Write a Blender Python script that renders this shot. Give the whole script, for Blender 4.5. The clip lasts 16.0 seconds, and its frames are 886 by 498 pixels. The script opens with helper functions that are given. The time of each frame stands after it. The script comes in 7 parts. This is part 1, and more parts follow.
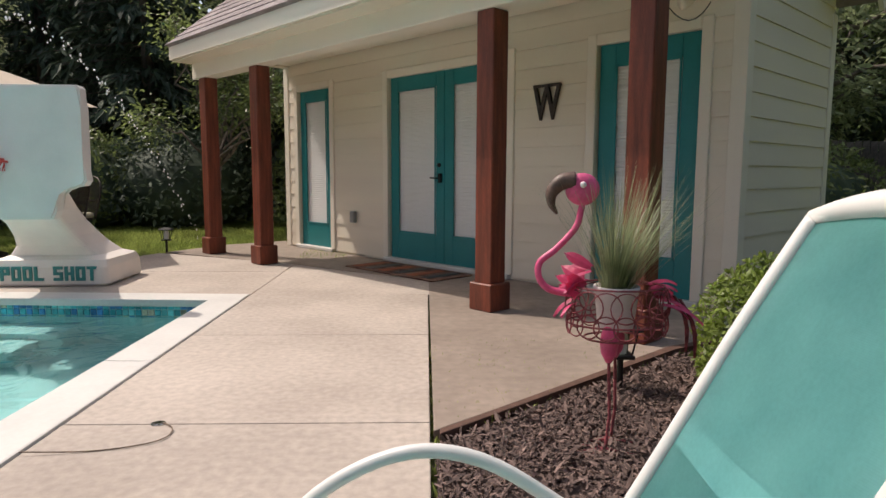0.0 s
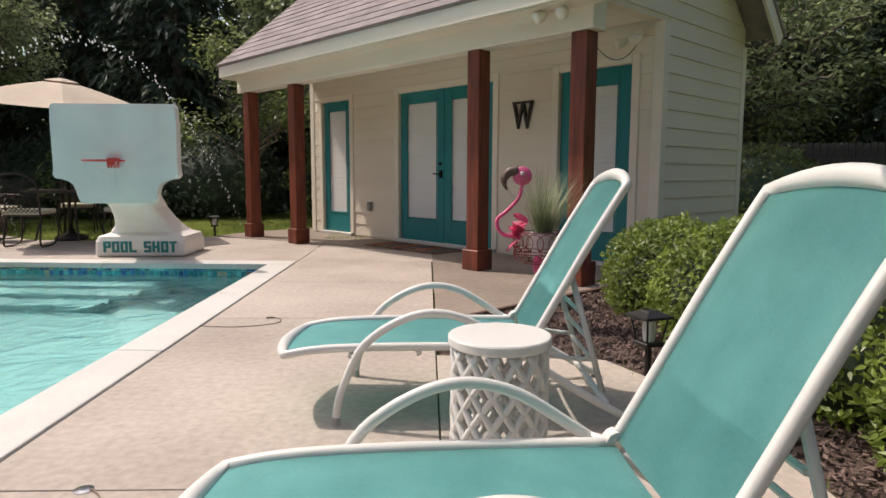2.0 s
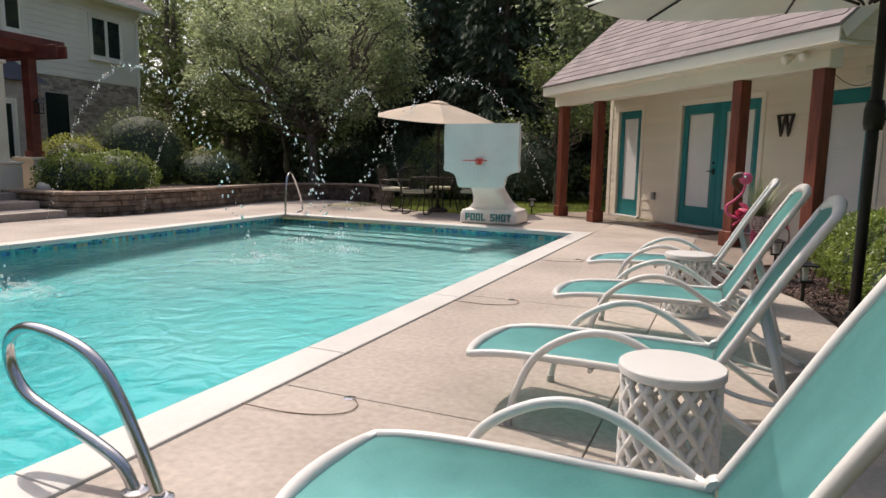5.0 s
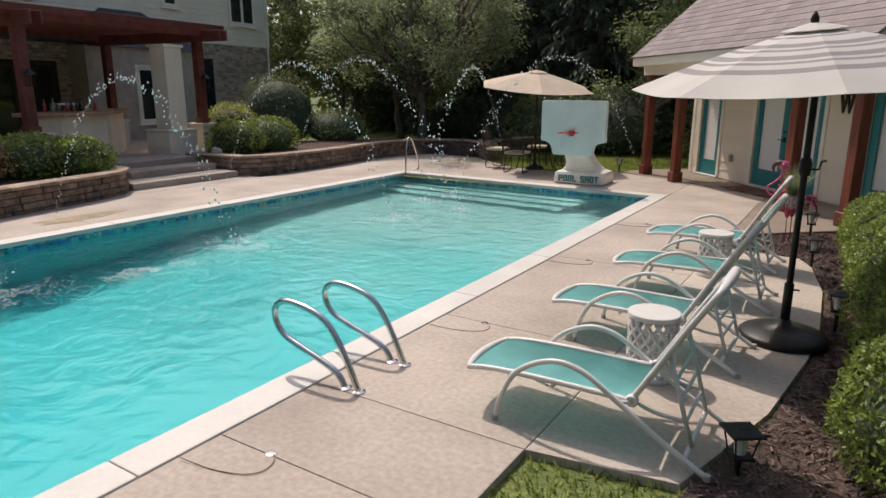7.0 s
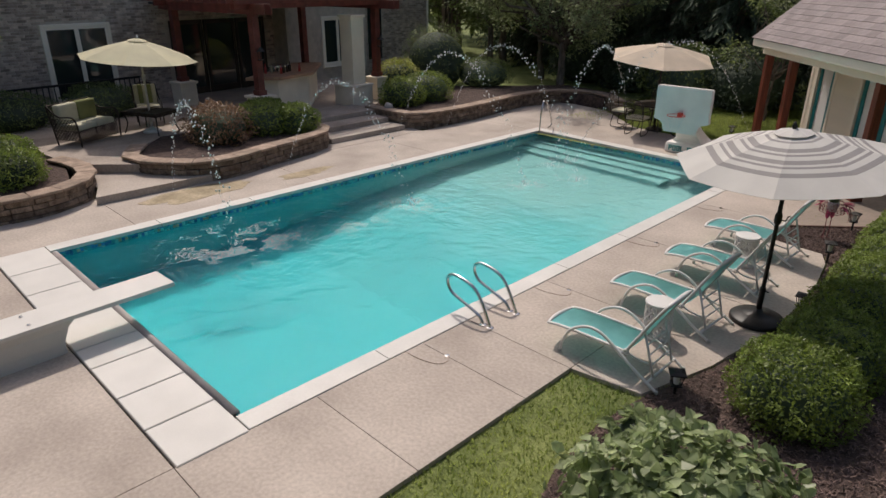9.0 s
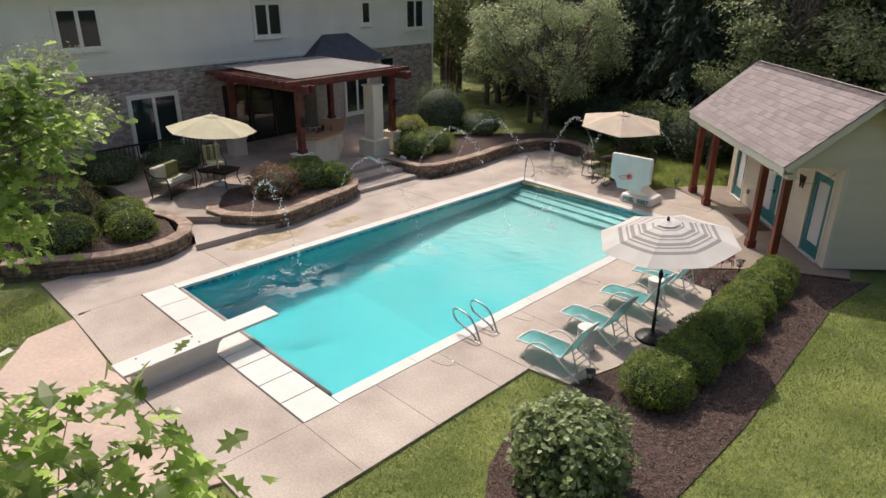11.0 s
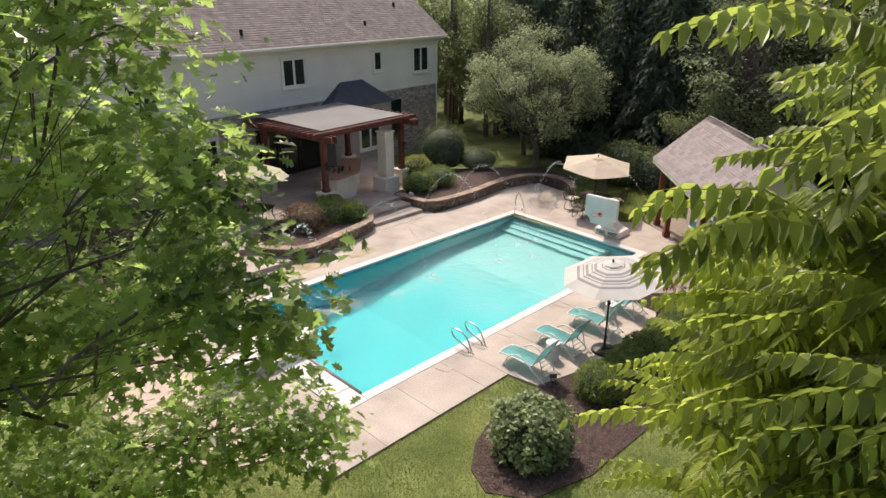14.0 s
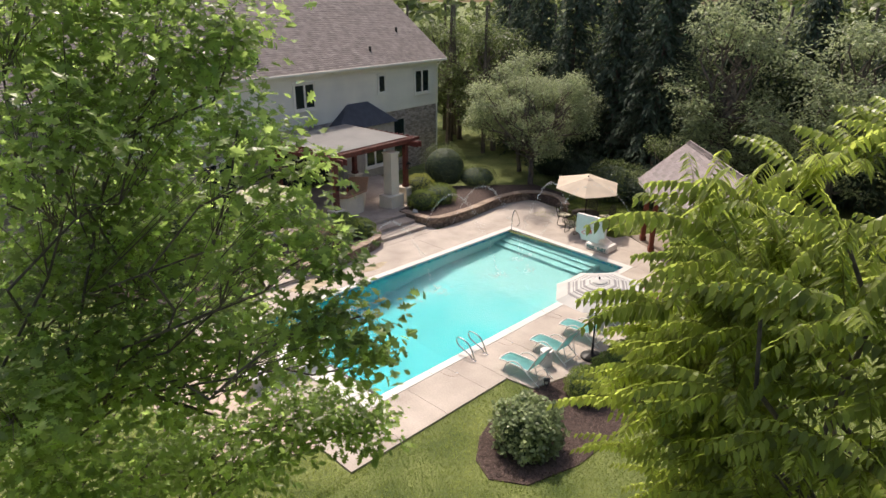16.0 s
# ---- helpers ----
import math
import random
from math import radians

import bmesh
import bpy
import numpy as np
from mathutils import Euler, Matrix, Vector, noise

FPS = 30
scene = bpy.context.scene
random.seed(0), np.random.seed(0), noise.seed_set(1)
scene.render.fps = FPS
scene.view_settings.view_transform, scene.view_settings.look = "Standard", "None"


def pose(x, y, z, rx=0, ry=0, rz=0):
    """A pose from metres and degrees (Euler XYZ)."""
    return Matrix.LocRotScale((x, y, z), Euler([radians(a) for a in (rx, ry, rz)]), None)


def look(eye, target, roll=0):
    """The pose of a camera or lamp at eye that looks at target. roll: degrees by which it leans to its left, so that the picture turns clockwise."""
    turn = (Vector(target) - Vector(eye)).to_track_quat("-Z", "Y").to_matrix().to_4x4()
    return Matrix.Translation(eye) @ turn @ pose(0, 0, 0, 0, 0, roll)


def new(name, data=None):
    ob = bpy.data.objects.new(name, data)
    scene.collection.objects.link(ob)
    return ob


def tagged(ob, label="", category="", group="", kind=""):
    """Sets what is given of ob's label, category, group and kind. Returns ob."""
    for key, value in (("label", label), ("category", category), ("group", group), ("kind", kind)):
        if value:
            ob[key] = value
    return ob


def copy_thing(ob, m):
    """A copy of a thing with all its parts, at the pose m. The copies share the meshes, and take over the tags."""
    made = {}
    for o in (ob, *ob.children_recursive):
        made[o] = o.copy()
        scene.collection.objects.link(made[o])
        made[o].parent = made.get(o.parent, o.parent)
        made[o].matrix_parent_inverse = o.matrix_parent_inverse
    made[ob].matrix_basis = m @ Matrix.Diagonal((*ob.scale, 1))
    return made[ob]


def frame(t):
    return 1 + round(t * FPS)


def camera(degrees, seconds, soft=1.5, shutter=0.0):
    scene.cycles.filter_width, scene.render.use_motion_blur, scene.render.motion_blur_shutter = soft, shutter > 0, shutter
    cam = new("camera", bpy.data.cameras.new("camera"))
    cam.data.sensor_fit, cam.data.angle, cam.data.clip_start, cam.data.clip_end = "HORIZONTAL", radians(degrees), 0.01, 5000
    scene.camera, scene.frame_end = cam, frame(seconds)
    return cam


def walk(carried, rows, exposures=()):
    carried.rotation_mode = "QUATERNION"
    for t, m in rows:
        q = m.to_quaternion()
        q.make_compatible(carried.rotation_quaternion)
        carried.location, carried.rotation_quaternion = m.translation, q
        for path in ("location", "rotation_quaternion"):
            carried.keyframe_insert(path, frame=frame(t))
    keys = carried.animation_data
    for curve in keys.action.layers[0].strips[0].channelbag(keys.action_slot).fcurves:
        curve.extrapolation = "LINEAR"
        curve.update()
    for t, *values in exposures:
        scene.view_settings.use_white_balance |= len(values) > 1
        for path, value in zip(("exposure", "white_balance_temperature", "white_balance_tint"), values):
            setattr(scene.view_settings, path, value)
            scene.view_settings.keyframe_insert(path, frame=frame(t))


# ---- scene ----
cam = camera(68.9, 16.0)
PATH = [
    (0, (-0.02, -0.466, 1.026), (0.033, 1.52, 0.795), 0.2),
    (0.5, (-0.025, -0.875, 1.013), (0.027, 1.11, 0.782), 0.2),
    (1, (-0.046, -1.303, 0.99), (0.01, 0.683, 0.763), 0.2),
    (1.5, (-0.039, -1.749, 1.002), (0.009, 0.237, 0.769), 0.2),
    (2, (-0.05, -2.239, 0.983), (-0.001, -0.253, 0.752), 0.2),
    (2.5, (-0.03, -2.73, 0.966), (0.013, -0.743, 0.737), 0.3),
    (3, (0.013, -3.245, 0.998), (0.036, -1.259, 0.762), 0.3),
    (3.5, (-0.007, -3.803, 1.014), (-0.037, -1.818, 0.774), 0.2),
    (4, (0.03, -4.307, 1.036), (-0.119, -2.328, 0.787), 0.3),
    (4.5, (0.228, -4.72, 1.052), (-0.344, -2.82, 0.804), 0.2),
    (4.7, (0.321, -4.897, 1.07), (-0.376, -3.04, 0.818), 0.5),
    (6.8, (1.204, -7.04, 1.784), (0.201, -5.371, 1.327), 0.3),
    (7, (1.302, -7.176, 1.885), (0.26, -5.537, 1.405), 0.1),
    (7.5, (1.618, -7.739, 2.298), (0.503, -6.17, 1.754), 0.1),
    (8, (1.994, -8.312, 2.753), (0.791, -6.837, 2.138), 0.3),
    (8.5, (2.477, -8.847, 3.205), (1.171, -7.499, 2.511), 0.3),
    (9, (3.229, -9.499, 3.889), (1.926, -8.193, 3.117), 0.2),
    (9.2, (3.425, -9.707, 4.058), (2.114, -8.402, 3.297), 0.1),
    (11.3, (6.228, -12.666, 6.584), (4.923, -11.355, 5.824), 0.3),
    (11.5, (6.474, -12.852, 6.717), (5.162, -11.543, 5.966), 0.1),
    (12, (6.94, -13.247, 7.048), (5.624, -11.941, 6.3), -0.0),
    (12.5, (7.24, -13.626, 7.42), (5.925, -12.316, 6.674), 0.2),
    (13, (7.636, -13.937, 7.75), (6.317, -12.633, 7.002), -0.1),
    (13.5, (7.933, -14.265, 8.084), (6.613, -12.96, 7.341), -0.0),
    (14, (8.23, -14.579, 8.405), (6.908, -13.275, 7.663), 0.0),
    (14.5, (8.464, -14.959, 8.705), (7.147, -13.649, 7.962), 0.2),
    (15, (8.707, -15.385, 9.045), (7.397, -14.068, 8.304), 0.2),
    (15.5, (8.957, -15.702, 9.3), (7.649, -14.38, 8.563), 0.2),
    (16, (9.264, -16.016, 9.502), (7.948, -14.697, 8.774), 0.1),
]
walk(cam, [(t, look(eye, target, roll)) for t, eye, target, roll in PATH],
     [(0.0, 0.14, 6950, 14), (3.5, 0.10, 6950, 15), (7.0, -0.12, 6950, 15), (9.0, -0.40, 6850, 14), (11.3, 0.12, 7000, 14), (16.0, 0.30, 7100, 14)])

# ---- world, sun, exposure ----
world = bpy.data.worlds.new("world")
scene.world = world
world.use_nodes = True
_wn = world.node_tree
_sky = _wn.nodes.new("ShaderNodeTexSky")
_sky.sky_type = "NISHITA"
_sky.sun_disc = False
_sky.dust_density = 3.5
_sky.ozone_density = 0.6
SUN_WAY = Vector((0.62, -0.33, -1.0)).normalized()
_sky.sun_elevation = math.asin(-SUN_WAY.z)
_sky.sun_rotation = math.atan2(-SUN_WAY.x, -SUN_WAY.y)
_wn.links.new(_sky.outputs[0], _wn.nodes["Background"].inputs[0])
_wn.nodes["Background"].inputs[1].default_value = 0.15
sun_data = bpy.data.lights.new("sun", "SUN")
sun_data.energy = 3.1
sun_data.angle = radians(0.55)
sun_data.color = (1.0, 0.95, 0.88)
sun = new("sun", sun_data)
sun.matrix_world = look((0, 0, 30), Vector((0, 0, 30)) + SUN_WAY)
scene.view_settings.exposure = 0.0


# ---- materials ----
def mat(name, base, rough=0.7, metal=0.0, var=0.12, scale=3.0, fine=60.0, bump=0.15, dist=0.004, spread=0.0,
        tint=None, spec=0.5, trans=0.0, coat=0.0, stretch=None, lift=1.0):
    """A surface with stains at one scale, grain at another and fine relief."""
    m = bpy.data.materials.new(name)
    m.use_nodes = True
    nt = m.node_tree
    b = nt.nodes["Principled BSDF"]
    b.inputs["Roughness"].default_value = rough
    b.inputs["Metallic"].default_value = metal
    b.inputs["Specular IOR Level"].default_value = spec
    b.inputs["Coat Weight"].default_value = coat
    co = nt.nodes.new("ShaderNodeTexCoord")
    vec = co.outputs["Object"]
    if stretch:
        mp = nt.nodes.new("ShaderNodeMapping")
        mp.inputs["Scale"].default_value = stretch
        nt.links.new(vec, mp.inputs[0])
        vec = mp.outputs[0]
    n1 = nt.nodes.new("ShaderNodeTexNoise")
    n1.inputs["Scale"].default_value = scale
    n1.inputs["Detail"].default_value = 5
    n2 = nt.nodes.new("ShaderNodeTexNoise")
    n2.inputs["Scale"].default_value = fine
    n2.inputs["Detail"].default_value = 3
    nt.links.new(vec, n1.inputs["Vector"])
    nt.links.new(vec, n2.inputs["Vector"])
    dark = [c * (1 - 1.6 * var) for c in base]
    light = list(tint) if tint else [min(1, c * (1 + 1.3 * var)) for c in base]
    r = nt.nodes.new("ShaderNodeValToRGB")
    r.color_ramp.elements[0].position, r.color_ramp.elements[1].position = 0.3, 0.72
    r.color_ramp.elements[0].color = (*dark, 1)
    r.color_ramp.elements[1].color = (*light, 1)
    nt.links.new(n1.outputs[0], r.inputs[0])
    mx = nt.nodes.new("ShaderNodeMix")
    mx.data_type, mx.blend_type = "RGBA", "OVERLAY"
    mx.inputs["Factor"].default_value = min(1, var * 2.2)
    nt.links.new(r.outputs[0], mx.inputs["A"])
    nt.links.new(n2.outputs[0], mx.inputs["B"])
    out = mx.outputs["Result"]
    if spread:
        oi = nt.nodes.new("ShaderNodeObjectInfo")
        ge = nt.nodes.new("ShaderNodeNewGeometry")
        add = nt.nodes.new("ShaderNodeMath")
        add.operation = "ADD"
        nt.links.new(oi.outputs["Random"], add.inputs[0])
        nt.links.new(ge.outputs["Random Per Island"], add.inputs[1])
        fr = nt.nodes.new("ShaderNodeMath")
        fr.operation = "FRACT"
        nt.links.new(add.outputs[0], fr.inputs[0])
        mr = nt.nodes.new("ShaderNodeMapRange")
        mr.inputs["To Min"].default_value = 1 - spread
        mr.inputs["To Max"].default_value = 1 + spread
        nt.links.new(fr.outputs[0], mr.inputs["Value"])
        hsv = nt.nodes.new("ShaderNodeHueSaturation")
        nt.links.new(mr.outputs[0], hsv.inputs["Value"])
        nt.links.new(out, hsv.inputs["Color"])
        out = hsv.outputs[0]
    nt.links.new(out, b.inputs["Base Color"])
    if bump:
        bp = nt.nodes.new("ShaderNodeBump")
        bp.inputs["Strength"].default_value = bump
        bp.inputs["Distance"].default_value = dist
        nt.links.new(n2.outputs[0], bp.inputs["Height"])
        nt.links.new(bp.outputs[0], b.inputs["Normal"])
    if trans:
        tr = nt.nodes.new("ShaderNodeBsdfTranslucent")
        glow = nt.nodes.new("ShaderNodeHueSaturation")
        glow.inputs["Value"].default_value = lift
        nt.links.new(out, glow.inputs["Color"])
        nt.links.new(glow.outputs[0], tr.inputs[0])
        ms = nt.nodes.new("ShaderNodeMixShader")
        ms.inputs[0].default_value = trans
        nt.links.new(b.outputs[0], ms.inputs[1])
        nt.links.new(tr.outputs[0], ms.inputs[2])
        nt.links.new(ms.outputs[0], nt.nodes["Material Output"].inputs[0])
    return m


M_DECK = mat("stamped_concrete", (0.44, 0.37, 0.315), 0.75, var=0.14, scale=0.9, fine=26, bump=0.4, dist=0.008, spread=0.04, tint=(0.52, 0.45, 0.39))
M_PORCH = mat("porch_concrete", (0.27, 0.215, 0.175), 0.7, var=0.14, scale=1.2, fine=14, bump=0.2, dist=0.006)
M_COPING = mat("white_coping", (0.62, 0.60, 0.565), 0.6, var=0.05, scale=2, fine=40, bump=0.1, spread=0.03)
M_SLAB = mat("white_deck_panel", (0.62, 0.60, 0.565), 0.6, var=0.04, scale=2, fine=70, bump=0.15, spread=0.03)
M_JOINT = mat("dark_joint", (0.06, 0.05, 0.045), 0.9, var=0.1)
M_SIDING = mat("cream_siding", (0.76, 0.68, 0.55), 0.6, var=0.04, scale=1.0, fine=90, bump=0.1, stretch=(0.3, 3, 3), spread=0.02)
M_TRIM = mat("cream_trim", (0.80, 0.73, 0.61), 0.55, var=0.03, scale=1, fine=70, bump=0.08)
M_WHITE = mat("white_siding", (0.86, 0.81, 0.70), 0.6, var=0.04, scale=0.8, fine=60, bump=0.08, spread=0.02)
M_TEAL = mat("teal_door_paint", (0.010, 0.20, 0.215), 0.4, var=0.06, scale=2, fine=60, bump=0.08)
M_BLIND = mat("blind", (0.72, 0.72, 0.70), 0.6, var=0.03, scale=1, fine=30)
M_REDWOOD = mat("red_stained_timber", (0.17, 0.038, 0.018), 0.5, var=0.3, scale=4, fine=50, bump=0.3, dist=0.003, stretch=(6, 6, 0.5))
M_PERGOLA = mat("pergola_timber", (0.15, 0.038, 0.028), 0.55, var=0.25, scale=4, fine=50, bump=0.25)
M_SHINGLE = mat("grey_brown_shingle", (0.30, 0.255, 0.25), 0.9, var=0.14, scale=4, fine=160, bump=0.5, dist=0.004, spread=0.16)
M_SHINGLE2 = mat("house_shingle", (0.25, 0.21, 0.195), 0.9, var=0.14, scale=3, fine=120, bump=0.5, spread=0.14)
M_SLATE = mat("dark_roof", (0.06, 0.065, 0.085), 0.6, var=0.14, scale=3, fine=80, bump=0.3, spread=0.1)
M_BRICK = mat("mixed_brick", (0.47, 0.37, 0.31), 0.9, var=0.2, scale=5, fine=80, bump=0.4, spread=0.4, tint=(0.52, 0.45, 0.41))
M_MORTAR = mat("mortar", (0.48, 0.43, 0.37), 0.95, var=0.1, scale=5, fine=100, bump=0.3)
M_STONE = mat("wall_stone", (0.20, 0.135, 0.095), 0.9, var=0.3, scale=7, fine=60, bump=0.5, dist=0.008, spread=0.3, tint=(0.32, 0.24, 0.18))
M_CAP = mat("cap_stone", (0.34, 0.25, 0.19), 0.85, var=0.2, scale=6, fine=50, bump=0.4, dist=0.006, spread=0.2)
M_PATIO = mat("patio_stone", (0.40, 0.33, 0.28), 0.8, var=0.15, scale=1.5, fine=20, bump=0.3)
M_MULCH = mat("mulch", (0.10, 0.066, 0.055), 0.95, var=0.3, scale=9, fine=60, bump=1.0, dist=0.03)
M_CHIP = mat("mulch_chip", (0.155, 0.105, 0.09), 0.9, var=0.2, scale=20, fine=90, bump=0.3, spread=0.5)
M_LAWN = mat("lawn", (0.115, 0.175, 0.036), 0.95, var=0.28, scale=0.7, fine=30, bump=0.9, dist=0.03, tint=(0.22, 0.25, 0.08))
M_BLADE = mat("grass_blade", (0.14, 0.215, 0.042), 0.6, var=0.25, scale=0.6, fine=5, bump=0, spread=0.3, tint=(0.28, 0.31, 0.095), trans=0.6, lift=1.9)
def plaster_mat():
    """Plaster with the water's absorption put into its colour: pale in the shallow end, stronger turquoise in the deep
    end, mottled.
    """
    m = mat("water_tinted_plaster", (0.07, 0.47, 0.52), 0.7, var=0.05, scale=1, fine=20, bump=0.05)
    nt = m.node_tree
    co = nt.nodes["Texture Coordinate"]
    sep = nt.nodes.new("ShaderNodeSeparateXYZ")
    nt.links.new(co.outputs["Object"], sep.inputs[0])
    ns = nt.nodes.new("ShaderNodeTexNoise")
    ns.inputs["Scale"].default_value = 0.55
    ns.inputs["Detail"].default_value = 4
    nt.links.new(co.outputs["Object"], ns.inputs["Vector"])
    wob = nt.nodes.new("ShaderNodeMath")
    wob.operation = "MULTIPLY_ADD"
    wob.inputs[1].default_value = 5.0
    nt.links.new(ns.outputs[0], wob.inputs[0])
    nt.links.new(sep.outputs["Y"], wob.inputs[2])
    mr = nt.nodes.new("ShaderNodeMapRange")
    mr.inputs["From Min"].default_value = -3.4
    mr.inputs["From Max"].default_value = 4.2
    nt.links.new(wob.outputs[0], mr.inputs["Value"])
    # ramp along the pool: light lost in deeper water, set as base colour
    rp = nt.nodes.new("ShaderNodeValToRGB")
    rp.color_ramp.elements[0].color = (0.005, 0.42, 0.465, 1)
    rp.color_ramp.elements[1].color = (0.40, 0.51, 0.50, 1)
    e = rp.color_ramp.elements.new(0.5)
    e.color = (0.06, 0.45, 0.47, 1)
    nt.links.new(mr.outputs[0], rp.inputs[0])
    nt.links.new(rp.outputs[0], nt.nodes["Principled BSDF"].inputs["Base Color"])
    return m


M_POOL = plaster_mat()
M_CHROME = mat("stainless_steel", (0.62, 0.62, 0.62), 0.18, metal=1.0, var=0.05, scale=8, fine=60, bump=0.03)
M_FRAME = mat("white_powder_coat", (0.70, 0.69, 0.665), 0.35, var=0.03, scale=4, fine=90, bump=0.05)
M_PLASTIC = mat("white_moulded_plastic", (0.85, 0.785, 0.74), 0.45, var=0.05, scale=2.5, fine=70, bump=0.08)
M_LETTER = mat("teal_lettering", (0.02, 0.22, 0.22), 0.5, var=0.05)
M_RED = mat("orange_red_rim", (0.65, 0.045, 0.025), 0.4, var=0.06)
M_NET = mat("white_net", (0.75, 0.75, 0.73), 0.8, var=0.05)
M_IRON = mat("black_iron", (0.018, 0.017, 0.016), 0.45, metal=0.3, var=0.2, scale=10, fine=80, bump=0.2)
M_DARKMETAL = mat("dark_bronze_metal", (0.045, 0.035, 0.028), 0.5, metal=0.4, var=0.2, scale=8, fine=70, bump=0.2)
M_PINK = mat("pink_enamel", (0.72, 0.10, 0.24), 0.42, var=0.16, scale=9, fine=70, bump=0.15)
M_RUSTPINK = mat("rusty_pink_rod", (0.25, 0.055, 0.065), 0.7, var=0.3, scale=25, fine=90, bump=0.3)
M_BEAK = mat("brown_beak", (0.10, 0.06, 0.045), 0.5, var=0.25, scale=12, fine=70)
M_POT = mat("white_pot", (0.70, 0.66, 0.65), 0.5, var=0.06, scale=5, fine=60)
M_BEIGE = mat("tan_canvas", (0.76, 0.65, 0.52), 0.85, var=0.06, scale=2, fine=140, bump=0.2, trans=0.3)
M_CREAM = mat("cream_canvas", (0.74, 0.70, 0.50), 0.85, var=0.05, scale=2, fine=140, bump=0.2, trans=0.3)
M_STRIPEW = mat("white_canvas", (0.70, 0.68, 0.64), 0.85, var=0.05, scale=2, fine=140, bump=0.2, trans=0.25)
M_STRIPEG = mat("grey_canvas", (0.36, 0.34, 0.33), 0.85, var=0.05, scale=2, fine=140, bump=0.2, trans=0.2)
M_CUSHION = mat("cream_cushion", (0.58, 0.55, 0.42), 0.9, var=0.07, scale=4, fine=120, bump=0.25)
M_OLIVE = mat("olive_cushion_stripe", (0.24, 0.25, 0.10), 0.9, var=0.1, scale=4, fine=120, bump=0.25)
M_STUCCO = mat("cream_stucco", (0.78, 0.70, 0.57), 0.85, var=0.07, scale=2, fine=60, bump=0.35)
M_COUNTER = mat("terracotta_counter", (0.42, 0.24, 0.15), 0.5, var=0.15, scale=6, fine=60, bump=0.2)
M_BARK = mat("bark", (0.14, 0.115, 0.095), 0.95, var=0.3, scale=8, fine=40, bump=0.8, dist=0.02, stretch=(1, 1, 0.25))
M_FENCE = mat("weathered_fence", (0.12, 0.10, 0.085), 0.9, var=0.25, scale=5, fine=40, bump=0.3)


def leaf_mat(name, base, tint, trans=0.5, rough=0.42, spread=0.3, scale=0.6, lift=1.7):
    return mat(name, base, rough, var=0.2, scale=scale, fine=6, bump=0, spread=spread, tint=tint, trans=trans, lift=lift)


M_OAK = leaf_mat("oak_leaf", (0.15, 0.23, 0.058), (0.285, 0.37, 0.11), trans=0.62, rough=0.32, lift=2.3, spread=0.4)
M_SUMAC = leaf_mat("sumac_leaf", (0.155, 0.215, 0.04), (0.31, 0.355, 0.075), trans=0.55, rough=0.36, spread=0.4, lift=2.2)
M_BOX = leaf_mat("boxwood_leaf", (0.12, 0.18, 0.03), (0.23, 0.30, 0.06), trans=0.35, scale=3)
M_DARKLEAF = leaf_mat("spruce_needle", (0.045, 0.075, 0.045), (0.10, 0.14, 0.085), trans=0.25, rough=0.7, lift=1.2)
M_CRAB = leaf_mat("silvery_leaf", (0.185, 0.235, 0.11), (0.36, 0.41, 0.22), trans=0.42, rough=0.45, spread=0.4, lift=1.7)
M_WOOD = leaf_mat("wood_leaf", (0.095, 0.135, 0.04), (0.20, 0.25, 0.09), trans=0.4, spread=0.4)
M_HYDR = leaf_mat("hydrangea_leaf", (0.19, 0.26, 0.11), (0.36, 0.42, 0.22), trans=0.35, scale=3)
M_LIME = leaf_mat("lime_leaf", (0.26, 0.30, 0.04), (0.42, 0.44, 0.09), trans=0.3)
M_RUSSET = leaf_mat("russet_maple_leaf", (0.20, 0.105, 0.055), (0.30, 0.19, 0.11), trans=0.3, spread=0.35)
M_BRONZE = leaf_mat("bronze_leaf", (0.13, 0.125, 0.05), (0.25, 0.22, 0.10), trans=0.3, spread=0.35)
M_REED = leaf_mat("grey_green_blade", (0.18, 0.23, 0.10), (0.36, 0.40, 0.24), trans=0.25, scale=4)


def glass_mat(name, tintc=(0.02, 0.03, 0.03)):
    m = bpy.data.materials.new(name)
    m.use_nodes = True
    b = m.node_tree.nodes["Principled BSDF"]
    b.inputs["Base Color"].default_value = (*tintc, 1)
    b.inputs["Roughness"].default_value = 0.04
    b.inputs["Specular IOR Level"].default_value = 0.8
    return m


M_GLASS = glass_mat("dark_window_glass")


def fabric_mat():
    """Teal sling mesh: fine ribs across."""
    m = mat("teal_sling", (0.19, 0.57, 0.57), 0.5, var=0.06, scale=5, fine=120, bump=0.1, trans=0.28, tint=(0.26, 0.65, 0.64), lift=1.15)
    nt = m.node_tree
    b = nt.nodes["Principled BSDF"]
    co = nt.nodes["Texture Coordinate"]
    w = nt.nodes.new("ShaderNodeTexWave")
    w.inputs["Scale"].default_value = 160
    w.bands_direction = "X"
    nt.links.new(co.outputs["Object"], w.inputs["Vector"])
    bp = nt.nodes.new("ShaderNodeBump")
    bp.inputs["Strength"].default_value = 0.12
    bp.inputs["Distance"].default_value = 0.001
    nt.links.new(w.outputs[0], bp.inputs["Height"])
    nt.links.new(bp.outputs[0], b.inputs["Normal"])
    b.inputs["Sheen Weight"].default_value = 0.3
    return m


M_SLING = fabric_mat()


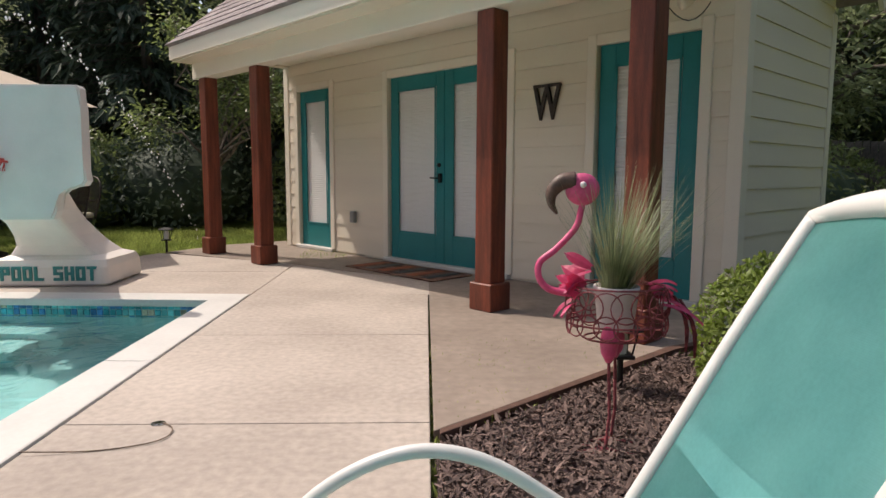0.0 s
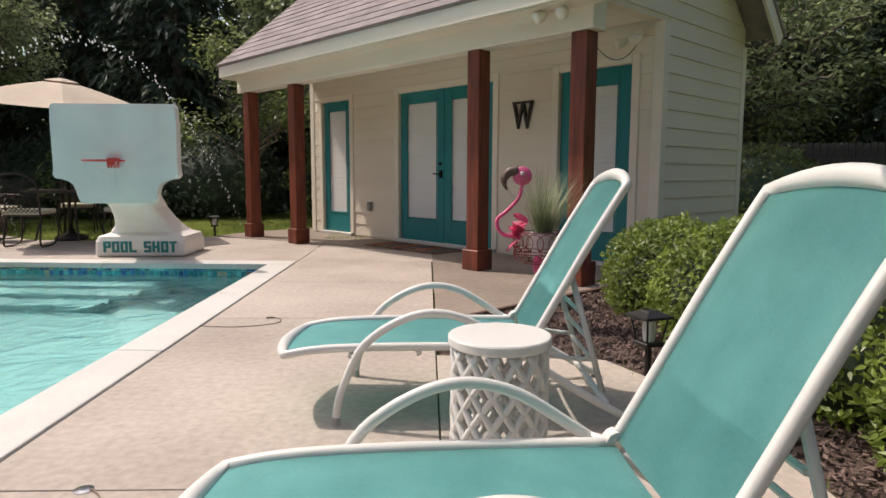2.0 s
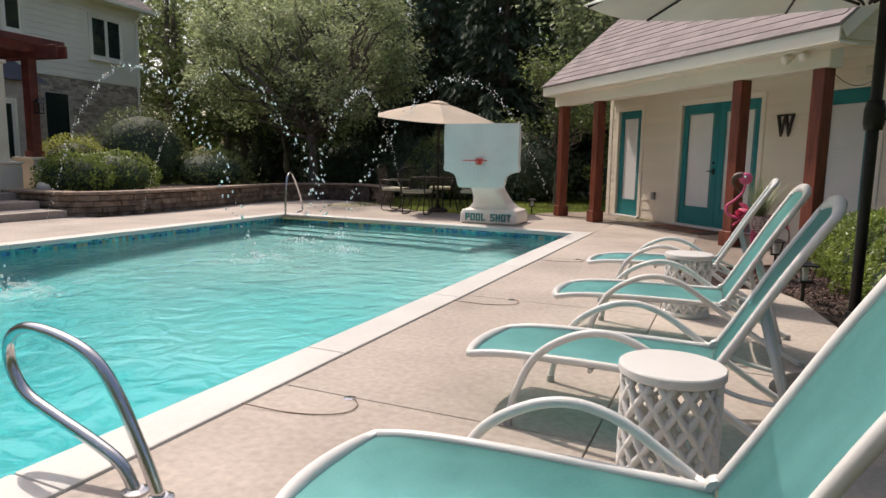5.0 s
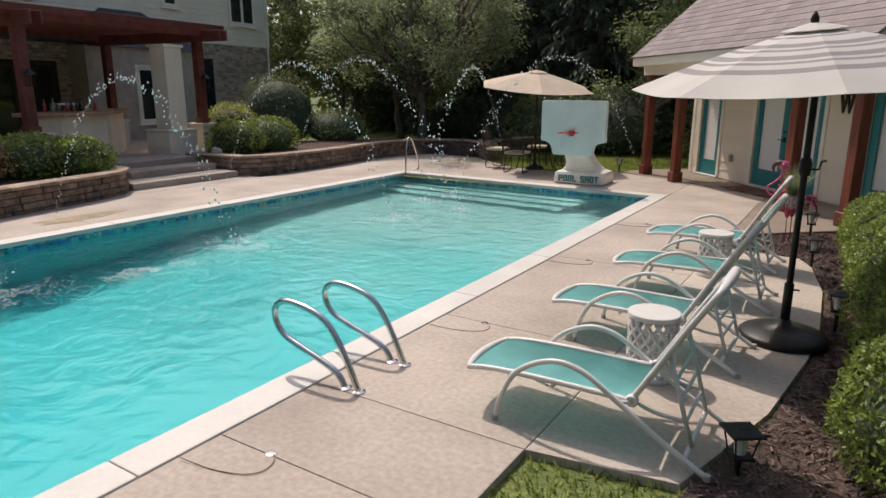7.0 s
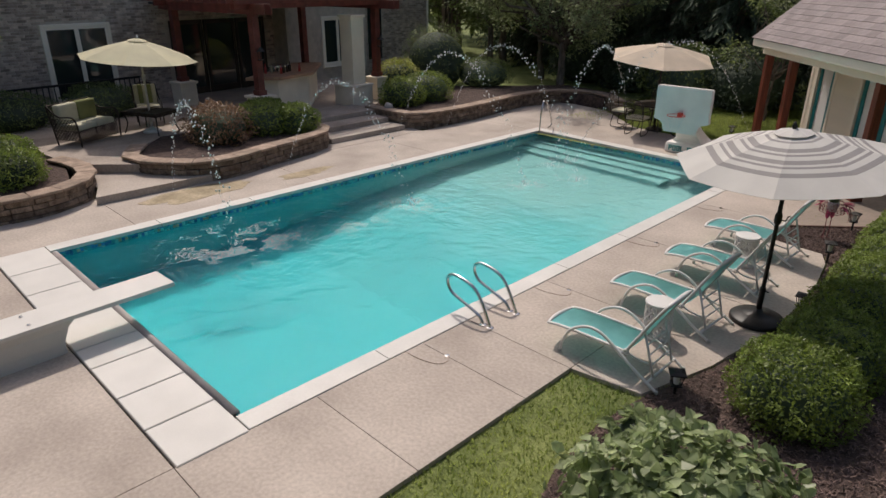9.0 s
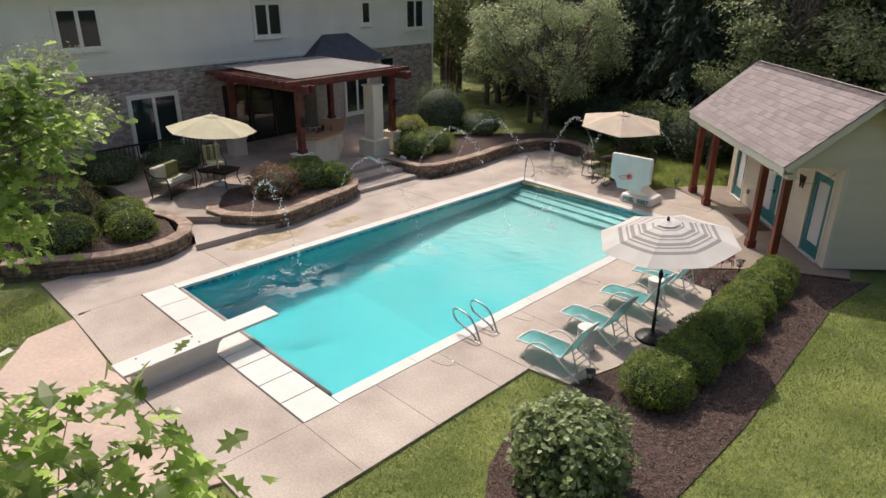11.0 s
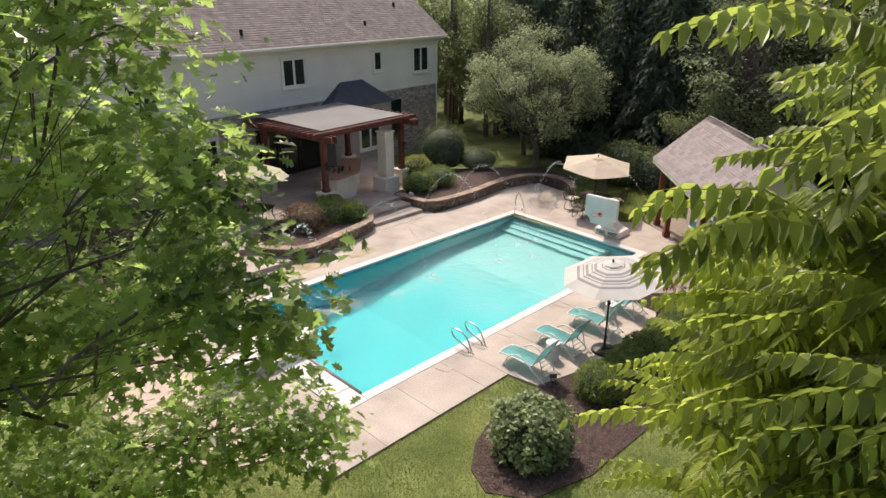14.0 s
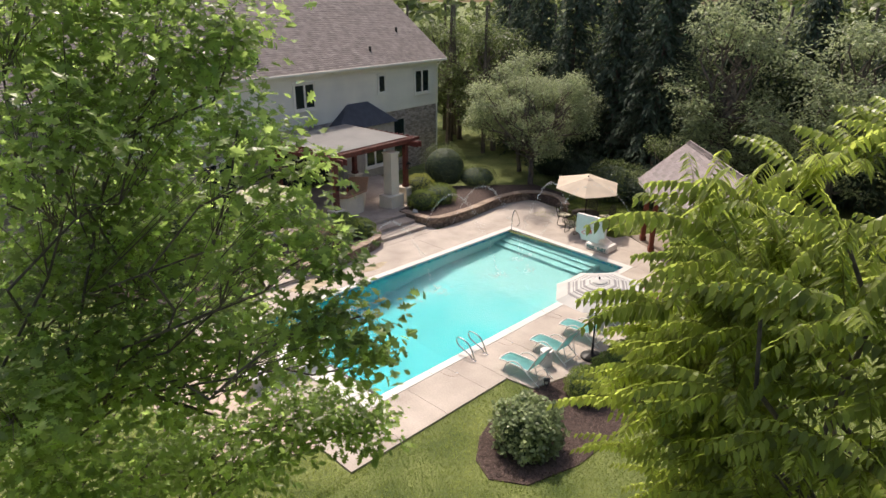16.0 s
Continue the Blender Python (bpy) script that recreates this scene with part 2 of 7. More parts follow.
def water_mat():
    m = bpy.data.materials.new("pool_water")
    m.use_nodes = True
    nt = m.node_tree
    nt.nodes.remove(nt.nodes["Principled BSDF"])
    out = nt.nodes["Material Output"]
    co = nt.nodes.new("ShaderNodeTexCoord")
    n1 = nt.nodes.new("ShaderNodeTexNoise")
    n1.inputs["Scale"].default_value = 3.2
    n1.inputs["Detail"].default_value = 3
    n1.inputs["Distortion"].default_value = 0.8
    nt.links.new(co.outputs["Object"], n1.inputs["Vector"])
    bp = nt.nodes.new("ShaderNodeBump")
    bp.inputs["Strength"].default_value = 0.45
    bp.inputs["Distance"].default_value = 0.07
    nt.links.new(n1.outputs[0], bp.inputs["Height"])
    tr = nt.nodes.new("ShaderNodeBsdfRefraction")
    tr.inputs["Color"].default_value = (0.64, 0.97, 0.98, 1)
    tr.inputs["IOR"].default_value = 1.33
    tr.inputs["Roughness"].default_value = 0.0
    gl = nt.nodes.new("ShaderNodeBsdfGlossy")
    gl.inputs["Roughness"].default_value = 0.03
    fr = nt.nodes.new("ShaderNodeFresnel")
    fr.inputs["IOR"].default_value = 1.33
    for n in (tr, gl, fr):
        nt.links.new(bp.outputs[0], n.inputs["Normal"])
    ms = nt.nodes.new("ShaderNodeMixShader")
    nt.links.new(fr.outputs[0], ms.inputs[0])
    nt.links.new(tr.outputs[0], ms.inputs[1])
    nt.links.new(gl.outputs[0], ms.inputs[2])
    nt.links.new(ms.outputs[0], out.inputs[0])
    return m


M_WATER = water_mat()
def froth_mat():
    """Thin froth that lets part of the light through."""
    m = mat("water_froth", (0.72, 0.80, 0.79), 0.5, var=0.05)
    nt = m.node_tree
    clear = nt.nodes.new("ShaderNodeBsdfTransparent")
    ms = nt.nodes.new("ShaderNodeMixShader")
    ms.inputs[0].default_value = 0.42
    nt.links.new(clear.outputs[0], ms.inputs[1])
    nt.links.new(nt.nodes["Principled BSDF"].outputs[0], ms.inputs[2])
    nt.links.new(ms.outputs[0], nt.nodes["Material Output"].inputs[0])
    return m


M_FOAM = froth_mat()
M_DROP = mat("water_drop", (0.93, 0.93, 0.91), 0.1, var=0.02, spec=0.8)


# ---- building blocks ----
def part(name, bm, material, parent=None, label="", smooth=False):
    me = bpy.data.meshes.new(name)
    bm.normal_update()
    bm.to_mesh(me)
    bm.free()
    me.materials.append(material)
    if smooth:
        me.polygons.foreach_set("use_smooth", [True] * len(me.polygons))
    ob = new(name, me)
    if parent:
        ob.parent = parent
    if label:
        ob["label"] = label
    return ob


def raw(name, verts, faces, material, parent=None, label="", smooth=False):
    me = bpy.data.meshes.new(name)
    me.from_pydata(verts, [], faces)
    me.materials.append(material)
    if smooth:
        me.polygons.foreach_set("use_smooth", [True] * len(me.polygons))
    ob = new(name, me)
    if parent:
        ob.parent = parent
    if label:
        ob["label"] = label
    return ob


def share(name, me, parent, m):
    """A piece of its own on a shared mesh, placed by m under parent."""
    ob = new(name, me)
    ob.parent = parent
    ob.matrix_basis = m
    return ob


def thing(name, label, category, m=None, group="", kind=""):
    ob = new(name)
    ob.empty_display_size = 0.2
    if m is not None:
        ob.matrix_basis = m
    return tagged(ob, label, category, group, kind)


def box(bm, lo, hi, bev=0.0, m=None):
    x0, y0, z0 = lo
    x1, y1, z1 = hi
    c = Matrix.LocRotScale(((x0 + x1) / 2, (y0 + y1) / 2, (z0 + z1) / 2), None, (x1 - x0, y1 - y0, z1 - z0))
    got = bmesh.ops.create_cube(bm, size=1, matrix=(m @ c) if m is not None else c)
    if bev:
        es = list({e for v in got["verts"] for e in v.link_edges})
        bmesh.ops.bevel(bm, geom=es, offset=bev, segments=2 if bev > 0.01 else 1, affect="EDGES", profile=0.6)
    return bm


def boxes(*args, bev=0.0):
    bm = bmesh.new()
    for lo, hi in args:
        box(bm, lo, hi, bev)
    return bm


def prism(bm, poly, z0, z1, bev=0.0):
    bot = [bm.verts.new((x, y, z0)) for x, y in poly]
    top = [bm.verts.new((x, y, z1)) for x, y in poly]
    n = len(poly)
    area = sum(poly[i][0] * poly[(i + 1) % n][1] - poly[(i + 1) % n][0] * poly[i][1] for i in range(n))
    if area < 0:
        bot.reverse(), top.reverse()
    f = bm.faces.new(top)
    bm.faces.new(bot[::-1])
    for i in range(n):
        bm.faces.new((bot[i], bot[(i + 1) % n], top[(i + 1) % n], top[i]))
    if bev:
        bmesh.ops.bevel(bm, geom=list(f.edges), offset=bev, segments=2, affect="EDGES", profile=0.6)
    return bm


def tube(bm, pts, r, seg=8, closed=False):
    pts = [Vector(p) for p in pts]
    n = len(pts)
    rs = r if isinstance(r, (list, tuple)) else [r] * n
    rings, nrm = [], None
    for i in range(n):
        a = pts[i - 1] if (i > 0 or closed) else pts[i]
        b = pts[(i + 1) % n] if (i < n - 1 or closed) else pts[i]
        t = (b - a).normalized()
        if nrm is None:
            nrm = t.orthogonal().normalized()
        nrm = (nrm - t * nrm.dot(t))
        nrm = nrm.normalized() if nrm.length > 1e-6 else t.orthogonal().normalized()
        bi = t.cross(nrm)
        rings.append([bm.verts.new(pts[i] + rs[i] * (math.cos(k) * nrm + math.sin(k) * bi)) for k in (2 * math.pi * j / seg for j in range(seg))])
    for i in range(n if closed else n - 1):
        A, B = rings[i], rings[(i + 1) % n]
        for j in range(seg):
            bm.faces.new((A[j], A[(j + 1) % seg], B[(j + 1) % seg], B[j]))
    if not closed:
        bm.faces.new(rings[0][::-1])
        bm.faces.new(rings[-1])
    return bm


def lathe(bm, prof, seg=24, m=None):
    rings = []
    for r, z in prof:
        ring = [Vector((r * math.cos(2 * math.pi * j / seg), r * math.sin(2 * math.pi * j / seg), z)) for j in range(seg)]
        rings.append([bm.verts.new(m @ v if m is not None else v) for v in ring])
    for A, B in zip(rings, rings[1:]):
        for j in range(seg):
            bm.faces.new((A[j], A[(j + 1) % seg], B[(j + 1) % seg], B[j]))
    bm.faces.new(rings[0][::-1])
    bm.faces.new(rings[-1])
    return bm


def arc(p0, p1, p2, n=12):
    """A smooth curve through three points."""
    p0, p1, p2 = Vector(p0), Vector(p1), Vector(p2)
    q = 2 * p1 - 0.5 * (p0 + p2)
    return [(1 - t) ** 2 * p0 + 2 * t * (1 - t) * q + t * t * p2 for t in (i / n for i in range(n + 1))]


def spline(pts, n=8):
    pts = [Vector(p) for p in pts]
    out = []
    for i in range(len(pts) - 1):
        a, b, c, d = pts[max(i - 1, 0)], pts[i], pts[i + 1], pts[min(i + 2, len(pts) - 1)]
        for k in range(n):
            t = k / n
            out.append(0.5 * ((2 * b) + (c - a) * t + (2 * a - 5 * b + 4 * c - d) * t * t + (3 * b - a - 3 * c + d) * t ** 3))
    return out + [pts[-1]]

# ---- ground, pool, deck ----
PX0, PX1, PY0, PY1 = -7.52, -1.75, -7.25, 4.72     # water's edge
CX0, CX1, CY1 = -7.77, -1.51, 4.98                 # outer edge of the coping
WATER = -0.13

bm = bmesh.new()
ring_in = [(PX0 - 0.1, PY0 - 0.1), (PX1 + 0.1, PY0 - 0.1), (PX1 + 0.1, PY1 + 0.1), (PX0 - 0.1, PY1 + 0.1)]
ring_out = [(-900, -900), (900, -900), (900, 900), (-900, 900)]
vi = [bm.verts.new((x, y, -0.05)) for x, y in ring_in]
vo = [bm.verts.new((x, y, -0.05)) for x, y in ring_out]
for i in range(4):
    bm.faces.new((vo[i], vo[(i + 1) % 4], vi[(i + 1) % 4], vi[i]))
ground = tagged(part("ground", bm, M_LAWN), "green lawn with paler dry patches", "lawn", kind="structure")

# pool shell: floor slopes from the steps to the deep end
pool = thing("pool_basin", "plaster pool basin below the deck, coloured with the water's turquoise tint", "pool", kind="structure")
bm = bmesh.new()
prof = [(PY0, -1.75), (-3.6, -1.75), (0.6, -1.05), (PY1, -0.95)]
lo = [[bm.verts.new((x, y, z)) for y, z in prof] for x in (PX0, PX1)]
hi = [[bm.verts.new((x, y, -0.02)) for y, z in prof] for x in (PX0, PX1)]
for i in range(3):
    bm.faces.new((lo[0][i], lo[1][i], lo[1][i + 1], lo[0][i + 1]))
    bm.faces.new((lo[0][i], lo[0][i + 1], hi[0][i + 1], hi[0][i]))
    bm.faces.new((lo[1][i + 1], lo[1][i], hi[1][i], hi[1][i + 1]))
bm.faces.new((lo[1][0], lo[0][0], hi[0][0], hi[1][0]))
bm.faces.new((lo[0][3], lo[1][3], hi[1][3], hi[0][3]))
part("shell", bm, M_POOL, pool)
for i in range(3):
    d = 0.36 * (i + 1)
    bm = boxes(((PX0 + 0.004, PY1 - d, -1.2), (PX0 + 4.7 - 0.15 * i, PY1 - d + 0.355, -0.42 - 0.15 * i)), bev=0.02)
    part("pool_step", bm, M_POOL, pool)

water = tagged(raw("water", [(PX0, PY0, WATER), (PX1, PY0, WATER), (PX1, PY1, WATER), (PX0, PY1, WATER)], [(0, 1, 2, 3)], M_WATER),
               "clear turquoise pool water with ripples", "water", kind="structure")
water.visible_shadow = False

# coping stones along east, north and west
coping = thing("coping", "white stone coping round the pool edge", "coping", kind="structure")
def coping_run(x0, y0, x1, y1, along, step=1.83):
    a, b = (y0, y1) if along == "y" else (x0, x1)
    n = max(1, round((b - a) / step))
    for i in range(n):
        s, e = a + (b - a) * i / n + 0.003, a + (b - a) * (i + 1) / n - 0.003
        q = ((x0, s, -0.05), (x1, e, 0.012)) if along == "y" else ((s, y0, -0.05), (e, y1, 0.012))
        part("coping_stone", boxes(q, bev=0.012), M_COPING, coping)
coping_run(PX1 - 0.025, PY0 - 0.05, CX1, PY1, "y")
coping_run(CX0, PY0 - 0.05, PX0 + 0.025, PY1, "y")
coping_run(CX0, PY1 - 0.02, CX1, CY1, "x")

# glass mosaic band under the coping
M_TILES = [mat("mosaic_" + n, c, 0.15, var=0.2, scale=12, fine=50, bump=0.05, spread=0.35)
           for n, c in (("blue", (0.03, 0.20, 0.42)), ("teal", (0.03, 0.36, 0.40)), ("aqua", (0.10, 0.50, 0.50)), ("sand", (0.34, 0.36, 0.26)))]
band = thing("tile_band", "blue and teal glass mosaic band at the waterline", "tile", kind="structure")
rnd = random.Random(4)
def tile_rows(name, n, place):
    groups = [([], []) for _ in M_TILES]
    for i in range(n):
        for k in range(3):
            V, F = groups[rnd.choice((0, 0, 0, 1, 1, 1, 2, 2, 3))]
            s = len(V)
            d = rnd.uniform(0.002, 0.006)
            V += [place(i * 0.053 + a, -0.024 - k * 0.053 - c, e) for a, c, e in
                  ((0, 0, 0), (0.05, 0, 0), (0.05, 0.05, 0), (0, 0.05, 0), (0.004, 0.004, d), (0.046, 0.004, d), (0.046, 0.046, d), (0.004, 0.046, d))]
            F += [(s + 4, s + 5, s + 6, s + 7)] + [(s + j, s + (j + 1) % 4, s + 4 + (j + 1) % 4, s + 4 + j) for j in range(4)]
    for (V, F), m in zip(groups, M_TILES):
        ob = raw(name, V, F, m, band)
        ob["kind"] = "stuff"
tile_rows("tiles_north", int((PX1 - PX0) / 0.053), lambda a, z, d: (PX0 + a, PY1 - 0.003 - d, z))
tile_rows("tiles_west", int((PY1 - PY0) / 0.053), lambda a, z, d: (PX0 + 0.003 + d, PY0 + a, z))
tile_rows("tiles_east", int((PY1 - PY0) / 0.053), lambda a, z, d: (PX1 - 0.003 - d, PY0 + a, z))

# the basin is a little out of square: its far end runs back towards the house side
for ob in [water] + list(pool.children) + list(coping.children) + list(band.children):
    for v in ob.data.vertices:
        v.co.y += 0.055 * (PX1 - v.co.x) * min(1.0, max(0.0, (v.co.y + 6.0) / 10.7))

# white cover-box panels at the deep end
panels = thing("cover_box_lid", "row of white panels over the pool cover box", "deck panel", kind="structure")
xs = [-7.75, -6.86, -6.02, -5.2, -4.1, -3.6, -2.85, -2.17, -1.48]
for a, b in zip(xs, xs[1:]):
    part("panel", boxes(((a + 0.008, -8.0, -0.05), (b - 0.008, PY0 - 0.06, 0.014)), bev=0.008), M_SLAB, panels)
bm = bmesh.new()
tube(bm, [(-7.4, PY0 - 0.01, -0.02), (-1.85, PY0 - 0.01, -0.02)], 0.05, 12)
part("cover_roller", bm, mat("grey_vinyl", (0.33, 0.30, 0.29), 0.6), panels, "grey rolled cover edge", smooth=True)
base = boxes(((-7.9, -8.05, -0.1), (-1.4, PY0 - 0.02, -0.03)))
part("box_base", base, M_JOINT, panels)

# deck slabs with open joints
deck = thing("pavement", "tan stamped concrete pool deck with control joints", "deck", kind="structure")
def slab(poly, z=0.0, m=None):
    bm = bmesh.new()
    prism(bm, poly, z - 0.09, z, bev=0.006)
    return part("slab", bm, m or M_DECK, deck)
G = 0.003
def rect(x0, y0, x1, y1):
    slab([(x0 + G, y0 + G), (x1 - G, y0 + G), (x1 - G, y1 - G), (x0 + G, y1 - G)])
ys = [-9.5, -8.02, -6.55, -5.08, -4.3, -2.7, -0.3, 2.12, 3.6, CY1]
for a, b in zip(ys, ys[1:]):
    rect(CX1, a, 0.0, b)
# lounge pad beside the bed
slab([(G, -4.3), (0.78, -4.18), (0.9, -3.75), (1.06, -3.15), (1.2, -2.1), (1.24, -1.45), (G, -1.45)])
slab([(G, -1.44), (1.24, -1.44), (1.2, -0.2), (1.05, 0.75), (0.9, 1.1), (G, 1.2)])
# north of the pool, under the goal and the dining set
rect(CX0, CY1, -4.6, 6.9)
rect(-4.6, CY1, -1.51, 6.3)
slab([(-1.51 + G, CY1), (0.03, CY1), (0.03, 5.72), (-0.9, 6.35), (-1.51 + G, 6.85)])
slab([(-4.6, 6.31), (-1.52, 6.31), (-1.52, 6.88), (-2.4, 7.35), (-3.45, 7.9), (-3.7, 7.25), (-4.6, 7.2)])
slab([(-7.2, 8.45), (CX0, 8.9), (CX0, 6.91), (-4.61, 6.91), (-4.61, 7.2), (-5.9, 7.35)])
# west side
ws = [-9.4, -5.9, -2.2, 1.2, CY1]
for a, b in zip(ws, ws[1:]):
    rect(-9.75 if a > -6 else -9.9, a, CX0, b)
rect(-10.35, -1.6, -9.76, 2.7)
slab([(-9.9, CY1 + G), (CX0 - G, CY1 + G), (CX0 - G, 8.95), (-9.6, 9.3), (-10.1, 7.6)])
# deep end and the curved walk
rect(-5.0, -9.5, CX1, -8.02)
slab([(CX0, -8.02 - G), (-5.01, -8.02 - G), (-5.01, -9.5), (-5.5, -9.48), (CX0, -9.4)])
slab([(CX0 - 0.01, -9.0), (CX0 - 0.01, -8.03), (CX0 - 0.01, -9.3), (-7.65, -9.3)])
M_WALK = mat("pink_concrete", (0.52, 0.40, 0.33), 0.75, var=0.1, scale=0.8, fine=12, bump=0.2)
slab([(-7.6, -9.42), (-5.5, -9.52), (-4.93, -9.75), (-4.72, -10.1), (-4.21, -10.57), (-3.2, -10.98), (-2.25, -11.28), (-5.2, -11.6), (-6.4, -11.0), (-7.4, -10.3)], -0.004, M_WALK)
slab([(-4.9, -9.52), (-1.2, -9.52), (-1.55, -10.5), (-2.23, -11.26), (-3.19, -10.96), (-4.2, -10.55), (-4.71, -10.08), (-4.92, -9.73), (-5.2, -9.6)], -0.004, M_WALK)

# ochre wet stains where the jets splash on the west deck
M_STAIN = mat("ochre_water_stain", (0.38, 0.29, 0.155), 0.4, var=0.25, scale=3, fine=18, bump=0.1, tint=(0.47, 0.38, 0.25))
for cx, cy, rx, ry in ((-8.75, -4.3, 0.42, 1.15), (-8.45, -2.0, 0.24, 0.62)):
    bm = bmesh.new()
    ring = []
    for k in range(40):
        a = 2 * math.pi * k / 40
        r = 1 + 0.35 * noise.noise(Vector((2.2 * math.cos(a) + cx, 2.2 * math.sin(a) + cy, 0.3))) + 0.12 * noise.noise(Vector((6 * math.cos(a), 6 * math.sin(a), cy)))
        ring.append((cx + rx * r * math.cos(a), cy + ry * r * math.sin(a)))
    prism(bm, ring, 0.001, 0.004)
    part("stain", bm, M_STAIN, deck, "ochre water stain on the concrete")

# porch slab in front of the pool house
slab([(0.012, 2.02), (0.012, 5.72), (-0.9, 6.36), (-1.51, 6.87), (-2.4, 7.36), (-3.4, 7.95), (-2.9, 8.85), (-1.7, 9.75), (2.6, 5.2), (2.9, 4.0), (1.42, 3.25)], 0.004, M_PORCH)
bm = bmesh.new()
prism(bm, [(0.035, 1.97), (0.035, 2.02), (1.42, 3.25), (2.9, 4.0), (2.93, 3.94), (1.45, 3.2)], -0.1, 0.012, 0.006)
tagged(part("trim", bm, mat("brown_edge_timber", (0.10, 0.05, 0.035), 0.8, var=0.2, scale=8)), "brown timber edging along the porch slab", "edging", kind="structure")

# mulch beds
def mound(name, poly, z, label, h=0.06):
    bm = bmesh.new()
    prism(bm, poly, -0.06, z)
    return tagged(part(name, bm, M_MULCH), label, "mulch bed", kind="structure")
mound("mulch_bed", [(0.02, 1.21), (0.92, 1.11), (1.07, 0.76), (1.22, -0.2), (1.26, -1.45), (1.22, -2.1), (1.08, -3.15), (0.92, -3.75), (0.8, -4.2), (0.72, -4.9), (0.8, -5.7),
                    (1.12, -6.65), (1.6, -7.3), (2.2, -7.55), (2.9, -7.1), (3.3, -5.8), (3.35, -3.2), (3.2, -0.5), (3.05, 2.2), (3.3, 4.2), (2.95, 3.93), (1.45, 3.18), (0.02, 1.95)],
      -0.022, "dark brown shredded bark mulch bed")

# ---- pool house ----
PH = pose(0.35, 6.27, 0.0, 0, 0, -47.5)
house = thing("pool_house", "cream clapboard pool house with teal doors and a shingled roof", "pool house", PH)
WL, WR, WB = -3.45, 2.82, 1.95
RL, RR = -3.52, 3.22
EF, EB, RIDGE_Y, EAVE_Z, RIDGE_Z = -1.60, 2.10, 0.25, 2.58, 4.14
SLOPE = (RIDGE_Z - EAVE_Z) / (RIDGE_Y - EF)


def lap(x0, x1, z0, z1, sl0=0.0, sl1=0.0):
    """A clapboard on the plane y = 0, proud towards -y at its foot; sl: how far each end leans in over its height."""
    V = [(x0, -0.016, z0), (x1, -0.016, z0), (x1 - sl1, -0.004, z1), (x0 + sl0, -0.004, z1), (x0, 0.0, z0), (x1, 0.0, z0), (x1 - sl1, 0.0, z1), (x0 + sl0, 0.0, z1)]
    F = [(0, 1, 2, 3), (4, 5, 1, 0), (0, 3, 7, 4), (1, 5, 6, 2), (3, 2, 6, 7)]
    return V, F


def put_lap(wall, m, *args):
    V, F = lap(*args)
    ob = raw("clapboard", V, F, M_SIDING, wall)
    ob.matrix_basis = m
    return ob


# core walls with the door openings through the front
DOORS = [(-3.12, -2.36, 0.05, 2.12), (-1.18, 0.62, 0.05, 2.11), (1.60, 2.50, 0.05, 2.10)]
solid, x = [], WL
for a, b, z0, z1 in DOORS:
    solid.append(((x, 0.0, 0.0), (a, 0.14, 2.56)))
    solid.append(((a, 0.0, z1), (b, 0.14, 2.56)))
    x = b
solid.append(((x, 0.0, 0.0), (WR, 0.14, 2.56)))
front = part("front_wall", boxes(*solid), M_SIDING, house)
for x0 in (WL, WR - 0.14):
    bm = bmesh.new()
    prof = [(0.14, 0.0), (WB, 0.0), (WB, EAVE_Z + 0.1), (RIDGE_Y, RIDGE_Z - 0.12), (-1.3, 2.72), (-1.3, 2.47), (0.14, 2.47)]
    a = [bm.verts.new((x0, y, z)) for y, z in prof]
    b = [bm.verts.new((x0 + 0.14, y, z)) for y, z in prof]
    bm.faces.new(a[::-1]), bm.faces.new(b)
    for i in range(7):
        bm.faces.new((a[i], a[(i + 1) % 7], b[(i + 1) % 7], b[i]))
    side = part("side_wall", bm, M_SIDING, house)
bm = boxes(((WL + 0.14, WB - 0.14, 0.0), (WR - 0.14, WB, 2.6)))
part("back_wall", bm, M_SIDING, house)

# clapboards: front, row by row between the casings
ROW = 0.178
spans = [(WL + 0.09, -3.21), (-2.27, -1.27), (0.71, 1.51), (2.59, WR - 0.09)]
one = Matrix.Identity(4)
for k in range(14):
    z0 = 0.03 + k * ROW
    z1 = min(z0 + ROW, 2.52)
    for a, b in (spans if z1 < 2.22 else [(WL + 0.09, WR - 0.09)]):
        put_lap(front, one, a, b, z0, z1 - 0.002)
# right and left gables, up to the rake
right = Matrix.Translation((WR, 0, 0)) @ Matrix.Rotation(radians(90), 4, "Z")
left = Matrix.Translation((WL, 0, 0)) @ Matrix.Rotation(radians(-90), 4, "Z")
for k in range(23):
    z0 = 0.03 + k * ROW
    z1 = z0 + ROW - 0.002
    if z0 < 2.45:
        y0, y1, s0, s1 = 0.09, WB - 0.09, 0, 0
    else:
        f0 = EF + (z0 - EAVE_Z) / SLOPE + 0.12
        f1 = EB - (z0 - EAVE_Z) / SLOPE - 0.12
        s0 = s1 = ROW / SLOPE
        y0, y1 = max(f0, -1.29), min(f1, WB - 0.02)
        if y0 == -1.29:
            s0 = 0 if f0 + s0 < -1.29 else f0 + s0 + 1.29
        if y1 - y0 < 2 * s0 + 0.05:
            break
    put_lap(side, right, y0, y1, z0, z1, s0, s1)
    put_lap(side, left, -y1, -y0, z0, z1, s1, s0)

